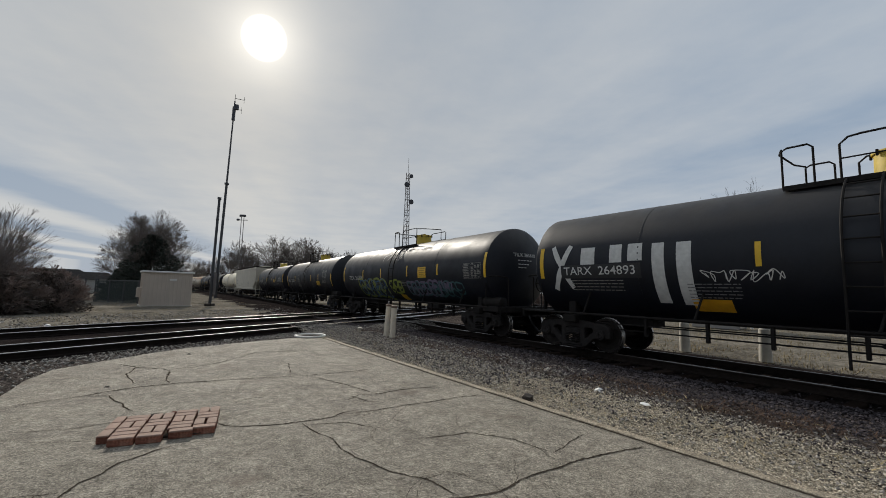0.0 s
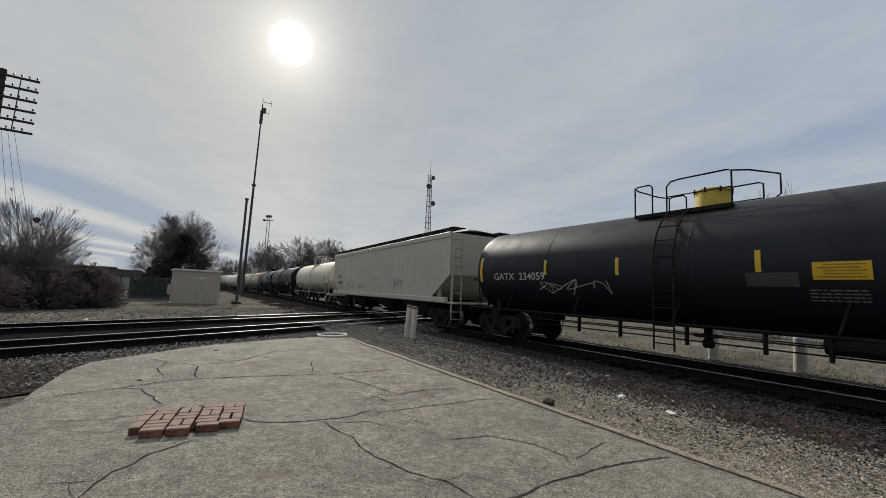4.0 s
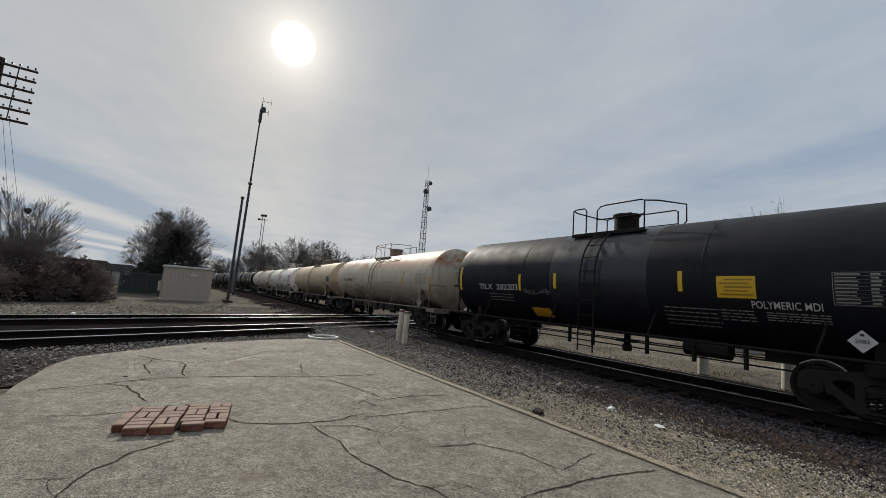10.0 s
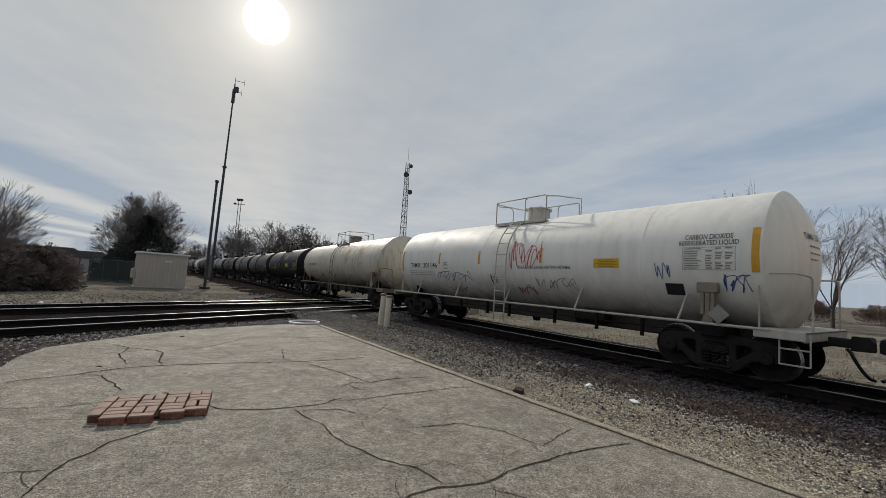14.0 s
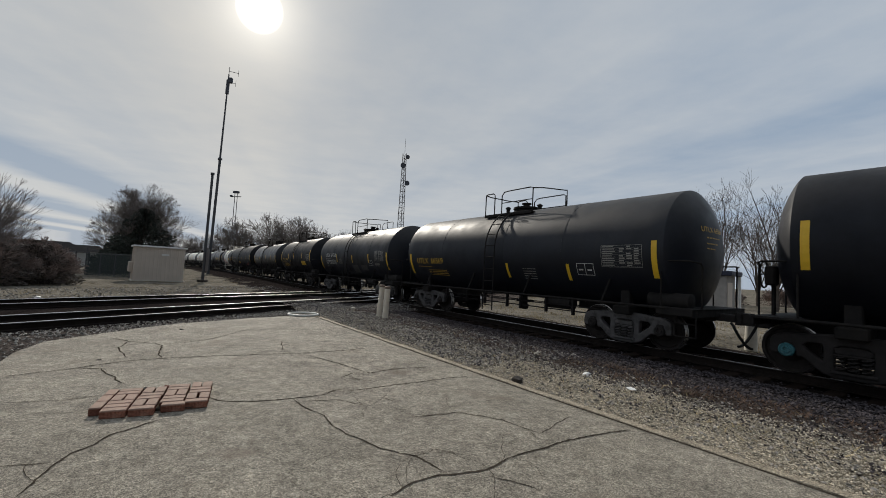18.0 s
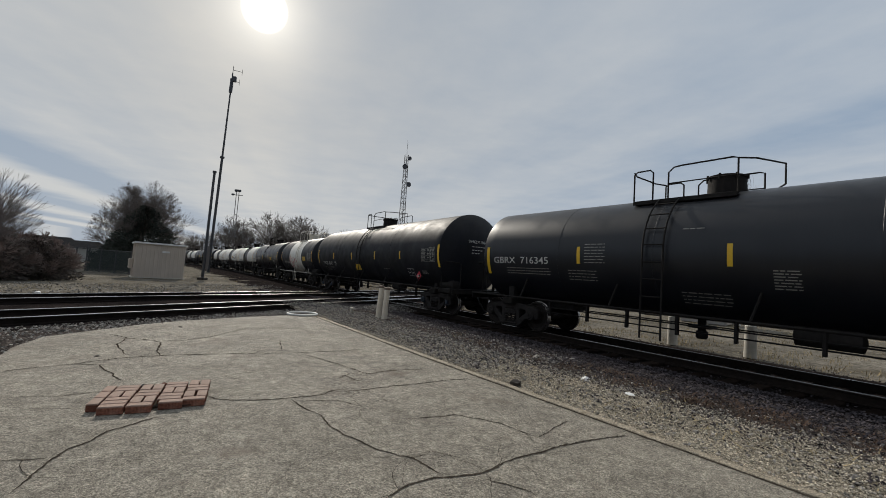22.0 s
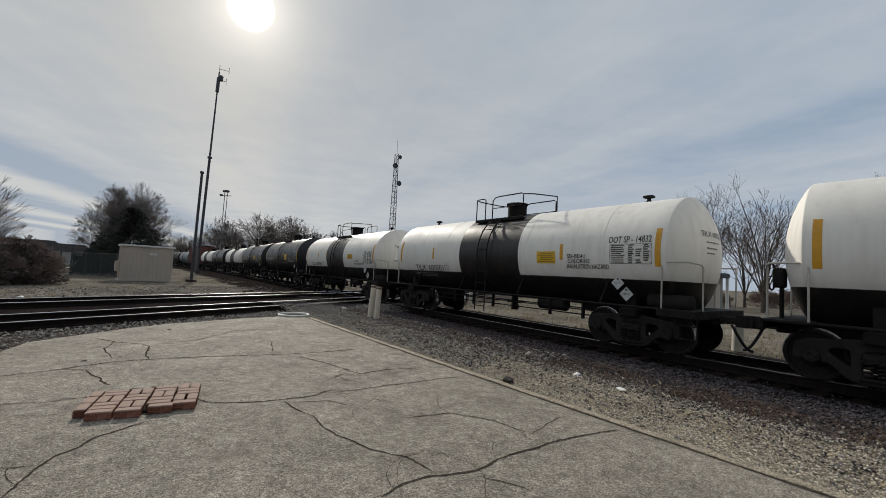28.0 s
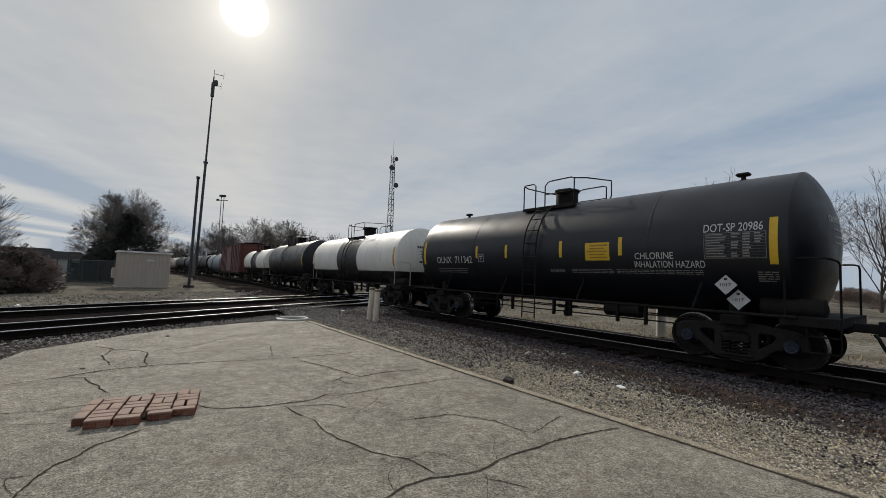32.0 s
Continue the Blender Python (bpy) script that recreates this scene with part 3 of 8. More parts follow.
def pavement():
    edge = [on_track(-16 + 0.9 * i, -6.72) for i in range(31)]
    far = [(-3.62, 12.55), (-4.15, 12.28), (-4.83, 11.47), (-5.3, 10.7), (-5.8, 9.86), (-6.1, 9.0), (-6.26, 8.14), (-6.43, 7.07), (-6.15, 6.4), (-5.72, 5.71), (-5.4, 5.2), (-5.11, 4.8),
           (-4.95, 4.3), (-5.3, 3.4), (-5.6, 1.5), (-6.4, -2), (-8, -8), (-8, -20)]
    pts = [(q.x, q.y) for q in edge if q.y < 12.45] + far
    out = []
    for i, q in enumerate(pts):
        nx = pts[(i + 1) % len(pts)]
        d = math.dist(q, nx)
        k = max(1, int(d / 0.25)) if d < 4 else 1
        for j in range(k):
            x, y = q[0] + (nx[0] - q[0]) * j / k, q[1] + (nx[1] - q[1]) * j / k
            a = 0.05 if len([e for e in edge if (e.x - x) ** 2 + (e.y - y) ** 2 < 0.3]) == 0 else 0.0
            out.append((x + a * noise.noise((x * 3, y * 3, 0)), y + a * noise.noise((x * 3, y * 3, 5))))
    bm = bmesh.new()
    top = [bm.verts.new((x, y, 0)) for x, y in out]
    low = [bm.verts.new((x, y, -0.3)) for x, y in out]
    f = bm.faces.new(top)
    for i in range(len(out)):
        j = (i + 1) % len(out)
        bm.faces.new((top[i], low[i], low[j], top[j]))
    bmesh.ops.triangulate(bm, faces=[f])
    bmesh.ops.recalc_face_normals(bm, faces=bm.faces)
    me = bpy.data.meshes.new("pavement")
    bm.to_mesh(me)
    bm.free()
    me.materials.append(asphalt)
    return tagged(new("pavement", me), "old grey pavement with wandering cracks", "pavement", kind="structure")


pavement_ob = pavement()


def kerb():
    g = Geo()
    us = [-16 + 0.4 * i for i in range(70)]
    rows = [(-6.735, -0.2), (-6.735, 0.010), (-6.72, 0.018), (-6.645, 0.018), (-6.628, 0.006), (-6.62, -0.2)]
    vs = []
    for u in us:
        j = 0.016 * noise.noise((u * 1.3, 0, 3))
        for w, z in rows:
            vs.append(on_track(u, w + j, z + (0.008 * noise.noise((u * 2.1, w, 0)) if z > 0 else 0)))
    n = len(rows)
    fs = [(i * n + k, i * n + k + 1, (i + 1) * n + k + 1, (i + 1) * n + k) for i in range(len(us) - 1) for k in range(n - 1)]
    g.add(vs, fs)
    return tagged(new("kerb", g.mesh("kerb", kerb_mat, smooth=True)), "flush concrete edging between pavement and gravel", "kerb", kind="structure")


kerb()


def kerb_joint():
    """The dirt-filled joint between the pavement and its edging."""
    g = Geo()
    us = [-12 + 0.12 * i for i in range(195)]
    vs = []
    for u in us:
        j = 0.014 * noise.noise((u * 1.9, 0, 8)) + 0.006 * noise.noise((u * 9, 0, 2))
        k = 0.010 + 0.009 * noise.noise((u * 2.7, 4, 0))
        vs += [on_track(u, -6.755 + j - max(0.002, k), 0.004), on_track(u, -6.735 + j, 0.004)]
    g.add(vs, [(2 * i, 2 * i + 1, 2 * i + 3, 2 * i + 2) for i in range(len(us) - 1)])
    part("joint", g.mesh("joint", crack_mat), pavement_ob)


kerb_joint()

CRACKS = []


def crack(wide, *line):
    """A wandering dirt-filled crack through the places given."""
    n = len(CRACKS)
    CRACKS.append(line)
    pts = []
    for (x0, y0), (x1, y1) in zip(line, line[1:]):
        k = max(2, int(math.hypot(x1 - x0, y1 - y0) / 0.03))
        for j in range(k):
            x, y = x0 + (x1 - x0) * j / k, y0 + (y1 - y0) * j / k
            pts.append((x + 0.020 * noise.noise((x * 7, y * 7, n)) + 0.014 * noise.noise((x * 31, y * 31, n)),
                        y + 0.020 * noise.noise((x * 7, y * 7, n + 40)) + 0.014 * noise.noise((x * 31, y * 31, n + 40))))
    pts.append(line[-1])
    g = Geo()
    vs = []
    for i, (x, y) in enumerate(pts):
        a, b = pts[max(0, i - 1)], pts[min(len(pts) - 1, i + 1)]
        d = math.hypot(b[0] - a[0], b[1] - a[1]) or 1
        nx, ny = -(b[1] - a[1]) / d, (b[0] - a[0]) / d
        e = min(1, 0.25 + min(i, len(pts) - 1 - i) / 6)
        far = 0.8 + 0.05 * y
        wa = 0.0080 * wide * e * far * max(0.15, 1 + 1.1 * noise.noise((x * 9, y * 9, 9)) + 0.6 * noise.noise((x * 40, y * 40, 3)))
        wb = 0.0080 * wide * e * far * max(0.15, 1 + 1.1 * noise.noise((x * 9, y * 9, 29)) + 0.6 * noise.noise((x * 40, y * 40, 13)))
        vs += [(x + nx * wa, y + ny * wa, 0.004), (x - nx * wb, y - ny * wb, 0.004)]
    g.add(vs, [(2 * i, 2 * i + 1, 2 * i + 3, 2 * i + 2) for i in range(len(pts) - 1)])
    part("crack", g.mesh("crack", crack_mat), pavement_ob)


crack(1.0, (-2.43, 2.58), (-2.47, 2.72), (-2.51, 2.84), (-2.59, 3.04), (-2.61, 3.2), (-2.58, 3.35), (-2.6, 3.55), (-2.53, 3.7), (-2.49, 3.83), (-2.41, 3.94))
crack(0.7, (-2.97, 2.93), (-2.9, 2.96), (-2.75, 3), (-2.61, 3.05))
crack(1.1, (-5.02, 5), (-4.84, 5.21), (-4.67, 5.41), (-4.54, 5.6), (-4.44, 5.8), (-4.26, 6.07), (-3.9, 6.33), (-3.37, 6.61), (-2.69, 6.89), (-2.13, 7.15), (-1.62, 7.46), (-1.13, 7.89))
crack(1.1, (-4.56, 5.53), (-4.28, 5.56), (-4.06, 5.36), (-3.88, 5.26), (-3.71, 5.07), (-3.53, 4.96))
crack(1.2, (-5.8, 7.7), (-5.28, 7.43), (-4.8, 7.36), (-4.55, 7.21), (-4.24, 6.63), (-3.99, 6.31))
crack(1.1, (-5.28, 7.43), (-5.02, 6.84), (-4.76, 6.57), (-4.43, 6.23))
crack(1.0, (-4.64, 7.35), (-4.38, 7.56), (-4.18, 8.02), (-4.06, 9.45))
crack(0.6, (-4.15, 4.16), (-3.89, 4.23), (-3.64, 4.33), (-3.48, 4.47), (-3.3, 4.55))
crack(0.5, (-3.81, 3.93), (-3.61, 3.94), (-3.2, 4))
crack(1.2, (-2.35, 4.62), (-2.23, 4.52), (-2.08, 4.51), (-1.85, 4.54), (-1.59, 4.65), (-1.35, 4.78), (-1.19, 4.89), (-1.13, 5.04), (-1, 5.16))
crack(0.9, (-1.47, 4.67), (-1.31, 4.46), (-1.18, 4.34), (-1, 4.2), (-0.9, 4), (-0.76, 3.85), (-0.63, 3.74), (-0.49, 3.63), (-0.37, 3.5), (-0.28, 3.47), (-0.07, 3.39), (0.05, 3.27), (0.19, 3.12))
crack(1.0, (-2, 6.99), (-1.68, 6.72), (-1.29, 6.41), (-0.98, 6.11), (-0.83, 5.98), (-0.5, 6.3), (0.01, 6.53))
crack(0.7, (-1.19, 5.61), (-1.06, 5.92), (-0.86, 5.97))
crack(0.7, (-1.17, 5.84), (-0.89, 5.59), (-0.69, 5.57))
crack(0.9, (-0.98, 5.05), (-0.71, 5.22), (-0.42, 5.44), (-0.13, 5.6), (0.34, 5.94), (0.63, 6.07))
crack(0.8, (-0.19, 4.26), (0.04, 4.34), (0.35, 4.48), (0.63, 4.38), (0.82, 4.28), (0.96, 4.12), (1.1, 3.97))
crack(0.5, (-0.07, 3.39), (0.02, 3.45), (0.07, 3.52), (0.24, 3.5))
crack(1.25, (-0.2, 2.79), (-0.12, 2.89), (-0.05, 2.99), (0.09, 3.07), (0.22, 3.11), (0.41, 3.17), (0.56, 3.27), (0.72, 3.44))
crack(1.2, (0.72, 3.44), (0.94, 3.59), (1.12, 3.7), (1.32, 3.85), (1.61, 3.99), (1.95, 4.14), (2.09, 4.18))
crack(0.7, (0.47, 3.12), (0.57, 3.08), (0.67, 3.05), (0.76, 2.99), (0.8, 2.94), (0.82, 2.87))
crack(0.6, (1.1, 3.97), (1.25, 4.14), (1.47, 4.41), (1.64, 4.54))
crack(1.3, (-0.51, 4.86), (-0.39, 4.78))
crack(0.7, (-1.36, 4.61), (-0.98, 4.72), (-0.81, 4.63), (-0.67, 4.57))
crack(0.7, (-2.9, 8.2), (-2.52, 7.25))
crack(0.6, (-2.57, 5.43), (-2.41, 5.65), (-2.09, 5.6))
crack(0.8, (-4.01, 9.48), (-3.2, 9.72), (-2.22, 10.04))


def hairlines():
    """Short fine cracks that wander off the large ones."""
    q = random.Random(19)
    for n in range(24):
        line = CRACKS[q.randrange(len(CRACKS))]
        x, y = line[q.randrange(len(line))]
        a = q.uniform(0, 6.283)
        pts = [(x, y)]
        for k in range(q.randint(8, 26)):
            a += q.uniform(-0.38, 0.38)
            x, y = x + 0.05 * math.cos(a), y + 0.05 * math.sin(a)
            pts.append((x, y))
        ends = pts[-1]
        if ends[1] > 9.5 or ends[0] > 4.4 - 0.62 * ends[1]:
            continue
        g = Geo()
        vs = []
        for i, (px, py) in enumerate(pts):
            p0, p1 = pts[max(0, i - 1)], pts[min(len(pts) - 1, i + 1)]
            d = math.hypot(p1[0] - p0[0], p1[1] - p0[1]) or 1
            w = 0.002 * (1 - i / len(pts)) + 0.0008
            vs += [(px - (p1[1] - p0[1]) / d * w, py + (p1[0] - p0[0]) / d * w, 0.0045), (px + (p1[1] - p0[1]) / d * w, py - (p1[0] - p0[0]) / d * w, 0.0045)]
        g.add(vs, [(2 * i, 2 * i + 1, 2 * i + 3, 2 * i + 2) for i in range(len(pts) - 1)])
        part("crack", g.mesh("crack", crack_mat), pavement_ob)


hairlines()


# ---- rails and ties ----
def rail_mesh(points, name, head=None):
    """A rail swept along points (its head's middle), with side and up known from the plan."""
    prof = [(-0.07, -0.18, 0), (-0.07, -0.165, 0), (-0.012, -0.14, 0), (-0.012, -0.045, 0), (-0.037, -0.035, 0), (-0.037, -0.010, 1), (-0.033, 0, 1), (0.033, 0, 1), (0.037, -0.010, 1),
            (0.037, -0.036, 0), (0.012, -0.045, 0), (0.012, -0.14, 0), (0.07, -0.165, 0), (0.07, -0.18, 0)]
    g = Geo()
    n = len(prof)
    for i, q in enumerate(points):
        a, b = points[max(0, i - 1)], points[min(len(points) - 1, i + 1)]
        d = (b - a).normalized()
        s = Vector((d.y, -d.x, 0))
        g.v += [tuple(q + s * x + Vector((0, 0, z))) for x, z, _ in prof]
    for i in range(len(points) - 1):
        for k in range(n - 1):
            g.f.append((i * n + k, i * n + k + 1, (i + 1) * n + k + 1, (i + 1) * n + k))
            g.m.append(1 if prof[k][2] and prof[k + 1][2] else 0)
    return g.mesh(name, [steel_web, head or steel_head])


tie_geo = Geo().box(-0.115, 0.115, -1.34, 1.34, -0.18, 0.0, 0.015)
tie_mesh = tie_geo.mesh("tie", tie_mat)


def rails_and_ties():
    us = [-55 + 1.0 * i for i in range(110)] + [55 + 4.0 * i for i in range(150)]
    train_track = thing("railway_track", "curved main track with shiny steel rails on dark ties", "track", kind="structure")
    for w in (-0.7535, 0.7535):
        part("rail", rail_mesh([on_track(u, w, RAIL) for u in us], "rail", steel_shaded), train_track)
    for i in range(-30, 115):
        u = i * 0.53
        m = track_pose(u, RAIL - 0.185)
        m = m @ Matrix.Rotation(rnd.uniform(-0.02, 0.02), 4, "Z") @ Matrix.Translation((rnd.uniform(-0.03, 0.03), rnd.uniform(-0.07, 0.07), rnd.uniform(-0.012, 0.004)))
        part("tie", tie_mesh, train_track, at=m)
    for c in DOUBLE:
        track = thing("railway_track", "straight track of the double line with bright rail heads", "track", "tracks of the double line", kind="structure")
        for s in (-0.7535, 0.7535):
            part("rail", rail_mesh([on_double(v, c + s, RAIL - 0.002) for v in [-70 + 2 * i for i in range(140)]], "rail"), track)
        ang = math.atan2(D2.y, D2.x)
        for i in range(-20, 60):
            q = on_double(i * 0.55, c, RAIL - 0.187 + rnd.uniform(-0.015, 0))
            part("tie", tie_mesh, track, at=Matrix.Translation(q) @ Matrix.Rotation(ang + rnd.uniform(-0.02, 0.02), 4, "Z"))
    # planks and guard rails of the crossing
    crossing = thing("rail_crossing", "oil-black timber and guard rails where the lines cross", "crossing", kind="structure")
    for c in DOUBLE:
        for s in (-0.66, 0.66, -0.86, 0.86):
            part("guard_rail", rail_mesh([on_double(v, c + s, RAIL - 0.012) for v in [13 + 1.0 * i for i in range(12)]], "guard_rail"), crossing)


rails_and_ties()

# ---- the train ----
WHEEL_R, AXLE, JOURNAL = 0.457, 0.889, 0.99


def make_truck_meshes():
    out = {}
    # cast side frame: a smooth outline with a spring window and two side windows, drawn in x and z
    half = [(0.30, 0.79), (0.74, 0.74), (0.96, 0.73), (1.11, 0.66), (1.13, 0.41), (1.03, 0.39), (1.01, 0.54), (0.77, 0.54), (0.74, 0.37), (0.66, 0.39), (0.35, 0.10)]
    outline = half + [(-x, z) for x, z in half[::-1]]
    win = [(0.355, 0.27), (0.355, 0.66), (0.62, 0.66), (0.70, 0.57), (0.64, 0.49)]
    loops = [outline, [(-0.27, 0.17), (0.27, 0.17), (0.27, 0.66), (-0.27, 0.66)], win, [(-x, z) for x, z in win]]
    cu = bpy.data.curves.new("frame", "CURVE")
    cu.dimensions, cu.fill_mode, cu.extrude, cu.bevel_depth, cu.bevel_resolution = "2D", "BOTH", 0.052, 0.030, 2
    for loop in loops:
        pts = loop
        for _ in range(2):
            nxt = []
            for i, p in enumerate(pts):
                q = pts[(i + 1) % len(pts)]
                nxt += [(p[0] * 0.85 + q[0] * 0.15, p[1] * 0.85 + q[1] * 0.15), (p[0] * 0.15 + q[0] * 0.85, p[1] * 0.15 + q[1] * 0.85)]
            pts = nxt
        sp = cu.splines.new("POLY")
        sp.points.add(len(pts) - 1)
        sp.use_cyclic_u = True
        for i, p in enumerate(pts):
            sp.points[i].co = (p[0], p[1], 0, 1)
    ob = bpy.data.objects.new("frame", cu)
    scene.collection.objects.link(ob)
    for key, m in (("frame_dark", truck_mat), ("frame_pale", truck_pale)):
        me = bpy.data.meshes.new_from_object(ob.evaluated_get(bpy.context.evaluated_depsgraph_get()))
        me.transform(Matrix.Rotation(math.pi / 2, 4, "X"))
        me.name = "side_frame"
        me.materials.clear()
        me.materials.append(m)
        out[key] = me
    bpy.data.objects.remove(ob)
    bpy.data.curves.remove(cu)
    g = Geo().box(-0.10, 0.10, -0.10, 0.10, 0.44, 0.62, 0.03)
    out["adapter"] = g.mesh("bearing_adapter", truck_mat)
    g = Geo()
    for x, y in ((-0.17, -0.06), (0.0, -0.07), (0.17, -0.06), (-0.09, 0.06), (0.09, 0.06)):
        pts = []
        for i in range(33):
            a = i * math.pi / 4
            pts.append((x + 0.062 * math.cos(a), y + 0.062 * math.sin(a), 0.20 + 0.26 * i / 32))
        g.tube(pts, 0.017, 5)
    g.box(-0.25, 0.25, -0.12, 0.12, 0.46, 0.49, 0.008)
    g.box(-0.24, 0.24, -0.10, 0.10, 0.49, 0.60, 0.02).box(-0.30, 0.30, -0.13, 0.10, 0.15, 0.20, 0.012)
    out["spring"] = g.mesh("spring_set", truck_mat)
    out["spring_pale"] = g.mesh("spring_set", truck_pale)
    g = Geo().box(-0.20, 0.20, -1.08, 1.08, 0.42, 0.62, 0.03).box(-0.28, 0.28, -0.30, 0.30, 0.60, 0.74, 0.03)
    for s in (-1, 1):
        g.box(s * 0.42 - 0.05, s * 0.42 + 0.05, -0.85, 0.85, 0.36, 0.46, 0.02)       # brake beams
    out["truck"] = g.mesh("truck", truck_mat)
    side = [(1.06, 0.0), (1.06, 0.075), (0.9, 0.085), (0.83, 0.10), (0.82, 0.20), (0.785, 0.24), (0.785, 0.37), (0.816, 0.395), (0.818, 0.448), (0.810, 0.455), (0.715, 0.460),
            (0.705, 0.478), (0.690, 0.484), (0.678, 0.470), (0.680, 0.39), (0.72, 0.36), (0.72, 0.22), (0.67, 0.18), (0.66, 0.10), (0.55, 0.085)]
    g = Geo()
    prof = [(-y, r) for y, r in side] + [(y, r) for y, r in side[::-1]]
    g.lathe(prof, 28, "y", cap=False)
    g.m = [1 if 0.447 < (prof[i // 28][1] + prof[i // 28 + 1][1]) / 2 < 0.47 else 0 for i in range(len(g.f))]
    out["wheelset"] = g.mesh("wheelset", [wheel_mat, tread_mat], smooth=True)
    g = Geo().lathe([(-0.085, 0.035), (-0.10, 0.045), (-0.10, 0.062), (-0.085, 0.072), (-0.09, 0.105), (-0.07, 0.125), (0.06, 0.13)], 18, "y")
    for k in range(3):
        a = k * 2.094
        g.lathe([(-0.118, 0.020), (-0.08, 0.020)], 6, "y")
        g.moved(len(g.v) - 12, Matrix.Translation((0.065 * math.cos(a), 0, 0.065 * math.sin(a))))
    out["cap_dark"] = g.mesh("bearing_cap", truck_mat)
    out["cap_blue"] = g.mesh("bearing_cap", cap_blue)
    out["cap_teal"] = g.mesh("bearing_cap", cap_teal)
    out["cap_pale"] = g.mesh("bearing_cap", truck_pale)
    # coupler: shank, head, knuckle
    g = Geo().box(-0.15, 0.38, -0.075, 0.075, -0.085, 0.085, 0.02)
    g.prism([(0.34, -0.13), (0.36, 0.14), (0.60, 0.14), (0.66, 0.05), (0.66, -0.12)], -0.14, 0.05)
    g.box(0.50, 0.64, 0.04, 0.17, -0.13, 0.14, 0.03)
    out["coupler"] = g.mesh("coupler", truck_mat)
    pts = [(0.30, -0.30, 0.0), (0.36, -0.30, -0.08)] + [(0.38 + 0.24 * i / 7, -0.30 + 0.27 * i / 7, -0.14 - 0.40 * math.sin(math.pi * 0.5 * i / 7)) for i in range(8)]
    out["hose"] = Geo().tube(pts, 0.030, 7).mesh("air_hose", rubber, smooth=True)
    return out


TM = make_truck_meshes()
WHEELS = []          # every wheelset with its car's place in the train


def add_truck(car, x, off, cap="cap_dark", casting="frame_dark"):
    tr = part("truck", TM["truck"], car, at=pose(x, 0, 0))
    for s in (-1, 1):
        part("side_frame", TM[casting], tr, at=pose(0, s * JOURNAL, 0))
        part("spring_set", TM["spring_pale" if casting == "frame_pale" else "spring"], tr, at=pose(0, s * JOURNAL, 0))
        for t in (-1, 1):
            part("bearing_adapter", TM["adapter"], tr, at=pose(t * AXLE, s * JOURNAL, 0))
        ws = part("wheelset", TM["wheelset"], tr, at=pose(s * AXLE, 0, WHEEL_R))
        WHEELS.append((ws, s * AXLE, off))
        for t in (-1, 1):
            part("bearing_cap", TM[cap if t < 0 else "cap_dark"], tr, at=pose(s * AXLE, t * (JOURNAL + 0.06), WHEEL_R, 0, 0, 0 if t < 0 else 180))
    return tr


MESHES = {}


def cached(key, make):
    if key not in MESHES:
        MESHES[key] = make()
    return MESHES[key]


HEAD_RINGS = [math.sin(radians(a)) for a in (0, 14, 28, 42, 54, 64, 72, 79, 83, 86, 88.3, 90)]


def head_bulge(e, head):
    """How far a dished head stands out at the share e of its radius: a shallow ellipse with a tight knuckle."""
    return head * (0.78 * (1 - e ** 2.3) + 0.22 * math.sqrt(max(0.0, 1 - e * e)))


def tank_mesh(half, r, paint, scheme, head):
    """A tank with dished heads; scheme says which paint goes where."""
    n = 64
    prof = [(-half - head_bulge(e, head), r * e) for e in HEAD_RINGS]
    k = max(8, int(half * 2 / 0.4))
    cuts = sorted(set([round(-half + 2 * half * i / k, 3) for i in range(k + 1)] + [round(c, 3) for c in scheme.get("cuts", ())]))
    prof += [(x, r) for x in cuts[1:-1]]
    prof += [(half + head_bulge(e, head), r * e) for e in HEAD_RINGS[::-1]]
    g = Geo()
    vs, fs, ms = [], [], []
    for x, q in prof:
        for j in range(n):
            t = 2 * math.pi * (j + 0.5) / n
            vs.append((x, q * math.cos(t), q * math.sin(t)))
    low = scheme.get("low")
    for i in range(len(prof) - 1):
        xm = (prof[i][0] + prof[i + 1][0]) / 2
        for j in range(n):
            t = 2 * math.pi * (j + 1.0) / n
            zm = math.sin(t) * r
            m = 0
            for a, b in scheme.get("bands", ()):
                if a < xm < b:
                    m = 1
            fs.append((i * n + j, i * n + (j + 1) % n, (i + 1) * n + (j + 1) % n, (i + 1) * n + j))
            ms.append(m)
    g.add(vs, fs)
    g.m = ms
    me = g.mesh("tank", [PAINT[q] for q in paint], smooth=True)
    if low is not None:
        # a straight paint line along the flank and across the heads
        bm = bmesh.new()
        bm.from_mesh(me)
        bmesh.ops.bisect_plane(bm, geom=bm.verts[:] + bm.edges[:] + bm.faces[:], plane_co=(0, 0, low), plane_no=(0, 0, 1))
        for f in bm.faces:
            if f.calc_center_median().z < low:
                f.material_index = 1
        bm.to_mesh(me)
        bm.free()
    return me


def shell_patch(g, x0, x1, z0, z1, r, lift):
    """A thin curved patch lying on a tank's near side (z from the tank's axis)."""
    z0, z1 = max(-r * 0.97, z0), min(r * 0.97, z1)
    a0, a1 = math.asin(z0 / r), math.asin(z1 / r)
    k = max(1, int((a1 - a0) / 0.10) + 1)
    q = r + lift
    vs = []
    for i in range(k + 1):
        a = a0 + (a1 - a0) * i / k
        vs += [(x0, -q * math.cos(a), q * math.sin(a)), (x1, -q * math.cos(a), q * math.sin(a))]
    g.add(vs, [(2 * i, 2 * i + 1, 2 * i + 3, 2 * i + 2) for i in range(k)])


def flat_patch(g, x0, x1, z0, z1, y):
    g.add([(x0, y, z0), (x1, y, z0), (x1, y, z1), (x0, y, z1)], [(0, 1, 2, 3)])


LETTERS = {}


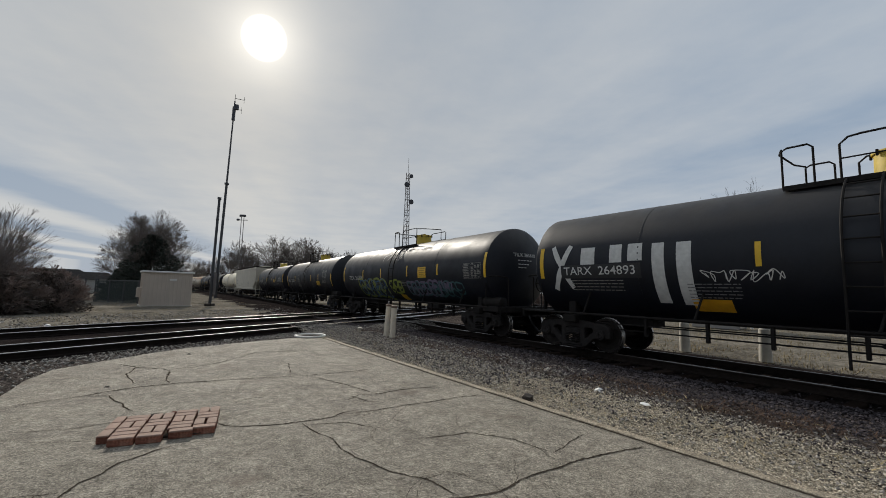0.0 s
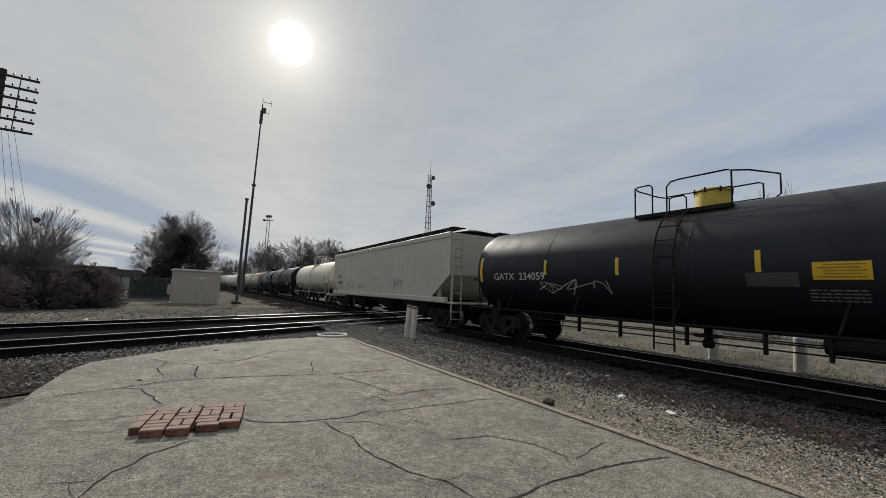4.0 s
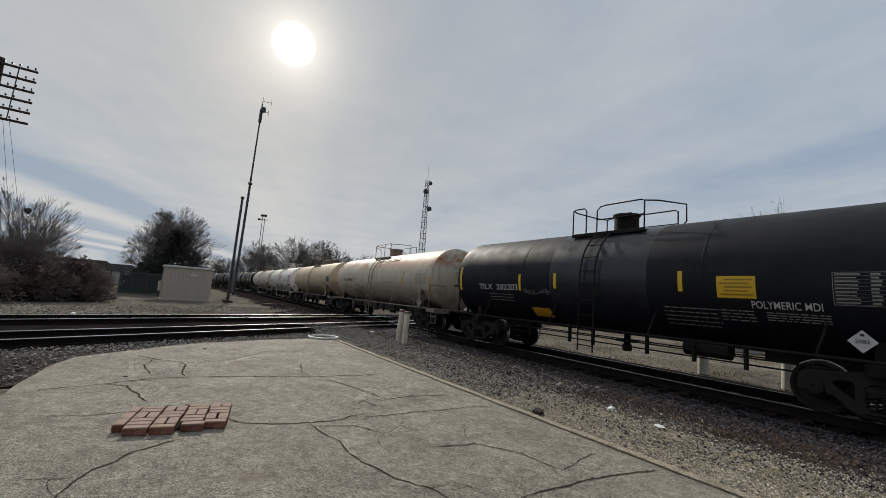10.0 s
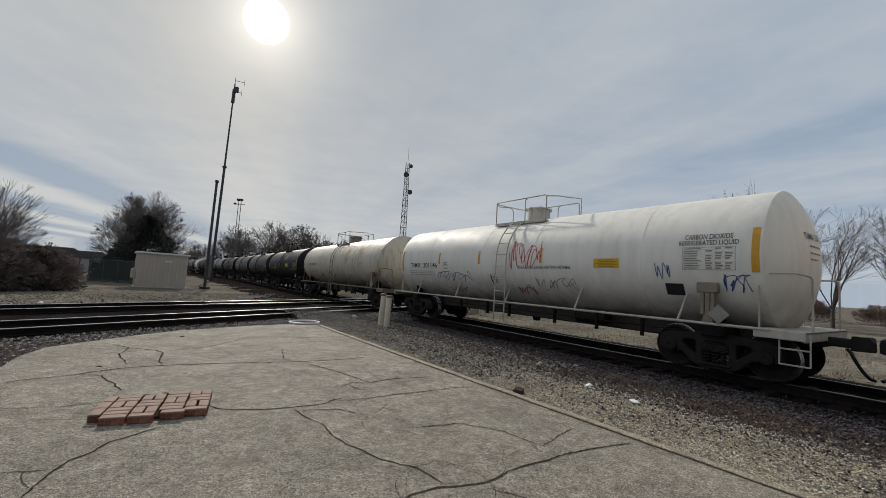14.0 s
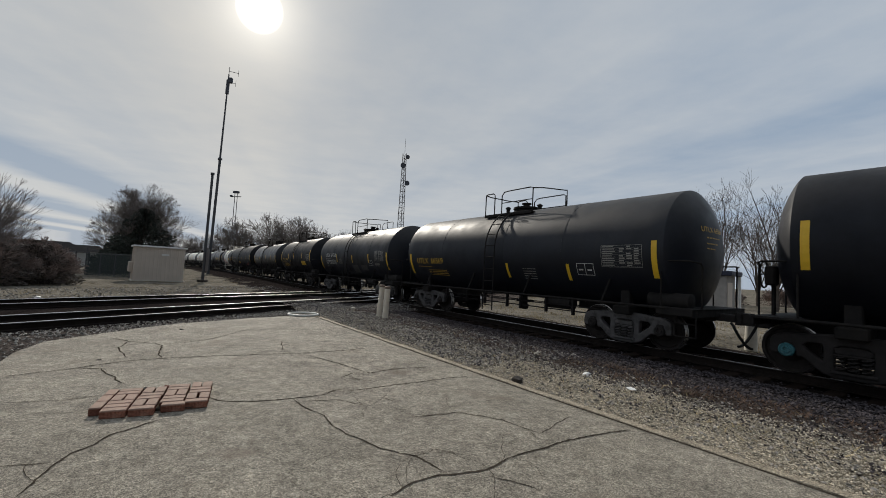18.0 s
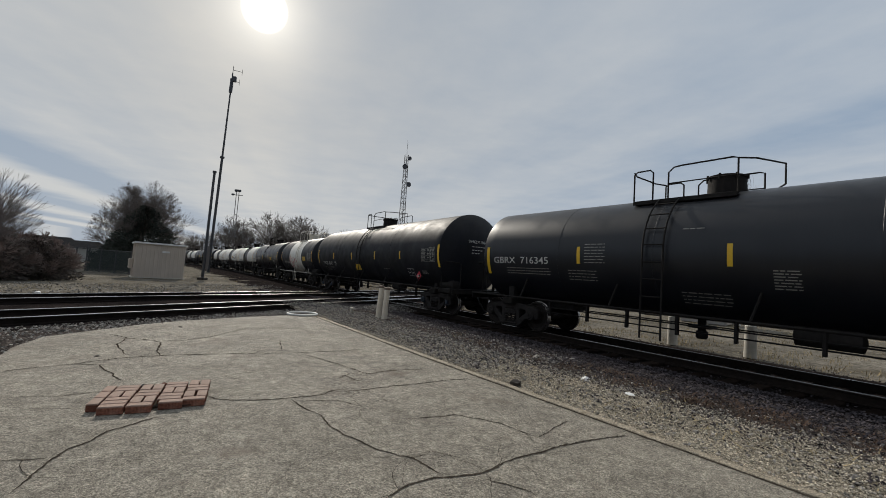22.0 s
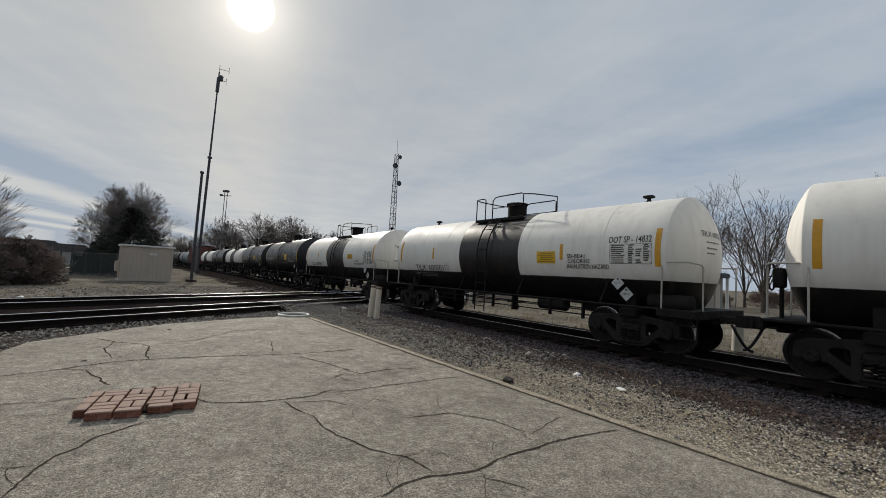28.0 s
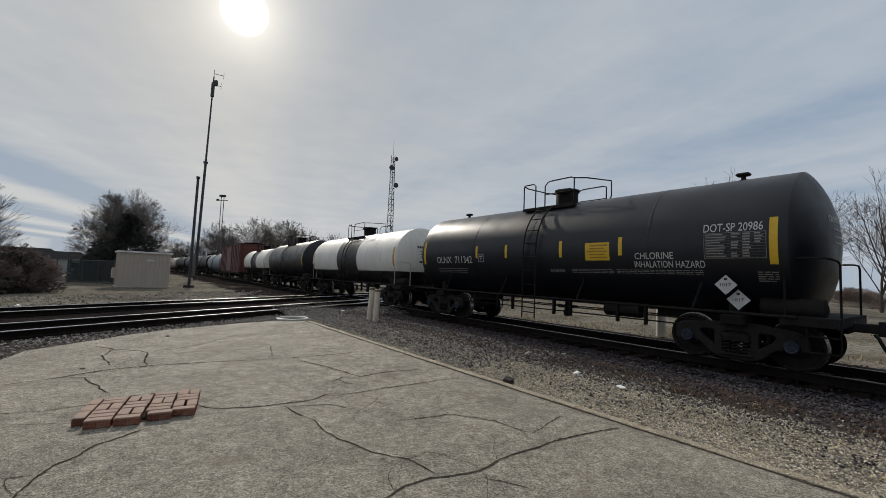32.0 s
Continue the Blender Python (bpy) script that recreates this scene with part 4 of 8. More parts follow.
def letter_shape(text):
    """The outline of a line of writing as triangles, one unit high."""
    if text not in LETTERS:
        cu = bpy.data.curves.new("writing", "FONT")
        cu.body, cu.align_x, cu.align_y, cu.size, cu.resolution_u, cu.offset = text, "CENTER", "CENTER", 1.0, 3, 0.005
        ob = bpy.data.objects.new("writing", cu)
        scene.collection.objects.link(ob)
        me = bpy.data.meshes.new_from_object(ob.evaluated_get(bpy.context.evaluated_depsgraph_get()))
        bm = bmesh.new()
        bm.from_mesh(me)
        for y in (-0.24, -0.12, 0.0, 0.12, 0.24):
            bmesh.ops.bisect_plane(bm, geom=bm.verts[:] + bm.edges[:] + bm.faces[:], plane_co=(0, y, 0), plane_no=(0, 1, 0))
        vs = [(v.co.x, v.co.y) for v in bm.verts]
        bm.verts.index_update()
        fs = [tuple(v.index for v in f.verts) for f in bm.faces]
        bm.free()
        bpy.data.objects.remove(ob)
        bpy.data.curves.remove(cu)
        bpy.data.meshes.remove(me)
        xs, ys = [v[0] for v in vs], [v[1] for v in vs]
        LETTERS[text] = (vs, fs, min(xs), max(xs), min(ys), max(ys))
    return LETTERS[text]


def writing(g, text, x, z, w, h, r, lift, y=None, bold=0.0):
    vs, fs, xa, xb, ya, yb = letter_shape(text)
    out = []
    for px, py in vs:
        qx = x + ((px - xa) / (xb - xa) - 0.5) * w
        qz = z + ((py - ya) / (yb - ya) - 0.5) * h
        if y is not None:
            out.append((qx, y, qz))
        else:
            s = max(-0.98, min(0.98, qz / r))
            out.append((qx, -(r + lift) * math.sqrt(1 - s * s), (r + lift) * s))
    g.add(out, fs)


def scribble(g, x, z, w, h, count, seed, r, lift, y=None, pen=0.035):
    """One unbroken line of spray paint: rounded letters, or a low cursive hand, as a ribbon on the wall of the car."""
    q = random.Random(seed)
    count = max(2, min(count, round(w / (h * 0.62))) if h > 0.6 and w > 1.6 * h else count // 2 + 1)
    step = w / count

    def place(px, pz):
        if y is not None:
            return (px, y, pz)
        s = max(-0.98, min(0.98, pz / r))
        return (px, -(r + lift) * math.sqrt(1 - s * s), (r + lift) * s)

    ctrl = []
    if pen > 0.1:
        # two broad crossing strokes
        for px, pz in ((-0.5, 0.5), (-0.17, 0.17), (0.17, -0.17), (0.5, -0.5), (0.1, -0.1), (0.05, 0.05), (0.2, 0.25), (0.45, 0.5), (0.1, 0.1), (-0.2, -0.25), (-0.45, -0.55)):
            ctrl.append((x + px * w, z + pz * h))
        count = 0
    for c in range(count):
        cx = x - w / 2 + step * (c + 0.5)
        sx, sz = step * q.uniform(0.50, 0.66), h * q.uniform(0.40, 0.52)
        dz = z + h * q.uniform(-0.05, 0.05)
        if h > 0.6 and w > 1.6 * h:
            # a swollen shape: round its outline, then a bar through it
            n, a0 = q.choice((7, 8, 9)), math.pi * q.uniform(0.8, 1.2)
            for k in range(n + 1):
                a = a0 - 6.4 * k / n
                e = q.uniform(0.78, 1.12)
                ctrl.append((cx + sx * e * abs(math.cos(a)) ** 0.6 * (1 if math.cos(a) > 0 else -1), dz + sz * e * abs(math.sin(a)) ** 0.6 * (1 if math.sin(a) > 0 else -1)))
            ctrl += [(cx - sx * 0.35, dz + sz * q.uniform(-0.3, 0.3)), (cx + sx * 0.1, dz + sz * q.uniform(-0.4, 0.4)), (cx + sx * 0.4, dz + sz * q.uniform(-0.2, 0.3))]
        else:
            # hurried strokes up and down
            up = 1
            for k in range(q.choice((3, 4, 5))):
                ctrl.append((cx + sx * q.uniform(-1.0, 1.0), dz + up * sz * q.uniform(0.15, 1.0)))
                up = -up if q.random() < 0.85 else up
    pts = []
    n = len(ctrl)
    for i in range(n - 1):
        p0, p1, p2, p3 = ctrl[max(0, i - 1)], ctrl[i], ctrl[i + 1], ctrl[min(n - 1, i + 2)]
        for k in range(5):
            t = k / 5
            pts.append(tuple(0.5 * (2 * b + (d - a) * t + (2 * a - 5 * b + 4 * d - e) * t * t + (3 * b - a - 3 * d + e) * t ** 3) for a, b, d, e in zip(p0, p1, p2, p3)))
    pts.append(ctrl[-1])
    vs = []
    for i, (px, pz) in enumerate(pts):
        a, b = pts[max(0, i - 1)], pts[min(len(pts) - 1, i + 1)]
        d = math.hypot(b[0] - a[0], b[1] - a[1]) or 1
        f = pen / 2 * (1 + 0.3 * noise.noise((px * 3, pz * 3, seed % 50)))
        nx, nz = -(b[1] - a[1]) / d * f, (b[0] - a[0]) / d * f
        vs += [place(px + nx, pz + nz), place(px - nx, pz - nz)]
    g.add(vs, [(2 * i, 2 * i + 1, 2 * i + 3, 2 * i + 2) for i in range(len(pts) - 1)])


MARKS = {
    0: [("V", -5.0, 2.15, 2.3, 0.36, "ink", 0),
        ("T", -5.02, 2.17, 2.06, 0.26, "white", 'TARX 264893'),
        ("B", -5.09, 1.79, 1.51, 0.32, "white", 3),
        ("S", -1.53, 2.40, 0.00, 0.48, "yellow", 0),
        ("V", -5.29, 2.51, 0.42, 0.54, "white", 0),
        ("V", -4.49, 2.58, 0.33, 0.45, "white", 0),
        ("V", -3.99, 2.59, 0.36, 0.42, "white", 0),
        ("V", -3.44, 2.08, 0.28, 1.38, "white", 0),
        ("V", -2.88, 2.06, 0.31, 1.39, "white", 0),
        ("V", -2.48, 1.37, 0.76, 0.26, "orange", 0),
        ("G", -1.86, 1.98, 1.42, 0.29, "white", 14),
        ("G", -6.13, 2.29, 0.63, 1.16, "white", 2),
        ("B", -2.37, 1.68, 1.00, 0.35, "grey", 4)],
    1: [("T", -4.91, 2.18, 2.01, 0.26, "white", 'TILX 265618'),
        ("S", -3.84, 2.38, 0.00, 0.48, "yellow", 0),
        ("S", -1.49, 2.37, 0.00, 0.49, "yellow", 0),
        ("S", 1.36, 2.41, 0.00, 0.49, "yellow", 0),
        ("S", 3.97, 2.41, 0.00, 0.46, "yellow", 0),
        ("Y", 2.71, 2.32, 0.68, 0.46, "yellow", 0),
        ("G", -2.75, 1.60, 3.50, 1.03, "lime", 9),
        ("G", -2.72, 1.60, 3.20, 0.89, "blue", 8),
        ("G", -2.60, 1.66, 2.60, 0.55, "faint", 9),
        ("G", 0.07, 1.67, 1.20, 0.61, "lime", 5),
        ("G", 2.75, 1.58, 2.9, 0.62, "teal", 11),
        ("G", 2.58, 1.63, 2.63, 0.64, "mauve", 13),
        ("G", 4.75, 1.62, 1.6, 0.62, "teal", 7),
        ("G", 4.41, 1.70, 0.99, 0.58, "mauve", 8),
        ("G", -0.47, 3.21, 2.22, 0.52, "white", 7),
        ("V", 0.29, 1.19, 0.51, 0.26, "yellow", 0),
        ("B", 0.88, 1.86, 0.52, 0.26, "white", 3),
        ("P", 6.3, 2.30, 1.05, 0.56, "white", 0)],
    2: [("T", -5.09, 2.14, 2.21, 0.29, "white", 'GBRX 716265'),
        ("B", -5.23, 1.84, 0.92, 0.23, "white", 2),
        ("B", -4.08, 1.85, 0.49, 0.23, "white", 2),
        ("S", -3.63, 2.30, 0.00, 0.45, "yellow", 0),
        ("B", -2.42, 2.58, 0.52, 0.12, "white", 2),
        ("B", -2.40, 2.20, 0.57, 0.34, "white", 5),
        ("B", -2.24, 1.74, 0.89, 0.29, "white", 4),
        ("P", 5.31, 2.54, 1.09, 0.55, "white", 0),
        ("B", 5.16, 2.01, 0.83, 0.22, "white", 2),
        ("B", 4.73, 1.62, 0.22, 0.07, "white", 1),
        ("B", 1.99, 1.82, 0.42, 0.43, "white", 4),
        ("S", 1.61, 2.31, 0.00, 0.46, "yellow", 0),
        ("S", 3.73, 2.29, 0.00, 0.50, "yellow", 0),
        ("Y", 3.62, 1.89, 0.83, 0.31, "yellow", 0)],
    3: [("T", -5.08, 2.16, 2.41, 0.28, "white", 'GATX 234059'),
        ("S", -3.84, 2.42, 0.00, 0.46, "yellow", 0),
        ("S", -1.36, 2.38, 0.00, 0.45, "yellow", 0),
        ("S", 1.72, 2.39, 0.00, 0.43, "yellow", 0),
        ("S", 3.93, 2.39, 0.00, 0.46, "yellow", 0),
        ("Y", 2.91, 2.18, 0.76, 0.31, "yellow", 0),
        ("T", 5.49, 2.39, 0.63, 0.11, "white", 'SR 13450'),
        ("T", 5.49, 2.25, 0.63, 0.11, "white", 'SR 13449'),
        ("P", 6.33, 2.31, 1.02, 0.52, "white", 0),
        ("B", 4.60, 1.88, 1.23, 0.14, "white", 2),
        ("V", 1.91, 2.03, 0.84, 0.26, "shade", 0),
        ("V", 4.95, 2.13, 0.78, 0.08, "grey", 0),
        ("G", -2.89, 1.84, 2.69, 0.48, "white", 9),
        ("B", 2.84, 1.75, 0.77, 0.24, "grey", 3)],
    4: [("T", -7.14, 2.39, 0.79, 0.19, "dark", 'WFRX'),
        ("T", -6.96, 1.93, 1.07, 0.23, "dark", '883890'),
        ("B", -6.88, 1.56, 0.72, 0.19, "dark", 2),
        ("B", -6.05, 1.60, 0.52, 0.18, "dark", 2),
        ("V", -5.25, 1.60, 0.12, 0.33, "ochre", 0),
        ("G", -5.05, 1.81, 0.92, 0.52, "faint", 5),
        ("G", -4.02, 1.66, 1.38, 0.56, "faint", 6),
        ("G", -2.92, 1.65, 0.42, 0.44, "faint", 4),
        ("G", -2.06, 1.72, 0.99, 0.50, "faint", 6),
        ("V", -2.56, 1.58, 0.07, 0.40, "ochre", 0),
        ("G", 3.52, 1.84, 1.44, 0.92, "faint", 6),
        ("B", 0.10, 2.20, 0.85, 0.44, "faint", 4)],
    5: [("T", -5.31, 1.84, 2.82, 0.28, "dark", 'MFCX 132285'),
        ("S", -4.60, 2.52, 0.00, 0.41, "ochre", 0),
        ("S", -1.67, 2.52, 0.00, 0.45, "ochre", 0),
        ("S", 1.42, 2.53, 0.00, 0.44, "ochre", 0),
        ("S", 4.56, 2.55, 0.00, 0.46, "ochre", 0),
        ("Y", 1.79, 1.69, 0.75, 0.22, "ochre", 0),
        ("O", 5.18, 1.68, 0.54, 0.28, "dark", 0),
        ("P", 5.87, 2.31, 0.6, 0.46, "dirtgrey", 0),
        ("B", 3.15, 1.54, 1.37, 0.09, "dark", 1)],
    6: [("T", -5.15, 2.16, 2.06, 0.28, "gold", 'UTLX 204192'),
        ("B", -5.51, 1.76, 1.34, 0.35, "gold", 3),
        ("S", -3.79, 2.31, 0.00, 0.46, "yellow", 0),
        ("S", -1.17, 2.33, 0.00, 0.47, "yellow", 0),
        ("V", -3.22, 2.18, 0.27, 0.26, "white", 0),
        ("V", -1.61, 1.77, 0.81, 0.85, "shade", 0),
        ("V", -2.72, 2.07, 1.35, 0.24, "shade", 0),
        ("S", 4.23, 2.33, 0.00, 0.40, "yellow", 0),
        ("S", 1.46, 2.34, 0.00, 0.43, "yellow", 0),
        ("Y", 4.70, 1.83, 0.84, 0.26, "yellow", 0),
        ("O", 5.43, 1.86, 0.39, 0.28, "white", 0),
        ("P", 6.44, 2.23, 1.09, 0.52, "white", 0),
        ("D", 6.61, 1.33, 0.00, 0.38, "red", '3082')],
    7: [("T", -3.92, 2.08, 2.02, 0.23, "white", 'TILX 202203'),
        ("B", -3.78, 1.74, 1.22, 0.29, "white", 2),
        ("S", -2.81, 2.24, 0.00, 0.52, "yellow", 0),
        ("S", -1.32, 2.30, 0.00, 0.45, "yellow", 0),
        ("S", 2.30, 2.31, 0.00, 0.45, "yellow", 0),
        ("Y", 3.38, 2.20, 0.69, 0.44, "yellow", 0),
        ("T", 4.16, 1.87, 1.06, 0.14, "white", 'POLYMERIC MDI'),
        ("P", 5.35, 2.20, 1.02, 0.56, "white", 0),
        ("B", 2.44, 1.55, 1.16, 0.45, "white", 4),
        ("B", 3.36, 1.64, 0.61, 0.25, "white", 3),
        ("B", 4.31, 1.66, 0.93, 0.18, "white", 3),
        ("D", 5.13, 1.34, 0.00, 0.38, "white", '3082'),
        ("V", -2.12, 1.34, 0.76, 0.27, "orange", 0),
        ("G", -2.13, 1.96, 1.20, 0.30, "grey", 5)],
    8: [("T", -4.53, 2.32, 1.90, 0.25, "dark", 'TILX 400660'),
        ("O", -3.10, 2.33, 0.24, 0.24, "dark", 0),
        ("S", -4.71, 2.18, 0.00, 0.50, "orange", 0),
        ("S", -2.02, 2.22, 0.00, 0.47, "orange", 0),
        ("B", -4.69, 1.86, 1.54, 0.16, "dirtgrey", 2),
        ("G", -2.87, 1.70, 1.31, 0.63, "ink", 5),
        ("G", -1.96, 1.69, 0.66, 0.63, "ink", 4),
        ("P", 6.18, 2.37, 1.01, 0.50, "dirtgrey", 0),
        ("S", 4.11, 2.24, 0.00, 0.39, "orange", 0),
        ("B", 3.66, 1.90, 1.40, 0.19, "dirtgrey", 2),
        ("O", 4.90, 1.63, 0.37, 0.26, "dirtgrey", 0),
        ("O", 2.52, 2.18, 1.61, 0.48, "dirtgrey", 0)],
    9: [("T", -5.15, 2.01, 1.78, 0.22, "dark", 'TILX 401195'),
        ("S", -4.17, 2.46, 0.00, 0.39, "ochre", 0),
        ("S", -1.66, 2.44, 0.00, 0.43, "ochre", 0),
        ("S", 1.27, 2.44, 0.00, 0.47, "orange", 0),
        ("G", -1.09, 1.69, 1.20, 0.28, "ink", 8),
        ("G", 0.77, 1.64, 0.26, 0.18, "ink", 3),
        ("B", 2.10, 1.69, 0.85, 0.16, "dark", 2),
        ("B", 2.97, 1.76, 0.40, 0.22, "dark", 4),
        ("V", 6.22, 2.39, 0.96, 0.42, "ink", 0),
        ("Q", 6.22, 2.39, 0.92, 0.40, "dirtgrey", 0),
        ("T", 5.35, 2.10, 0.92, 0.11, "dark", 'CARBON DIOXIDE'),
        ("T", 5.42, 1.95, 1.12, 0.11, "dark", 'REFRIGERATED LIQUID'),
        ("Y", 4.52, 2.03, 0.42, 0.22, "ochre", 0),
        ("S", 4.42, 2.45, 0.00, 0.36, "ochre", 0)],
    10: [("T", -4.97, 2.23, 2.04, 0.24, "dark", 'TIMX 201146'),
        ("O", -3.36, 2.22, 0.25, 0.25, "dark", 0),
        ("B", -5.14, 1.91, 1.94, 0.23, "dirtgrey", 2),
        ("S", -3.79, 2.50, 0.00, 0.46, "orange", 0),
        ("S", -1.34, 2.50, 0.00, 0.45, "orange", 0),
        ("S", 1.48, 2.52, 0.00, 0.44, "orange", 0),
        ("G", -2.88, 1.83, 2.21, 0.48, "navy", 9),
        ("G", 0.81, 2.56, 1.41, 1.05, "red", 12),
        ("G", -0.64, 1.75, 0.39, 0.48, "ink", 4),
        ("G", 0.69, 1.49, 0.80, 0.38, "crimson", 7),
        ("G", -2.93, 1.37, 1.18, 0.28, "crimson", 5),
        ("G", 1.95, 1.70, 1.49, 0.47, "dirtgrey", 11),
        ("T", 1.55, 2.17, 2.04, 0.09, "dark", 'REGULATING VALVES VENTING NORMAL'),
        ("T", 5.97, 2.83, 0.91, 0.11, "dark", 'CARBON DIOXIDE'),
        ("T", 5.97, 2.69, 1.13, 0.12, "dark", 'REFRIGERATED LIQUID'),
        ("P", 5.98, 2.37, 1.00, 0.48, "dirtgrey", 0),
        ("Y", 3.64, 2.28, 0.72, 0.24, "yellow", 0),
        ("G", 5.06, 2.10, 0.46, 0.38, "navy", 3),
        ("V", 5.27, 1.71, 0.39, 0.25, "ink", 0),
        ("G", 6.48, 1.88, 0.50, 0.36, "navy", 7)],
    11: [("T", -4.95, 2.35, 1.88, 0.24, "dark", 'TILX 400914'),
        ("O", -3.60, 2.33, 0.14, 0.25, "dark", 0),
        ("B", -4.74, 1.87, 2.12, 0.18, "dirtgrey", 2),
        ("S", -5.10, 2.21, 0.00, 0.48, "ochre", 0)],
    12: [("T", -3.81, 2.07, 2.11, 0.24, "gold", 'UTLX 683703'),
        ("S", -2.58, 2.29, 0.00, 0.46, "yellow", 0),
        ("S", -0.61, 2.30, 0.00, 0.47, "yellow", 0),
        ("S", 2.76, 2.33, 0.00, 0.47, "yellow", 0),
        ("Y", 2.19, 2.29, 0.78, 0.31, "yellow", 0),
        ("P", 5.20, 2.25, 1.06, 0.50, "white", 0),
        ("T", 4.72, 1.93, 1.95, 0.10, "gold", 'METHYLENE DIPHENYL DIISOCYANATE'),
        ("D", 5.21, 1.39, 0.00, 0.38, "white", '3082'),
        ("V", 1.40, 3.03, 1.11, 0.40, "shade", 0)],
    13: [("T", -3.92, 2.04, 1.89, 0.27, "gold", 'UTLX 66569'),
        ("B", -4.34, 1.81, 0.95, 0.09, "gold", 1),
        ("B", -3.47, 1.58, 1.31, 0.25, "gold", 3),
        ("S", 0.57, 1.76, 0.00, 0.46, "yellow", 0),
        ("S", 2.96, 1.76, 0.00, 0.45, "yellow", 0),
        ("O", 3.52, 1.85, 0.53, 0.31, "white", 0),
        ("P", 4.57, 2.19, 1.08, 0.54, "white", 0),
        ("B", 1.50, 1.68, 0.51, 0.36, "white", 4)],
    14: [("T", -3.09, 2.37, 2.01, 0.28, "white", 'UTLX 601768'),
        ("B", -3.63, 2.15, 0.94, 0.08, "white", 1),
        ("T", -3.13, 2.01, 1.92, 0.11, "white", 'LD LMT 200700 LB 91050 KG'),
        ("T", -3.13, 1.86, 1.91, 0.11, "white", 'LT WT 62500 LB 28350 KG'),
        ("B", -3.96, 1.69, 0.32, 0.09, "white", 1),
        ("S", -1.98, 2.16, 0.00, 0.47, "yellow", 0),
        ("B", -1.37, 1.98, 0.58, 0.31, "white", 4),
        ("S", 0.60, 2.12, 0.00, 0.46, "yellow", 0),
        ("S", 2.93, 2.15, 0.00, 0.45, "yellow", 0),
        ("O", 3.21, 1.91, 0.45, 0.30, "white", 0),
        ("P", 4.28, 2.27, 1.07, 0.52, "white", 0),
        ("B", 4.01, 1.83, 0.54, 0.19, "white", 2),
        ("V", 0.85, 1.56, 0.85, 0.44, "shade", 0),
        ("V", 2.14, 1.64, 0.83, 0.27, "shade", 0)],
    15: [("T", -3.19, 2.14, 1.97, 0.26, "gold", 'UTLX 72084'),
        ("B", -3.66, 1.91, 1.01, 0.09, "gold", 1),
        ("B", -3.06, 1.67, 1.73, 0.29, "gold", 3),
        ("S", -2.03, 2.38, 0.00, 0.47, "yellow", 0),
        ("S", -0.12, 2.40, 0.00, 0.46, "yellow", 0),
        ("O", -1.40, 1.95, 0.43, 0.15, "gold", 0),
        ("Y", 2.83, 1.82, 1.22, 0.32, "yellow", 0),
        ("P", 4.26, 2.27, 1.02, 0.50, "white", 0),
        ("S", 2.52, 2.42, 0.00, 0.46, "yellow", 0)],
    16: [("T", -4.53, 2.18, 2.24, 0.24, "white", 'GBRX 716345'),
        ("B", -4.23, 1.86, 1.74, 0.24, "white", 2),
        ("S", -2.39, 2.33, 0.00, 0.46, "yellow", 0),
        ("S", 1.15, 2.34, 0.00, 0.46, "yellow", 0),
        ("B", -1.91, 2.38, 0.60, 0.56, "white", 5),
        ("B", -2.31, 1.80, 0.88, 0.32, "white", 3),
        ("B", 0.45, 2.92, 0.48, 0.11, "white", 1),
        ("B", 2.05, 1.88, 0.41, 0.39, "white", 5),
        ("B", 0.63, 1.42, 0.97, 0.30, "white", 3),
        ("P", 5.34, 2.54, 0.96, 0.46, "white", 0),
        ("B", 5.22, 2.10, 0.70, 0.30, "white", 3),
        ("S", 3.71, 2.30, 0.00, 0.47, "yellow", 0)],
    17: [("T", -5.64, 1.84, 1.77, 0.30, "white", 'SHQX 8647'),
        ("B", -5.97, 1.52, 1.08, 0.23, "white", 2),
        ("B", -5.01, 1.56, 0.49, 0.24, "white", 2),
        ("O", -4.20, 1.85, 0.27, 0.27, "white", 0),
        ("S", -4.40, 2.31, 0.00, 0.40, "yellow", 0),
        ("S", -1.36, 2.30, 0.00, 0.37, "yellow", 0),
        ("S", 1.82, 2.33, 0.00, 0.39, "yellow", 0),
        ("S", 4.57, 2.34, 0.00, 0.36, "yellow", 0),
        ("Y", -0.63, 1.70, 0.75, 0.30, "yellow", 0),
        ("P", 7.00, 2.33, 1.06, 0.52, "white", 0),
        ("B", 7.29, 2.64, 0.46, 0.07, "white", 1),
        ("D", 6.12, 1.46, 0.00, 0.41, "red", '1987'),
        ("O", 5.36, 1.59, 0.54, 0.32, "white", 0),
        ("B", 2.99, 1.69, 0.68, 0.10, "white", 1),
        ("B", 6.54, 1.63, 0.46, 0.14, "white", 2)],
    18: [("T", -2.93, 1.79, 1.79, 0.28, "white", 'IPBX 17714'),
        ("B", -2.97, 1.45, 1.70, 0.29, "white", 2),
        ("S", -1.44, 2.34, 0.00, 0.40, "ochre", 0),
        ("G", -0.78, 1.82, 2.3, 0.86, "red", 5),
        ("G", 0.37, 1.86, 0.33, 0.29, "red", 6),
        ("Y", 2.91, 2.12, 0.80, 0.32, "yellow", 0),
        ("P", 4.38, 2.26, 1.08, 0.60, "white", 0),
        ("B", 3.50, 1.63, 0.65, 0.07, "white", 1),
        ("D", 3.42, 1.25, 0.00, 0.30, "white", '1993')],
    19: [("T", -4.47, 2.11, 2.40, 0.30, "white", 'DBCX 201202'),
        ("S", -1.60, 2.30, 0.00, 0.45, "yellow", 0),
        ("S", 1.58, 2.32, 0.00, 0.44, "yellow", 0),
        ("S", 3.34, 2.34, 0.00, 0.40, "yellow", 0),
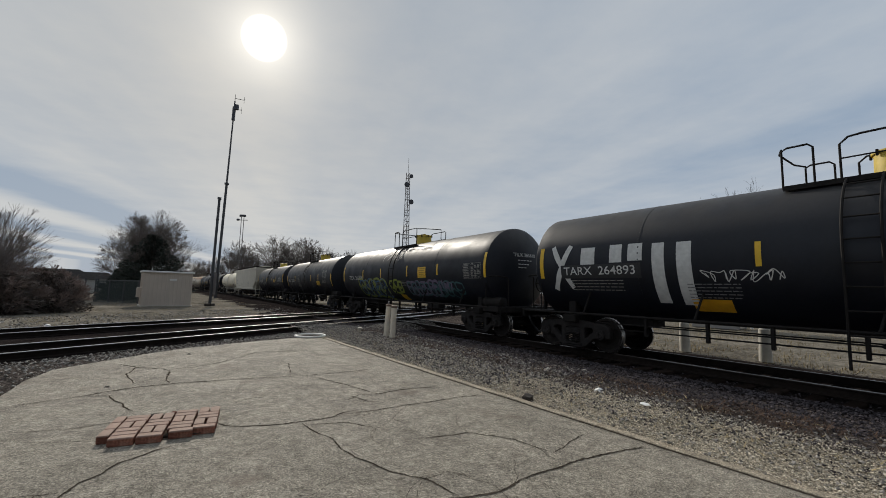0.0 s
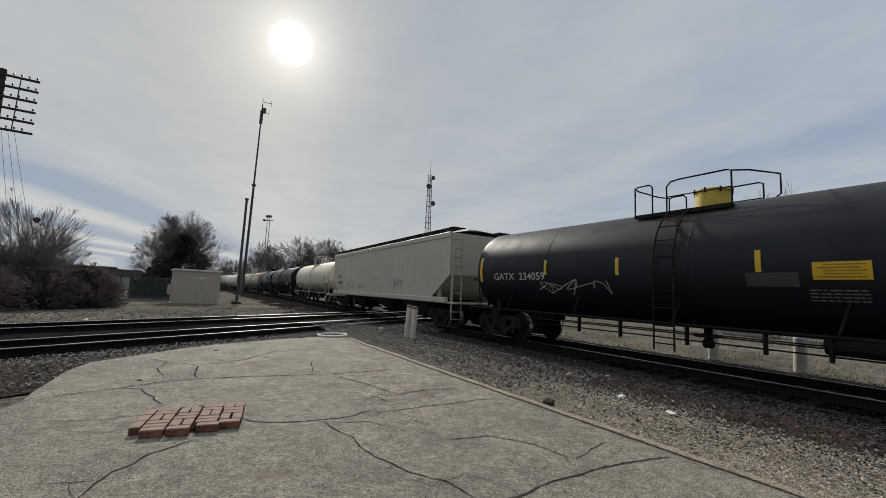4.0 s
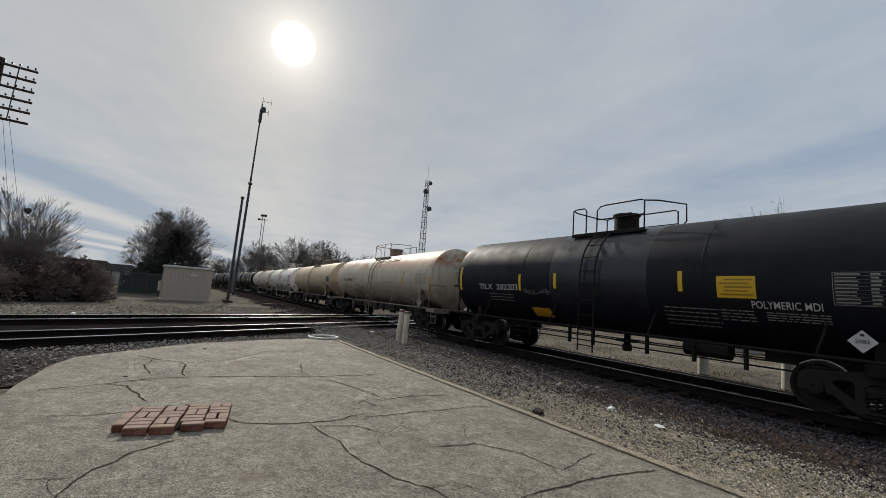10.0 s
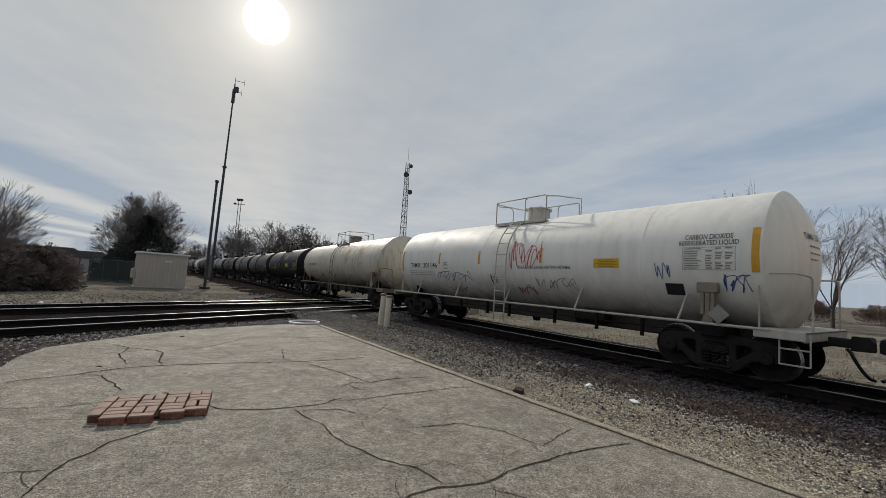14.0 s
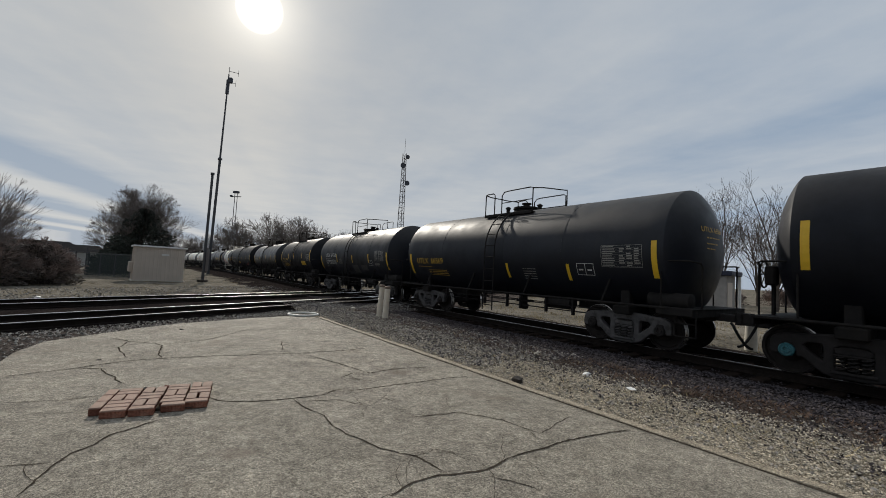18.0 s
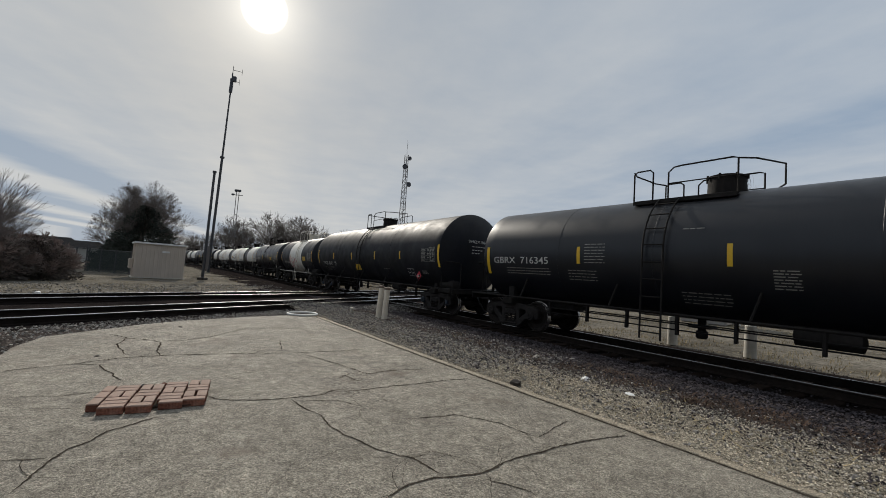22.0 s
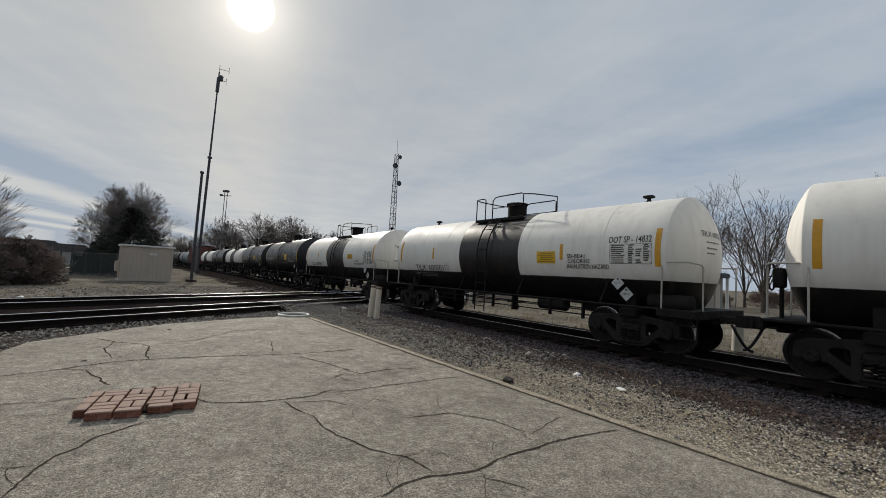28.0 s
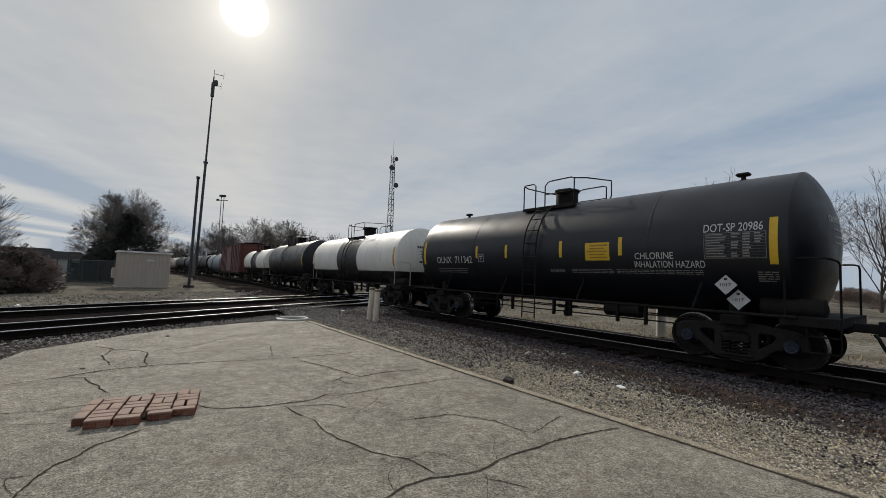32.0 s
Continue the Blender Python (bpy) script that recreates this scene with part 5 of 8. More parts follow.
        ("Y", 2.81, 2.11, 0.74, 0.30, "yellow", 0),
        ("P", 5.23, 2.21, 1.07, 0.57, "white", 0),
        ("D", 4.93, 1.30, 0.00, 0.37, "white", '2078'),
        ("V", 4.32, 1.84, 0.36, 0.15, "white", 0),
        ("O", 4.46, 1.61, 0.57, 0.30, "white", 0)],
    20: [("T", -3.29, 1.78, 2.08, 0.25, "ink", 'TILX 600569'),
        ("O", -1.97, 1.81, 0.26, 0.24, "ink", 0),
        ("S", -3.21, 2.41, 0.00, 0.46, "orange", 0),
        ("S", -1.63, 2.41, 0.00, 0.44, "orange", 0)],
    21: [("T", -3.45, 1.80, 1.93, 0.26, "ink", 'TILX 600501'),
        ("O", -2.28, 1.84, 0.24, 0.24, "ink", 0),
        ("S", -3.09, 2.36, 0.00, 0.46, "orange", 0),
        ("B", -3.78, 1.53, 1.56, 0.17, "white", 2),
        ("S", 3.08, 2.35, 0.00, 0.43, "orange", 0),
        ("Y", 2.54, 2.20, 0.67, 0.34, "yellow", 0),
        ("T", 5.04, 2.63, 1.06, 0.16, "ink", 'DOT SP - 14832'),
        ("P", 5.06, 2.28, 1.04, 0.48, "ink", 0),
        ("T", 3.55, 2.23, 0.56, 0.11, "ink", 'SB-8841'),
        ("T", 3.64, 2.10, 0.68, 0.11, "ink", 'CHLORINE'),
        ("T", 3.89, 1.96, 1.25, 0.12, "ink", 'INHALATION HAZARD'),
        ("D", 4.72, 1.57, 0.00, 0.34, "white", '1017'),
        ("D", 4.87, 1.31, 0.00, 0.36, "white", '1017')],
    22: [("T", -3.47, 1.84, 2.01, 0.25, "ink", 'TILX 600955'),
        ("O", -2.06, 1.85, 0.26, 0.25, "ink", 0),
        ("S", -3.03, 2.42, 0.00, 0.45, "orange", 0),
        ("S", -1.44, 2.42, 0.00, 0.46, "orange", 0),
        ("Y", 2.51, 2.27, 0.72, 0.27, "yellow", 0),
        ("T", 3.68, 1.88, 1.22, 0.11, "ink", 'INHALATION HAZARD'),
        ("T", 3.38, 2.02, 0.57, 0.11, "ink", 'CHLORINE'),
        ("P", 4.91, 2.30, 1.02, 0.49, "ink", 0),
        ("T", 4.89, 1.97, 1.12, 0.14, "ink", 'DOT-SP 20986'),
        ("D", 4.51, 1.58, 0.00, 0.38, "white", '1017'),
        ("D", 4.58, 1.31, 0.00, 0.40, "white", '1017')],
    23: [("T", -3.77, 2.17, 2.00, 0.29, "white", 'OLNX 711370'),
        ("B", -3.94, 1.77, 1.41, 0.26, "white", 2),
        ("O", -2.27, 2.17, 0.26, 0.27, "white", 0),
        ("S", -2.56, 2.37, 0.00, 0.48, "yellow", 0),
        ("S", -1.16, 2.38, 0.00, 0.45, "yellow", 0),
        ("S", 0.97, 2.39, 0.00, 0.47, "yellow", 0),
        ("S", 2.66, 2.41, 0.00, 0.46, "yellow", 0),
        ("Y", 2.10, 2.30, 0.68, 0.46, "yellow", 0),
        ("T", 3.47, 2.16, 0.84, 0.14, "white", 'CHLORINE'),
        ("B", 0.92, 1.80, 0.48, 0.10, "white", 2),
        ("B", 1.89, 1.81, 1.16, 0.10, "white", 2),
        ("B", 2.75, 1.81, 0.43, 0.10, "white", 2),
        ("T", 3.74, 1.98, 1.49, 0.15, "white", 'INHALATION HAZARD'),
        ("T", 5.05, 2.71, 0.95, 0.15, "white", 'DOT-SP 20986'),
        ("P", 5.06, 2.37, 0.98, 0.48, "white", 0),
        ("D", 4.83, 1.57, 0.00, 0.40, "white", '1017'),
        ("D", 4.99, 1.28, 0.00, 0.41, "white", '1017')],
    24: [("T", -3.79, 2.14, 2.03, 0.29, "white", 'OLNX 711342'),
        ("B", -3.94, 1.76, 1.71, 0.19, "white", 2),
        ("O", -2.32, 2.19, 0.26, 0.27, "white", 0),
        ("S", -2.53, 2.39, 0.00, 0.41, "yellow", 0),
        ("S", -1.15, 2.38, 0.00, 0.41, "yellow", 0),
        ("S", 0.92, 2.39, 0.00, 0.45, "yellow", 0),
        ("S", 2.65, 2.41, 0.00, 0.44, "yellow", 0),
        ("Y", 2.03, 2.30, 0.68, 0.45, "yellow", 0),
        ("T", 3.44, 2.17, 0.86, 0.15, "white", 'CHLORINE'),
        ("T", 3.74, 1.98, 1.49, 0.15, "white", 'INHALATION HAZARD'),
        ("B", 0.76, 1.81, 0.50, 0.09, "white", 2),
        ("B", 1.84, 1.81, 1.21, 0.12, "white", 2),
        ("B", 3.47, 1.81, 1.92, 0.11, "white", 2),
        ("T", 4.97, 2.71, 1.01, 0.17, "white", 'DOT-SP 20986'),
        ("P", 5.00, 2.35, 1.05, 0.51, "white", 0),
        ("D", 4.83, 1.57, 0.00, 0.40, "white", '1017'),
        ("D", 4.99, 1.28, 0.00, 0.41, "white", '1017'),
        ("B", 5.52, 1.75, 0.32, 0.21, "white", 4)],
}


def add_marks(car, body, number, r, zc, flat=None):
    """Reflectors, stencils, notices, placards and spray paint on the near side."""
    for i, (kind, x, z, w, h, ink, extra) in enumerate(MARKS.get(number, ())):
        g = Geo()
        zz = z - zc if flat is None else z
        m = INK[ink]
        y = flat
        lift = 0.007

        def patch(x0, x1, z0, z1, lf=0.007):
            if flat is None:
                shell_patch(g, x0, x1, z0, z1, r, lf)
            else:
                flat_patch(g, x0, x1, z0, z1, flat - lf + 0.007)

        if kind == "S":
            patch(x - 0.05, x + 0.05, zz - h / 2, zz + h / 2)
            name, lab = "reflector", ""
        elif kind == "V":
            patch(x - w / 2, x + w / 2, zz - h / 2, zz + h / 2, 0.0085 if ink == "ink" else 0.005)
            name, lab = "paint_patch", "patch of contrasting paint"
        elif kind == "Y":
            patch(x - w / 2, x + w / 2, zz - h / 2, zz + h / 2, 0.006)
            g.mi = 1
            for k in range(5):
                zr = zz + h * (0.34 - 0.17 * k)
                patch(x - w * (0.30 + 0.12 * ((k * 7 + i) % 3 == 0)), x + w * (0.32 + 0.1 * ((k + i) % 2)), zr - h * 0.035, zr + h * 0.035, 0.011)
            m, name, lab = [INK[ink], notice_print], "notice", "yellow notice with rows of small print"
        elif kind == "B":
            n = max(1, int(extra * 1.3 + 0.5))
            q = random.Random(number * 31 + i)
            for k in range(n):
                zr = zz + h * (0.5 - (k + 0.5) / n)
                xa = x - w / 2
                while xa < x + w / 2 - 0.03:
                    ln = min(q.uniform(0.05, 0.20), x + w / 2 - xa)
                    patch(xa, xa + ln, zr - min(0.010, h / n * 0.20), zr + min(0.010, h / n * 0.20))
                    xa += ln + q.uniform(0.018, 0.035)
                if q.random() < 0.3:
                    continue
            m = INK["dirtgrey"] if ink == "white" else m
            name, lab = "stencil", "rows of small stencilled print"
        elif kind == "O":
            t = 0.014
            x0, x1, z0, z1 = x - w / 2, x + w / 2, zz - h / 2, zz + h / 2
            patch(x0, x1, z0, z0 + t), patch(x0, x1, z1 - t, z1), patch(x0, x0 + t, z0, z1), patch(x1 - t, x1, z0, z1)
            if w < 1.4 * h:
                patch(x0 + w * 0.18, x0 + w * 0.82, zz + h * 0.14, zz + h * 0.26)
                writing(g, "C", x, zz - h * 0.16, w * 0.28, h * 0.30, r, lift, y if y is None else y - 0.006)
            else:
                patch(x - t / 2, x + t / 2, z0, z1), patch(x0 + w * 0.12, x0 + w * 0.38, zz - h * 0.1, zz + h * 0.02)
                patch(x0 + w * 0.62, x0 + w * 0.88, zz - h * 0.12, zz + h * 0.0)
            name, lab = "stencil_box", "outlined inspection box"
        elif kind in "PQ":
            t = 0.008
            x0, x1, z0, z1 = x - w / 2, x + w / 2, zz - h / 2, zz + h / 2
            patch(x0, x1, z0, z0 + t), patch(x0, x1, z1 - t, z1), patch(x0, x0 + t, z0, z1), patch(x1 - t, x1, z0, z1)
            q = random.Random(number * 17 + i)
            for k in range(9):
                zr = z1 - h * (k + 0.6) / 9.4
                hh = h * 0.020
                patch(x0, x1, zr - h * 0.052, zr - h * 0.046)
                patch(x0 + w * 0.03, x0 + w * q.uniform(0.28, 0.38), zr - hh, zr + hh)
                for c in range(3):
                    if q.random() < 0.8:
                        xc = x0 + w * (0.46 + 0.18 * c)
                        patch(xc, xc + w * q.uniform(0.09, 0.14), zr - hh * 1.3, zr + hh * 1.3)
            if kind == "Q":
                g.v = [(px, py * 1.004, pz * 1.004) for px, py, pz in g.v]
            m = INK["dirtgrey"] if ink == "white" else m
            name, lab = "test_panel", "stencilled table of test dates"
        elif kind == "T":
            big = h >= 0.2 and " " in extra
            lift = 0.012
            writing(g, extra.replace(" ", "  ") if big else extra, x, zz, w, h * (0.84 if big else 1.0), r, lift, y if y is None else y - 0.006)
            name, lab = "lettering", "stencilled lettering"
        elif kind == "D":
            s = max(h, 0.3) / 2
            rows = 1
            card = -math.sqrt(max(0.2, r * r - (zz + s) ** 2)) - 0.03
            for k in range(-rows, rows):
                z0, z1 = zz + s * k / rows, zz + s * (k + 1) / rows
                half0, half1 = s * (1 - abs(k) / rows), s * (1 - abs(k + 1) / rows)
                q = r + 0.006
                # the card hangs upright in its holder, clear of the shell
                f = lambda a, b: (x + a, card, b)
                g.add([f(-half0, z0), f(half0, z0), f(half1, z1), f(-half1, z1)], [(0, 1, 2, 3)])
            g.mi = 1
            if ink == "red":
                flat_patch(g, x - s * 0.55, x + s * 0.55, zz - s * 0.22, zz + s * 0.22, card - 0.004)
                g.mi = 2
            writing(g, extra, x, zz, s * 0.95, s * 0.32, r, 0.014, card - 0.008)
            flat_patch(g, x - s * 0.14, x + s * 0.14, zz + s * 0.45, zz + s * 0.68, card - 0.006)
            g.mi = 1 if ink != "red" else 2
            g.box(x - s * 0.3, x + s * 0.3, card + 0.004, -math.sqrt(max(0.2, r * r - zz * zz)) + 0.05 if abs(zz) > 0.6 else card + 0.02, zz - 0.04, zz + 0.04)
            m, name, lab = ([INK["red"], INK["white"], INK["ink"]] if ink == "red" else [INK["white"], INK["ink"]]), "placard", "diamond hazard placard"
        else:
            scribble(g, x, zz, w, h, max(2, int(extra)), number * 101 + i, r, lift, y if y is None else y - 0.004, pen=0.15 if ink == "white" and h > 1 else 0.10 if ink in ("lime", "mauve") else 0.06 if ink == "teal" else 0.017 if h < 0.6 else 0.032 if ink == "red" and w > 2 else 0.10 if ink in ("lime", "mauve") else 0.06 if ink in ("blue", "teal") else 0.024)
            name, lab = "spray_tag", "spray-painted scrawl"
        mark = part(name, g.mesh(name, m, smooth=False), body, lab)
        if name in ("stencil", "test_panel", "lettering", "stencil_box", "notice"):
            mark["kind"] = "stuff"
    return car


def add_dome(car, body, r, zc, style, metal, dome_mat, wide, cage=False, dome_x=0.0):
    edge = math.sqrt(r * r - 0.64)
    lift = r - edge - 0.05              # the crown of the tank over the platform
    x0, x1 = -wide + 0.1, wide - 0.3

    def make_plate():
        g = Geo().box(x0, x1, -0.86, -0.50, -0.02, 0.02, 0.008).box(x0, x1, 0.50, 0.86, -0.02, 0.02, 0.008)
        for s in (-1, 1):
            g.box(x0, x1, s * 0.87 - 0.015, s * 0.87 + 0.015, -0.05, 0.05, 0.005)
            for x in (x0 + 0.15, x1 - 0.15):
                g.box(x - 0.03, x + 0.03, s * 0.80 - 0.03, s * 0.80 + 0.03, -0.20, -0.01)
        return g.mesh("platform", metal)

    top = part("platform", cached(("plate", wide, metal.name), make_plate), car, at=pose(0, 0, zc + edge + 0.05))

    def rail(name, pts, rad=0.020):
        pts = [(px, py, pz * 0.93) for px, py, pz in pts]
        return cached((name, str(pts), metal.name), lambda: Geo().tube(pts, rad, 7).mesh(name, metal, smooth=True))

    for s in (-1, 1):
        y = s * 0.84
        xm = x0 + 0.85
        if cage:
            # one long cage with inner posts
            part("handrail", rail("handrail", [(x0, y, 0), (x0, y, 0.84), (x0 + 0.05, y, 0.88), (x1 - 0.05, y, 0.88), (x1, y, 0.84), (x1, y, 0)]), top)
            part("handrail", rail("handrail", [(x0, y, 0.86), (x0 + 0.14, y, 0.72), (xm - 0.12, y, 0.60), (xm, y, 0.45), (xm, y, 0)], 0.016), top)
            part("post", rail("post", [(xm + 0.55, y, 0.0), (xm + 0.55, y, 0.80), (xm + 0.66, y, 0.88)], 0.018), top)
            continue
        part("handrail", rail("handrail", [(x0, y, 0), (x0, y, 0.82), (x0 + 0.08, y, 0.88), (x0 + 0.40, y, 0.88), (x0 + 0.48, y, 0.80), (x0 + 0.48, y, 0.0)]), top)
        part("handrail", rail("handrail", [(xm, y, 0.0), (xm, y, 0.74), (xm + 0.12, y, 0.86), (xm + 0.3, y, 0.88), (x1 - 0.1, y, 0.88), (x1, y, 0.84), (x1, y, 0)]), top)
        part("handrail", rail("handrail", [(xm, y, 0.45), (x1, y, 0.45)], 0.015), top)
    part("handrail", rail("handrail", [(x0, -0.84, 0.86), (x0 - 0.12, -0.5, 0.86), (x0 - 0.12, 0.5, 0.86), (x0, 0.84, 0.86)]), top)
    part("handrail", rail("handrail", [(x1, -0.84, 0.84), (x1 + 0.25, -0.6, 0.84), (x1 + 0.55, 0.2, 0.84), (x1 + 0.55, 0.2, 0.35), (x1 + 0.3, 0.5, 0.3)]), top)
    base = pose(dome_x, 0, lift)
    if style == "dome":
        g = Geo().lathe([(-0.15, 0.40), (0.36, 0.385), (0.365, 0.42), (0.40, 0.42), (0.415, 0.39), (0.43, 0.0)], 24, "z")
        man = part("manway", cached(("dome", dome_mat.name), lambda: g.mesh("manway", dome_mat, smooth=True)), top, at=base)
        bolt = cached(("bolt", metal.name), lambda: Geo().box(-0.02, 0.02, -0.02, 0.02, 0.31, 0.43, 0.006).mesh("bolt", metal))
        for k in range(8):
            part("bolt", bolt, man, at=pose(0.42 * math.cos(k * math.pi / 4), 0.42 * math.sin(k * math.pi / 4), 0))
        part("lid_handle", cached(("lid", metal.name), lambda: Geo().tube([(-0.2, 0, 0.42), (-0.15, 0, 0.48), (0.15, 0, 0.48), (0.2, 0, 0.42)], 0.015, 6).mesh("lid_handle", metal)), man)
    elif style == "valves":
        g = Geo().lathe([(-0.15, 0.40), (0.06, 0.40), (0.08, 0.46), (0.14, 0.46), (0.15, 0.12), (0.26, 0.12), (0.27, 0.17), (0.31, 0.17), (0.33, 0.0)], 22, "z")
        part("manway", cached(("valves", dome_mat.name), lambda: g.mesh("manway", dome_mat, smooth=True)), top, at=base)
        v = cached(("valve", metal.name), lambda: Geo().lathe([(-0.1, 0.07), (0.16, 0.07), (0.165, 0.10), (0.21, 0.10), (0.26, 0.0)], 10, "z").mesh("valve", metal, smooth=True))
        for x, y in ((-0.62, 0.1), (-0.72, -0.2), (0.62, 0.0)):
            part("valve", v, top, at=pose(x, y, lift - 0.02))
    else:
        g = Geo().lathe([(-0.15, 0.34), (0.40, 0.34), (0.42, 0.38), (0.47, 0.38), (0.50, 0.0)], 20, "z")
        part("valve_housing", cached(("house", dome_mat.name), lambda: g.mesh("valve_housing", dome_mat, smooth=True)), top, at=base)
        part("hinge", cached(("hinge", metal.name), lambda: Geo().box(-0.12, 0.42, -0.44, -0.35, 0.32, 0.44, 0.02).mesh("hinge", metal)), top, at=base)


def add_ladder(car, r, zc, metal, wide=0.27, x=-0.35):
    def curve(dx, off=0.10):
        pts = [(dx, -0.86, zc + math.sqrt(r * r - 0.64) + 0.08)]
        for i in range(9):
            a = math.acos(0.62) * (1 - i / 8)
            pts.append((dx, -(r + off) * math.cos(a), zc + (r + off) * math.sin(a)))
        return pts + [(dx, -(r + off), 1.1), (dx, -(r + off), 0.42)]

    lad = None
    for s in (-1, 1):
        def make(s=s):
            return Geo().tube(curve(s * wide), 0.022, 6).mesh("ladder_rail", metal, smooth=True)
        ob = part("ladder", cached(("lad", s, r, zc, wide, metal.name), make), car, at=pose(x, 0, 0))
        lad = lad or ob
    rung = cached(("rung", wide, metal.name), lambda: Geo().tube([(-wide, 0, 0), (wide, 0, 0)], 0.016, 6).mesh("rung", metal, smooth=True))
    pts = curve(0)
    n = 9
    total = [0.0]
    for a, b in zip(pts, pts[1:]):
        total.append(total[-1] + math.dist(a, b))
    for k in range(n):
        d = total[-1] * (k + 0.6) / n
        for i in range(len(pts) - 1):
            if total[i] <= d <= total[i + 1]:
                t = (d - total[i]) / (total[i + 1] - total[i])
                q = [pts[i][j] + (pts[i + 1][j] - pts[i][j]) * t for j in range(3)]
                part("rung", rung, lad, at=pose(0, q[1], q[2]))
                break


# how the end reflectors sit on each car: leading x, leading z, trailing x, trailing z
REFLECT = {
    1: (0.16, 0.07, 0, 0), 2: (0.1, -0.30, 0, -0.31), 3: (0.2, 0, 0, 0), 5: (-0.05, -0.12, 0, 0), 6: (0.24, -0.05, 0, 0), 7: (0, -0.08, 0, -0.06), 8: (0.07, -0.43, 0.22, -0.45),
    9: (0.12, -0.04, 0, 0), 10: (0.1, 0.12, 0, 0), 11: (0, -0.4, 0, -0.45), 12: (0.08, -0.03, 0, -0.05), 13: (0, -0.32, 0, -0.53), 14: (0.07, -0.44, 0, -0.50), 15: (0.05, -0.03, 0, 0),
    16: (0.05, -0.27, 0, -0.27), 17: (0.17, -0.20, 0.13, -0.22), 18: (0.05, -0.13, 0, -0.12), 19: (-0.1, -0.05, 0, 0), 20: (0, 0.08, 0, 0.09), 21: (0.04, 0.08, 0.13, 0.12), 22: (0, 0.06, 0, 0.07), 23: (0.12, 0, 0, 0),
}
# how far the manway stands off the middle, towards the leading end
DOME_X = {0: 0.3, 1: 0.3, 2: 0.35, 3: 0.3, 5: -0.18, 16: 0.55}
# how much further out the trucks stand
TRUCK_OUT = {1: 0.15, 2: 0.14, 3: 0.2, 6: 0.3, 12: 0.2, 13: -0.18}


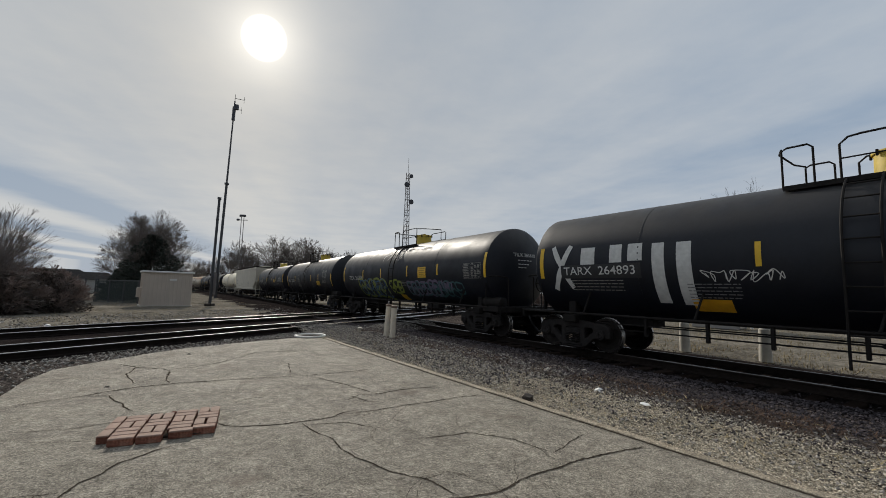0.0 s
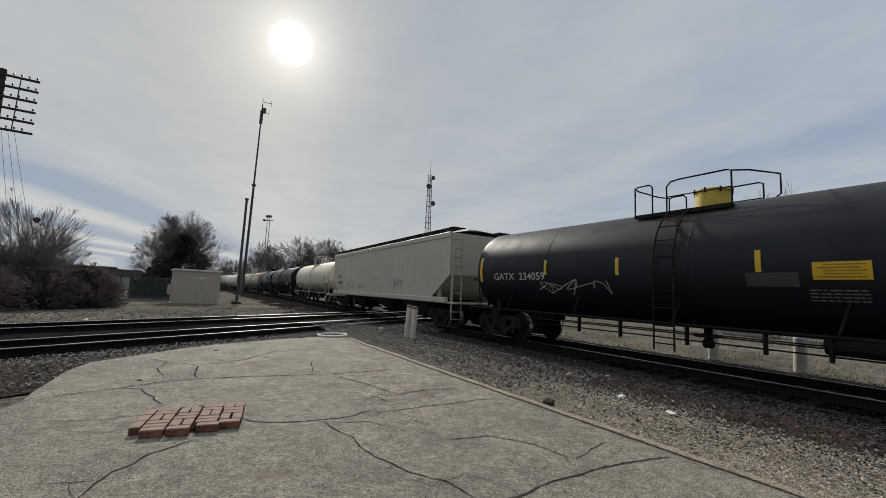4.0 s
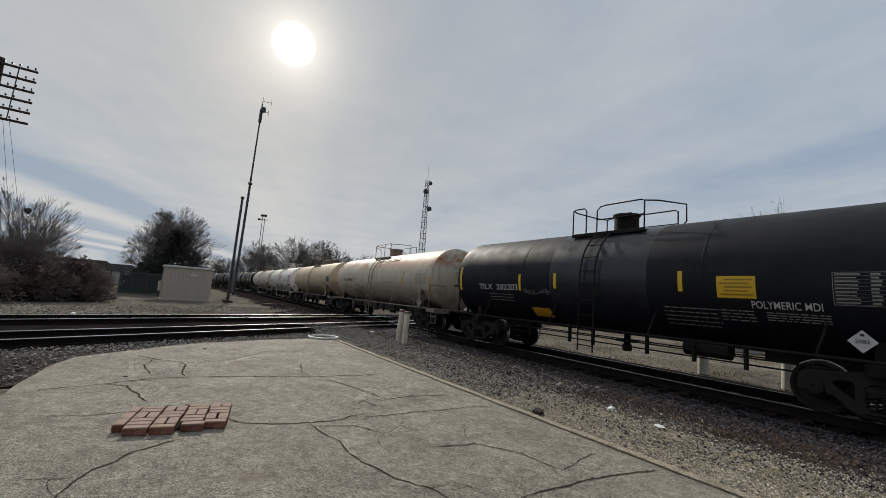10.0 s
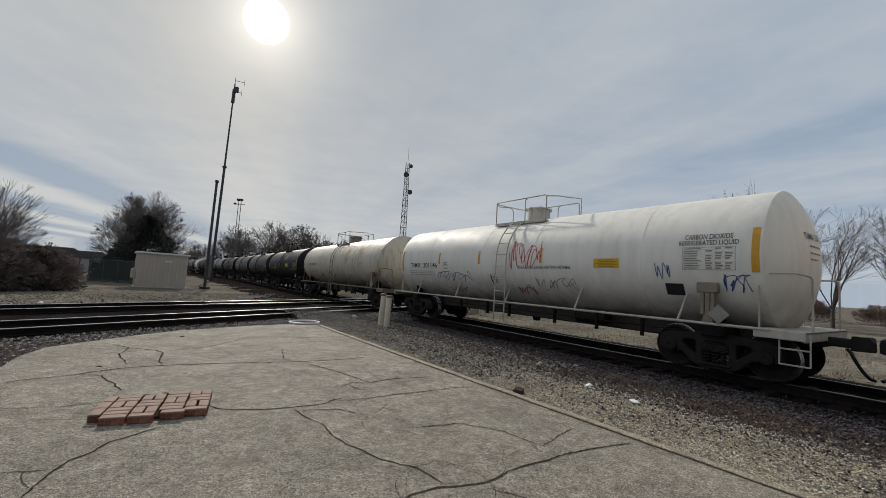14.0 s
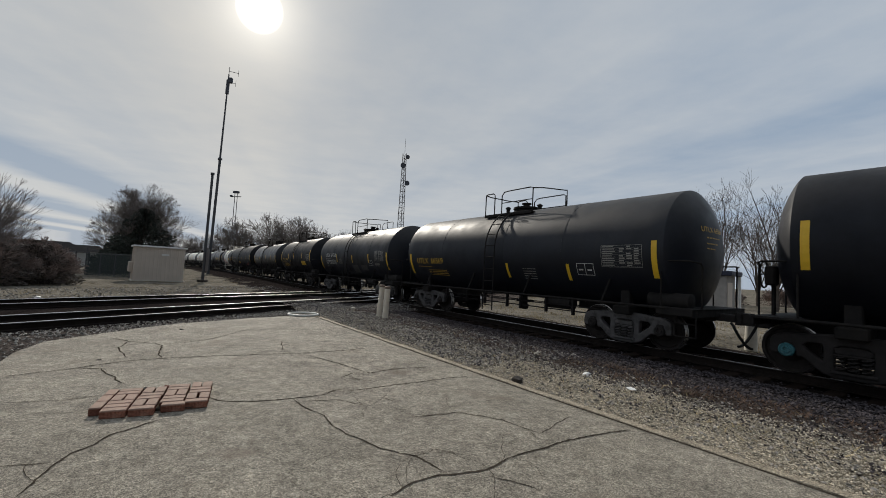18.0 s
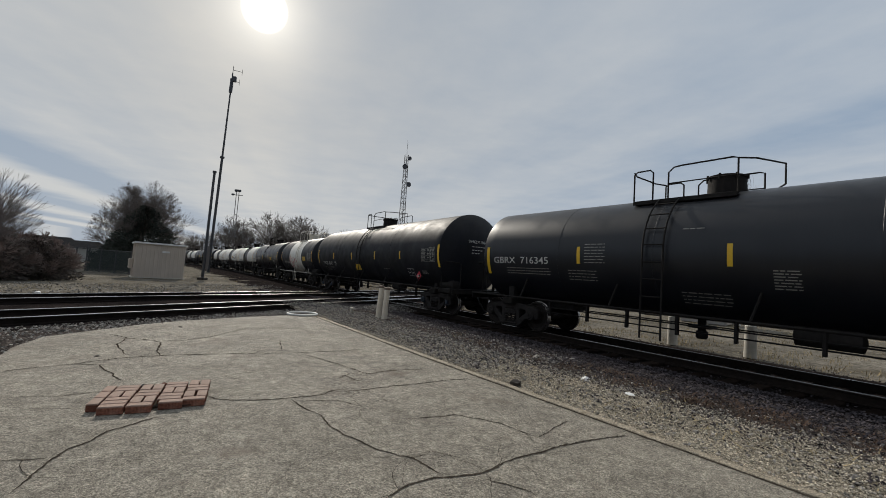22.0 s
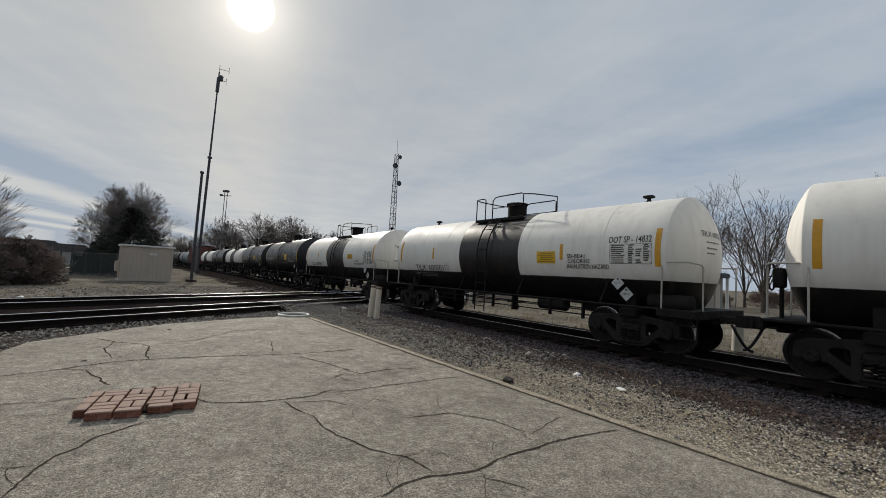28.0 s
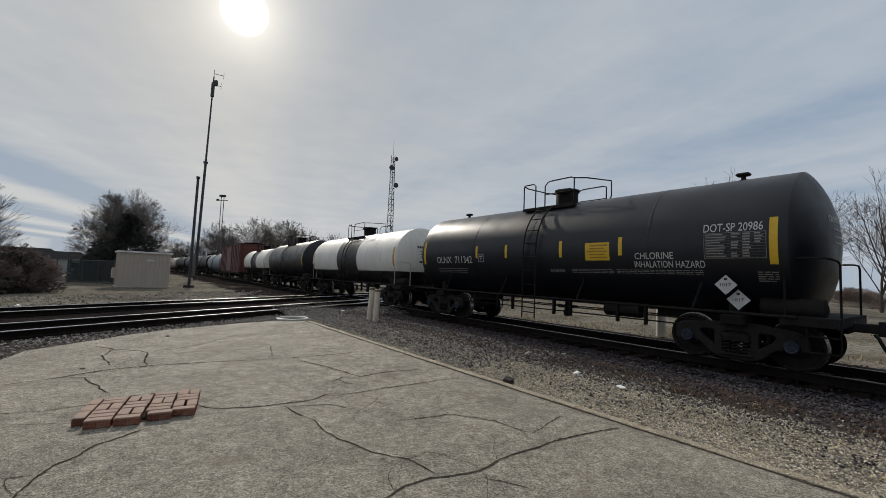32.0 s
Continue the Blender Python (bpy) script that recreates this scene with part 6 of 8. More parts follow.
def tank_car(number, off_r, off_l, paint, label, r=1.5, zc=2.4, scheme=None, dome="dome", dome_mat=None, metal=None, head=0.46, cap="cap_dark", casting="frame_dark", sill=False,
             seams=3, wide=1.35, end_ink="white", far=False, vents=False, ladder_x=-0.1):
    off, half = (off_r + off_l) / 2, (off_l - off_r) / 2
    metal = metal or frame_black
    car = thing("tank_car", label, "tank car", "cars of the train", at=track_pose(off))
    body_half = half + 0.20
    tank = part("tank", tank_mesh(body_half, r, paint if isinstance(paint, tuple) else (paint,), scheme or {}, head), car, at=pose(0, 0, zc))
    # weld seams
    for k in range(seams):
        x = -body_half + 2 * body_half * (k + 1) / (seams + 1) + 0.2 * ((number * 7 + k * 3) % 5 - 2)
        m = PAINT[paint if isinstance(paint, str) else paint[0]]
        for a, b in (scheme or {}).get("bands", ()):
            if a < x < b:
                m = PAINT[paint[1]]
        low = (scheme or {}).get("low")

        def make_seam():
            me = Geo().lathe([(-0.03, r - 0.01), (-0.016, r + 0.0045), (0.016, r + 0.0045), (0.03, r - 0.01)], 64, "x", cap=False).mesh("weld_seam", m, smooth=True)
            if low is not None:
                me.materials.append(PAINT[paint[1]])
                for f in me.polygons:
                    f.material_index = 1 if f.center.z < low else 0
            return me
        part("weld_seam", cached(("seam", r, m.name, low), make_seam), tank, at=pose(x, 0, 0))
    # end reflectors
    ends = REFLECT.get(number, (0, 0, 0, 0))
    for s in (-1, 1):
        def make():
            g = Geo()
            shell_patch(g, -0.065, 0.065, -0.44, 0.44, r, 0.007)
            return g.mesh("end_reflector", INK["yellow" if paint in ("black", "gloss", "dusty") or "jacket" in paint else "orange" if metal is frame_black or "white" in paint or number in (8, 10) else "ochre"])
        part("reflector", cached(("endref", r, str(paint), metal.name, number in (8, 10)), make), tank, "tall yellow end reflector", at=pose(s * half + ends[0 if s > 0 else 2], 0, 0) @ Matrix.Rotation(math.asin(max(-0.4, min(0.4, (ends[1 if s > 0 else 3] + 0.02) / r))), 4, "X").inverted())
    # stub sills, bolsters, saddles
    end_metal = frame_black if number == 18 else metal
    rail_metal = frame_pale if "white" in paint and number != 18 else end_metal
    tc = half - 0.75 + TRUCK_OUT.get(number, 0.0)
    end = half + 1.42
    for s in (-1, 1):
        def make_sill():
            g = Geo().box(-1.9, 1.55, -0.32, 0.32, 0.74, 1.02, 0.02)
            g.box(-0.22, 0.22, -1.25, 1.25, 0.76, 0.98, 0.03)
            g.prism([(-0.7, 1.0), (-0.55, 1.42), (0.35, 1.42), (0.6, 1.0)], -0.55, -0.50)
            g.prism([(-0.7, 1.0), (-0.55, 1.42), (0.35, 1.42), (0.6, 1.0)], 0.50, 0.55)
            g.box(-0.12, 0.12, -1.07, -0.85, 0.95, 1.42, 0.02).box(-0.12, 0.12, 0.85, 1.07, 0.95, 1.42, 0.02)
            return g.mesh("stub_sill", frame_black)
        part("stub_sill", cached("sill", make_sill), car, at=pose(s * tc, 0, 0, 0, 0, 0 if s > 0 else 180))
        add_truck(car, s * tc, off, cap, casting)
        part("coupler", TM["coupler"], car, at=pose(s * (end - 0.62), 0, 0.86, 0, 0, 0 if s > 0 else 180))
        part("air_hose", TM["hose"], car, at=pose(s * (end - 0.60), 0, 0.78, 0, 0, 0 if s > 0 else 180))

        def make_end():
            g = Geo().box(-0.56, 0.18, -1.42, 1.42, -0.02, 0.03, 0.01)
            g.box(0.12, 0.18, -1.42, 1.42, -0.16, 0.02, 0.01).box(-0.60, 0.18, -1.45, -1.38, -0.14, 0.03, 0.01)
            return g.mesh("end_platform", end_metal)
        pl = part("end_platform", cached(("endp", end_metal.name), make_end), car, at=pose(s * (end - 0.78), 0, 1.02, 0, 0, 0 if s > 0 else 180))

        for hand in (-1, 1):
            def make_grab(hand=hand):
                y = 1.38 * hand
                g = Geo().tube([(-0.52, y, 0.0), (-0.52, y, 1.0), (-0.46, y, 1.07), (0.02, y * 0.96, 1.07), (0.10, y * 0.90, 1.05), (0.14, y * 0.72, 1.03), (0.16, y * 0.69, 0.96), (0.16, y * 0.69, 0.0)], 0.019, 7)
                return g.mesh("grab_rail", rail_metal, smooth=True)
            part("grab_rail", cached(("grab", hand, rail_metal.name), make_grab), pl)
        if s < 0:
            # hand brake on its stand at the trailing end
            stand = part("brake_stand", cached(("stand", end_metal.name), lambda: Geo().box(-0.03, 0.03, -0.05, 0.05, 0.0, 1.02, 0.01).box(-0.06, 0.12, -0.16, 0.16, 0.62, 1.02, 0.03).mesh("brake_stand", end_metal)), pl, at=pose(0.02, 0.55, 0))

            def make_wheel():
                g = Geo().tube([(0.16, 0.27 * math.cos(a), 0.84 + 0.27 * math.sin(a)) for a in [k * math.pi / 14 for k in range(29)]], 0.018, 6, cap=False)
                for k in range(3):
                    g.tube([(0.12, 0, 0.84), (0.16, 0.27 * math.cos(k * 2.094), 0.84 + 0.27 * math.sin(k * 2.094))], 0.014, 5)
                return g.mesh("brake_wheel", end_metal, smooth=True)
            part("brake_wheel", cached(("bwheel", end_metal.name), make_wheel), stand)

        def make_step():
            g = Geo()
            for x in (-0.22, 0.22):
                g.tube([(x, -1.36, 0.0), (x, -1.38, -0.58)], 0.016, 6)
            for z in (-0.30, -0.58):
                g.tube([(-0.22, -1.38, z), (0.22, -1.38, z)], 0.016, 6)
            return g.mesh("stirrup", end_metal, smooth=True)
        part("stirrup", cached(("stir", end_metal.name), make_step), pl)
    # side pipe and struts
    pipe = Geo().tube([(-half - 0.3, -(r - 0.06), 1.03), (half + 0.3, -(r - 0.06), 1.03)], 0.030, 8)
    part("side_pipe", pipe.mesh("side_pipe", metal, smooth=True), car)
    ns = 2 if far else max(3, int(half * 2 / 2.6))
    for k in range(ns):
        x = -half + 2 * half * (k + 0.5) / ns
        def make_strut():
            return Geo().tube([(0, -(r - 0.06), 1.03), (0.14, -r * 0.86, zc - r * 0.52)], 0.026, 6).mesh("strut", end_metal, smooth=True)
        part("strut", cached(("strut", r, zc, end_metal.name), make_strut), car, at=pose(x, 0, 0))
    if sill:
        g = Geo().box(-half, half, -0.42, -0.36, 0.62, 1.06, 0.01).box(-half, half, 0.36, 0.42, 0.62, 1.06, 0.01)
        part("centre_sill", g.mesh("centre_sill", frame_brown), car)
    # brake rigging underneath
    g = Geo()
    for y, z in ((-1.0, 0.80), (-0.95, 0.66), (0.7, 0.72)):
        g.tube([(-half + 1.4, y, z), (half - 1.4, y, z)], 0.018, 6)
    part("brake_rod", g.mesh("brake_rod", frame_black, smooth=True), car)
    hang = cached("hanger", lambda: Geo().box(-0.03, 0.03, -1.03, -0.93, 0.55, 1.02, 0.005).mesh("hanger", frame_black))
    q = random.Random(number)
    for k in range(2 if far else 7):
        part("hanger", hang, car, at=pose(-half + 1.8 + (2 * half - 3.6) * (k + q.uniform(0.2, 0.8)) / 7, 0, 0))
    res = cached("reservoir", lambda: Geo().lathe([(-0.50, 0.06), (-0.46, 0.185), (0.46, 0.185), (0.50, 0.06)], 18, "x").mesh("air_reservoir", frame_black, smooth=True))
    part("air_reservoir", res, car, at=pose(half * 0.42, -0.8, 0.86))
    if metal is frame_black or number == 18:
        part("air_reservoir", res, car, at=pose(half + 0.15, -1.0, 1.18))
    else:
        # placard holder on a short post above the end truck
        def make_holder():
            g = Geo().box(-0.045, 0.045, -1.46, -1.38, 1.0, 1.68, 0.01)
            g.prism([(-0.13, 1.0), (0.13, 1.0), (0.06, 1.22), (-0.06, 1.22)], -1.45, -1.39)
            g.box(-0.20, 0.20, -1.48, -1.34, 1.66, 1.88, 0.02).box(-0.13, -0.06, -1.46, -1.40, 1.2, 1.68, 0.01).box(0.06, 0.13, -1.46, -1.40, 1.2, 1.68, 0.01)
            return g.mesh("placard_holder", frame_tan)
        for sx in (tc,):
            hold = part("placard_holder", cached("holder", make_holder), car, at=pose(sx, 0, 0))
            part("placard", cached("blank_placard", lambda: Geo().prism([(0.02, 1.24), (0.22, 1.04), (0.42, 1.24), (0.22, 1.44)], -1.50, -1.485).mesh("placard", INK["dirtgrey"])), hold)
    outl = cached("outlet", lambda: Geo().lathe([(0.45, 0.10), (0.50, 0.13), (0.62, 0.13), (0.65, 0.09), (0.95, 0.09)], 14, "z").box(-0.25, 0.25, -0.2, 0.2, 0.70, 0.78, 0.02).mesh("bottom_outlet", frame_black, smooth=True))
    part("bottom_outlet", outl, car, at=pose(0.1, 0, 0))
    add_dome(car, tank, r, zc, dome, metal, dome_mat or metal, wide, cage=metal is frame_tan or number in (10, 18), dome_x=DOME_X.get(number, 0.0))
    if vents:
        v = cached("vent", lambda: Geo().lathe([(0, 0.09), (0.05, 0.09), (0.06, 0.05), (0.16, 0.05), (0.17, 0.0)], 12, "z").box(-0.13, 0.13, -0.10, 0.10, 0.14, 0.21, 0.02).mesh("vent", frame_black, smooth=True))
        part("vent", v, car, at=pose(half * 0.84, 0, zc + r - 0.02))
        part("vent", v, car, at=pose(-half * 0.84, 0, zc + r - 0.02))
    add_ladder(car, r, zc, metal, wide=0.235, x={5: 0.45, 16: -0.35}.get(number, ladder_x))
    # small print on the leading head
    g = Geo()
    def head_bar(y0, y1, z0, z1):
        vs = []
        for y, z in ((y0, z0), (y1, z0), (y1, z1), (y0, z1)):
            e = min(1.0, math.sqrt(y * y + z * z) / r)
            vs.append((body_half + head_bulge(e, head) + 0.012, y, z))
        g.add(vs, [(0, 1, 2, 3)])
    title = next((m[6] for m in MARKS.get(number, ()) if m[0] == "T"), "")
    if title:
        vs, fs, xa, xb, ya, yb = letter_shape(title)
        out = []
        for px, py in vs:
            y, z = ((px - xa) / (xb - xa) - 0.5) * 1.05, 0.49 + ((py - ya) / (yb - ya) - 0.5) * 0.13
            out.append((body_half + head_bulge(math.hypot(y, z) / r, head) + 0.012, y, z))
        g.add(out, fs)
    else:
        for k in range(9):
            head_bar(-0.50 + 0.10 * k, -0.43 + 0.10 * k, 0.44, 0.54) if k != 4 else None
    for row, n in ((0.28, 5), (0.14, 4), (0.02, 3)):
        for k in range(n):
            head_bar(-0.36 + 0.14 * k, -0.26 + 0.14 * k, row, row + 0.028)
    part("head_stencil", g.mesh("head_stencil", INK[end_ink]), tank)["kind"] = "stuff"
    add_marks(car, tank, number, r, zc)
    CARS.append((car, off))
    return car


CARS = []


def hopper_car(number, off_r, off_l, paint, label, height=4.06, wall=True, marks=True):
    """A covered hopper with sloped end bays, roof walk, side posts at the ends and three pockets."""
    off, half = (off_r + off_l) / 2, (off_l - off_r) / 2
    car = thing("hopper_car", label, "hopper car", "cars of the train", at=track_pose(off))
    m = PAINT[paint]
    y = 1.58
    # side sheets, bowed a little, with the slant of the end bays cut away below
    for s in (-1, 1):
        out = [(-half, height), (half, height), (half, 2.28), (half - 1.55, 1.30), (-half + 1.55, 1.30), (-half, 2.28)]
        part("side_sheet", Geo().prism(out, s * y, s * (y - 0.05)).mesh("side_sheet", m), car)
        part("side_sill", Geo().box(-half + 0.25, half - 0.25, min(s * 1.44, s * 1.62), max(s * 1.44, s * 1.62), 1.08, 1.32, 0.03).mesh("side_sill", m), car)
        part("top_chord", Geo().box(-half, half, min(s * 1.50, s * 1.62), max(s * 1.50, s * 1.62), height - 0.20, height + 0.04, 0.03).mesh("top_chord", m), car)
        part("ladder_post", Geo().box(half - 0.03, half + 0.04, s * 1.45 - 0.04, s * 1.45 + 0.04, 0.7, height, 0.01).mesh("ladder_post", m), car)
        # end sheets
        g = Geo()
        g.prism([(s * half, height), (s * (half - 0.05), height), (s * (half - 0.05), 2.30), (s * half, 2.28)], -1.55, 1.55)
        g.prism([(s * half, 2.32), (s * (half - 2.2), 1.18), (s * (half - 2.3), 1.22), (s * (half - 0.06), 2.36)], -1.50, 1.50)
        part("end_slope", g.mesh("end_slope", m), car)
        lrail = cached(("hlr", height, paint), lambda: Geo().tube([(0, 0, 0.62), (0, 0, height - 0.1)], 0.022, 6).mesh("ladder_rail", m, smooth=True))
        lrung = cached(("hlg", paint), lambda: Geo().tube([(0, -0.23, 0), (0, 0.23, 0)], 0.014, 5).mesh("rung", m, smooth=True))
        for yy in (-1.23, 1.23):
            lad = part("end_ladder", lrail, car, at=pose(s * (half + 0.02), yy - 0.23, 0))
            part("ladder_rail", lrail, lad, at=pose(0, 0.46, 0))
            for k in range(9):
                part("rung", lrung, lad, at=pose(0, 0.23, 0.75 + 0.38 * k))
        g = Geo().box(min(s * (half - 1.3), s * (half + 0.35)), max(s * (half - 1.3), s * (half + 0.35)), -1.5, 1.5, 1.06, 1.12, 0.01)
        g.box(min(s * (half - 1.25), s * (half - 1.05)), max(s * (half - 1.25), s * (half - 1.05)), -1.45, -1.3, 1.1, 2.0, 0.02)
        part("end_platform", g.mesh("end_platform", m), car)
        g = Geo()
        for yy in (-1.45, -0.95):
            g.tube([(s * (half - 0.0), yy, 1.08), (s * (half - 0.0), yy, 0.42)], 0.018, 6)
        g.tube([(s * half, -1.45, 0.42), (s * half, -0.95, 0.42)], 0.018, 6)
        g.tube([(s * half, -1.45, 0.72), (s * half, -0.95, 0.72)], 0.018, 6)
        part("stirrup", g.mesh("stirrup", m, smooth=True), car)
        add_truck(car, s * (half - 1.55), off)
        part("centre_sill", Geo().box(min(s * (half - 3.2), s * (half + 0.35)), max(s * (half - 3.2), s * (half + 0.35)), -0.32, 0.32, 0.74, 1.04, 0.02).mesh("centre_sill", frame_black), car)
        part("coupler", TM["coupler"], car, at=pose(s * (half + 0.33), 0, 0.86, 0, 0, 0 if s > 0 else 180))
        part("air_hose", TM["hose"], car, at=pose(s * (half + 0.33), 0, 0.78, 0, 0, 0 if s > 0 else 180))
    # roof, walks and hatches
    g = Geo()
    out = []
    for k in range(9):
        a = -1 + 2 * k / 8
        out.append((a * 1.55, height - 0.02 + 0.22 * (1 - a * a)))
    vs = [(x, yy, z) for x in (-half, half) for yy, z in out]
    g.add(vs, [(k, k + 1, k + 10, k + 9) for k in range(8)])
    part("roof", g.mesh("roof", m, smooth=True), car)
    g = Geo()
    for s in (-1, 1):
        for yy in (0.92, 1.04, 1.16, 1.28, 1.40, 1.50):
            g.box(-half - 0.1, half + 0.1, s * yy - 0.012, s * yy + 0.012, height + 0.21, height + 0.25)
        for k in range(91):
            x = -half + 2 * half * k / 90
            g.box(x - 0.012, x + 0.012, min(s * 0.92, s * 1.50), max(s * 0.92, s * 1.50), height + 0.215, height + 0.245)
    part("roof_walk", g.mesh("roof_walk", frame_black), car, "dark metal grating walk")
    br = cached("walk_bracket", lambda: Geo().box(-0.09, 0.09, -1.52, -1.30, 4.0, 4.26, 0.02).mesh("walk_bracket", frame_brown))
    for k in range(11):
        part("walk_bracket", br, car, at=pose(-half + 0.4 + (2 * half - 0.8) * k / 10, 0, height - 4.06))
    for k in range(8):
        h = cached(("hatch", paint), lambda: Geo().box(-0.7, 0.7, -0.35, 0.35, 0.0, 0.12, 0.03).mesh("hatch", m))
        part("hatch", h, car, at=pose(-half + 1.2 + (2 * half - 2.4) * k / 7, 0, height + 0.20))
    # pockets
    for k in range(3):
        x = (k - 1) * half * 0.52
        g = Geo()
        a = half * 0.245
        top = [(x - a, -1.35, 1.20), (x + a, -1.35, 1.20), (x + a, 1.35, 1.20), (x - a, 1.35, 1.20)]
        low = [(x - 0.35, -0.45, 0.42), (x + 0.35, -0.45, 0.42), (x + 0.35, 0.45, 0.42), (x - 0.35, 0.45, 0.42)]
        g.add(top + low, [(0, 1, 5, 4), (1, 2, 6, 5), (2, 3, 7, 6), (3, 0, 4, 7), (4, 5, 6, 7)])
        pk = part("hopper_pocket", g.mesh("hopper_pocket", frame_brown), car)
        part("outlet_gate", Geo().box(x - 0.5, x + 0.5, -0.7, 0.7, 0.30, 0.42, 0.02).mesh("outlet_gate", frame_black), pk)
    if marks:
        add_marks(car, car, number, 1.5, 2.4, flat=-y - 0.004)
    CARS.append((car, off))
    return car


def box_car(off_r, off_l, paint, label):
    """A tall ribbed box car seen end on, far down the line."""
    off, half = (off_r + off_l) / 2, (off_l - off_r) / 2
    car = thing("box_car", label, "box car", "cars of the train", at=track_pose(off))
    m = PAINT[paint]
    body = part("body", Geo().box(-half, half, -1.55, 1.55, 1.05, 4.75, 0.04).mesh("body", m), car)
    rib = cached("rib", lambda: Geo().box(-0.06, 0.06, -1.61, -1.55, 1.1, 4.7, 0.01).mesh("rib", m))
    for k in range(14):
        part("rib", rib, body, at=pose(-half + 0.3 + (2 * half - 0.6) * k / 13, 0, 0))
    part("door", Geo().box(-1.6, 1.6, -1.63, -1.56, 1.15, 4.5, 0.02).mesh("door", m), body)
    g = Geo()
    out = [(-1.6 + 3.2 * k / 8, 4.74 + 0.22 * (1 - (k / 4 - 1) ** 2)) for k in range(9)]
    g.add([(x, yy, z) for x in (-half - 0.05, half + 0.05) for yy, z in out], [(k, k + 1, k + 10, k + 9) for k in range(8)])
    part("roof", g.mesh("roof", m), body)
    part("side_sill", Geo().box(-half, half, -1.5, 1.5, 0.85, 1.05, 0.02).mesh("side_sill", frame_black), car)
    for s in (-1, 1):
        add_truck(car, s * (half - 1.7), off)
        part("coupler", TM["coupler"], car, at=pose(s * (half + 0.35), 0, 0.86, 0, 0, 0 if s > 0 else 180))
    CARS.append((car, off))
    return car


def build_train():
    Y = yellow_dome
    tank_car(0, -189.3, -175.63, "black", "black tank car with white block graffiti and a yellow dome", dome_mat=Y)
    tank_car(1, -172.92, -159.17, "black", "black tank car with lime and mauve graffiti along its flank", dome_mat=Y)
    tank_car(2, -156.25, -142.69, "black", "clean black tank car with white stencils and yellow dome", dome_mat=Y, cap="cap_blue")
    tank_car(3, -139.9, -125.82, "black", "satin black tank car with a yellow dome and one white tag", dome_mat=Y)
    hopper_car(4, -123.8, -105.93, "hopper", "pale grey covered hopper car with dark scrawled tags")
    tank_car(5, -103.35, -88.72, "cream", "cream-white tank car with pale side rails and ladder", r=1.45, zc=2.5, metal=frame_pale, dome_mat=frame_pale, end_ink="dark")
    tank_car(6, -85.5, -71.0, "dusty", "large black tank car with gold lettering", r=1.6, end_ink="gold", dome="valves")
    tank_car(7, -68.2, -56.0, ("dusty", "jacket"), "black tank car with a worn grey waist, lettered for polymeric liquid",
             scheme={"cuts": (-1.55, 1.5), "bands": ((-1.55, 1.5),)}, dome="house")
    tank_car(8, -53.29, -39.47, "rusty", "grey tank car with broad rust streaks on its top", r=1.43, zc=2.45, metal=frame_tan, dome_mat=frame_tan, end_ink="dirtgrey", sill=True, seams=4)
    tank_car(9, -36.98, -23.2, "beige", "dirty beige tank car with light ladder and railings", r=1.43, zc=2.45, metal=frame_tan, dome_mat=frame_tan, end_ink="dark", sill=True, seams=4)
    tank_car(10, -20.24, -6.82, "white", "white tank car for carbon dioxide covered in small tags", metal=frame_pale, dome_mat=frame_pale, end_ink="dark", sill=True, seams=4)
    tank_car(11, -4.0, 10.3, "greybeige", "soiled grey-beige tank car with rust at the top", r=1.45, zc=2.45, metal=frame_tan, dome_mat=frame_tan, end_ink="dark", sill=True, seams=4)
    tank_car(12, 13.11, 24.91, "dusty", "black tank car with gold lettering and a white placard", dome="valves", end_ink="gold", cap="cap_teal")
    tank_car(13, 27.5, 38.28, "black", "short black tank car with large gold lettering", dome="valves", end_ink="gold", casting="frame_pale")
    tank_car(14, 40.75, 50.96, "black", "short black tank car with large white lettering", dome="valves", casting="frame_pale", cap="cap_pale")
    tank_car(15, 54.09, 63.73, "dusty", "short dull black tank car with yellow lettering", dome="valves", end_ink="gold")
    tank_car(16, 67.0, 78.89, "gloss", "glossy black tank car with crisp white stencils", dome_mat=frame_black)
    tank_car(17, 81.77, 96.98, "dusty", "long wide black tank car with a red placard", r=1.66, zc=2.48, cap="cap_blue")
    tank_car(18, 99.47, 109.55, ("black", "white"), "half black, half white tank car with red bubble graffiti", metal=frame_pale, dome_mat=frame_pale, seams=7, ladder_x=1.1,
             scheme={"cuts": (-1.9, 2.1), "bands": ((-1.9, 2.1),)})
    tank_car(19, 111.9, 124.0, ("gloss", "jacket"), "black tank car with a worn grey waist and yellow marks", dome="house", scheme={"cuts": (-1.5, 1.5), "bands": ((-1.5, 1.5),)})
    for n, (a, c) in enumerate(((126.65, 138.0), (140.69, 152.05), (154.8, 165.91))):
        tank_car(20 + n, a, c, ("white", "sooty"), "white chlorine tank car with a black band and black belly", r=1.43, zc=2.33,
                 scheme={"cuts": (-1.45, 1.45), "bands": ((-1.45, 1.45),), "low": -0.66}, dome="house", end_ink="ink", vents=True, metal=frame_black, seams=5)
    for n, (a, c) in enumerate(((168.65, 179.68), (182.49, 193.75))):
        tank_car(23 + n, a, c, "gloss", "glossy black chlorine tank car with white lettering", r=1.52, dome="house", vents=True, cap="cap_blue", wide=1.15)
    tank_car(25, 196.5, 207.8, ("white", "sooty"), "white tank car with a dark band and dark belly", r=1.43, zc=2.33, scheme={"cuts": (-1.45, 1.45), "bands": ((-1.45, 1.45),), "low": -0.66},
             dome="house", end_ink="ink", seams=0)
    tank_car(26, 210.6, 221.6, "gloss", "glossy black tank car far down the train", dome="house", far=True)
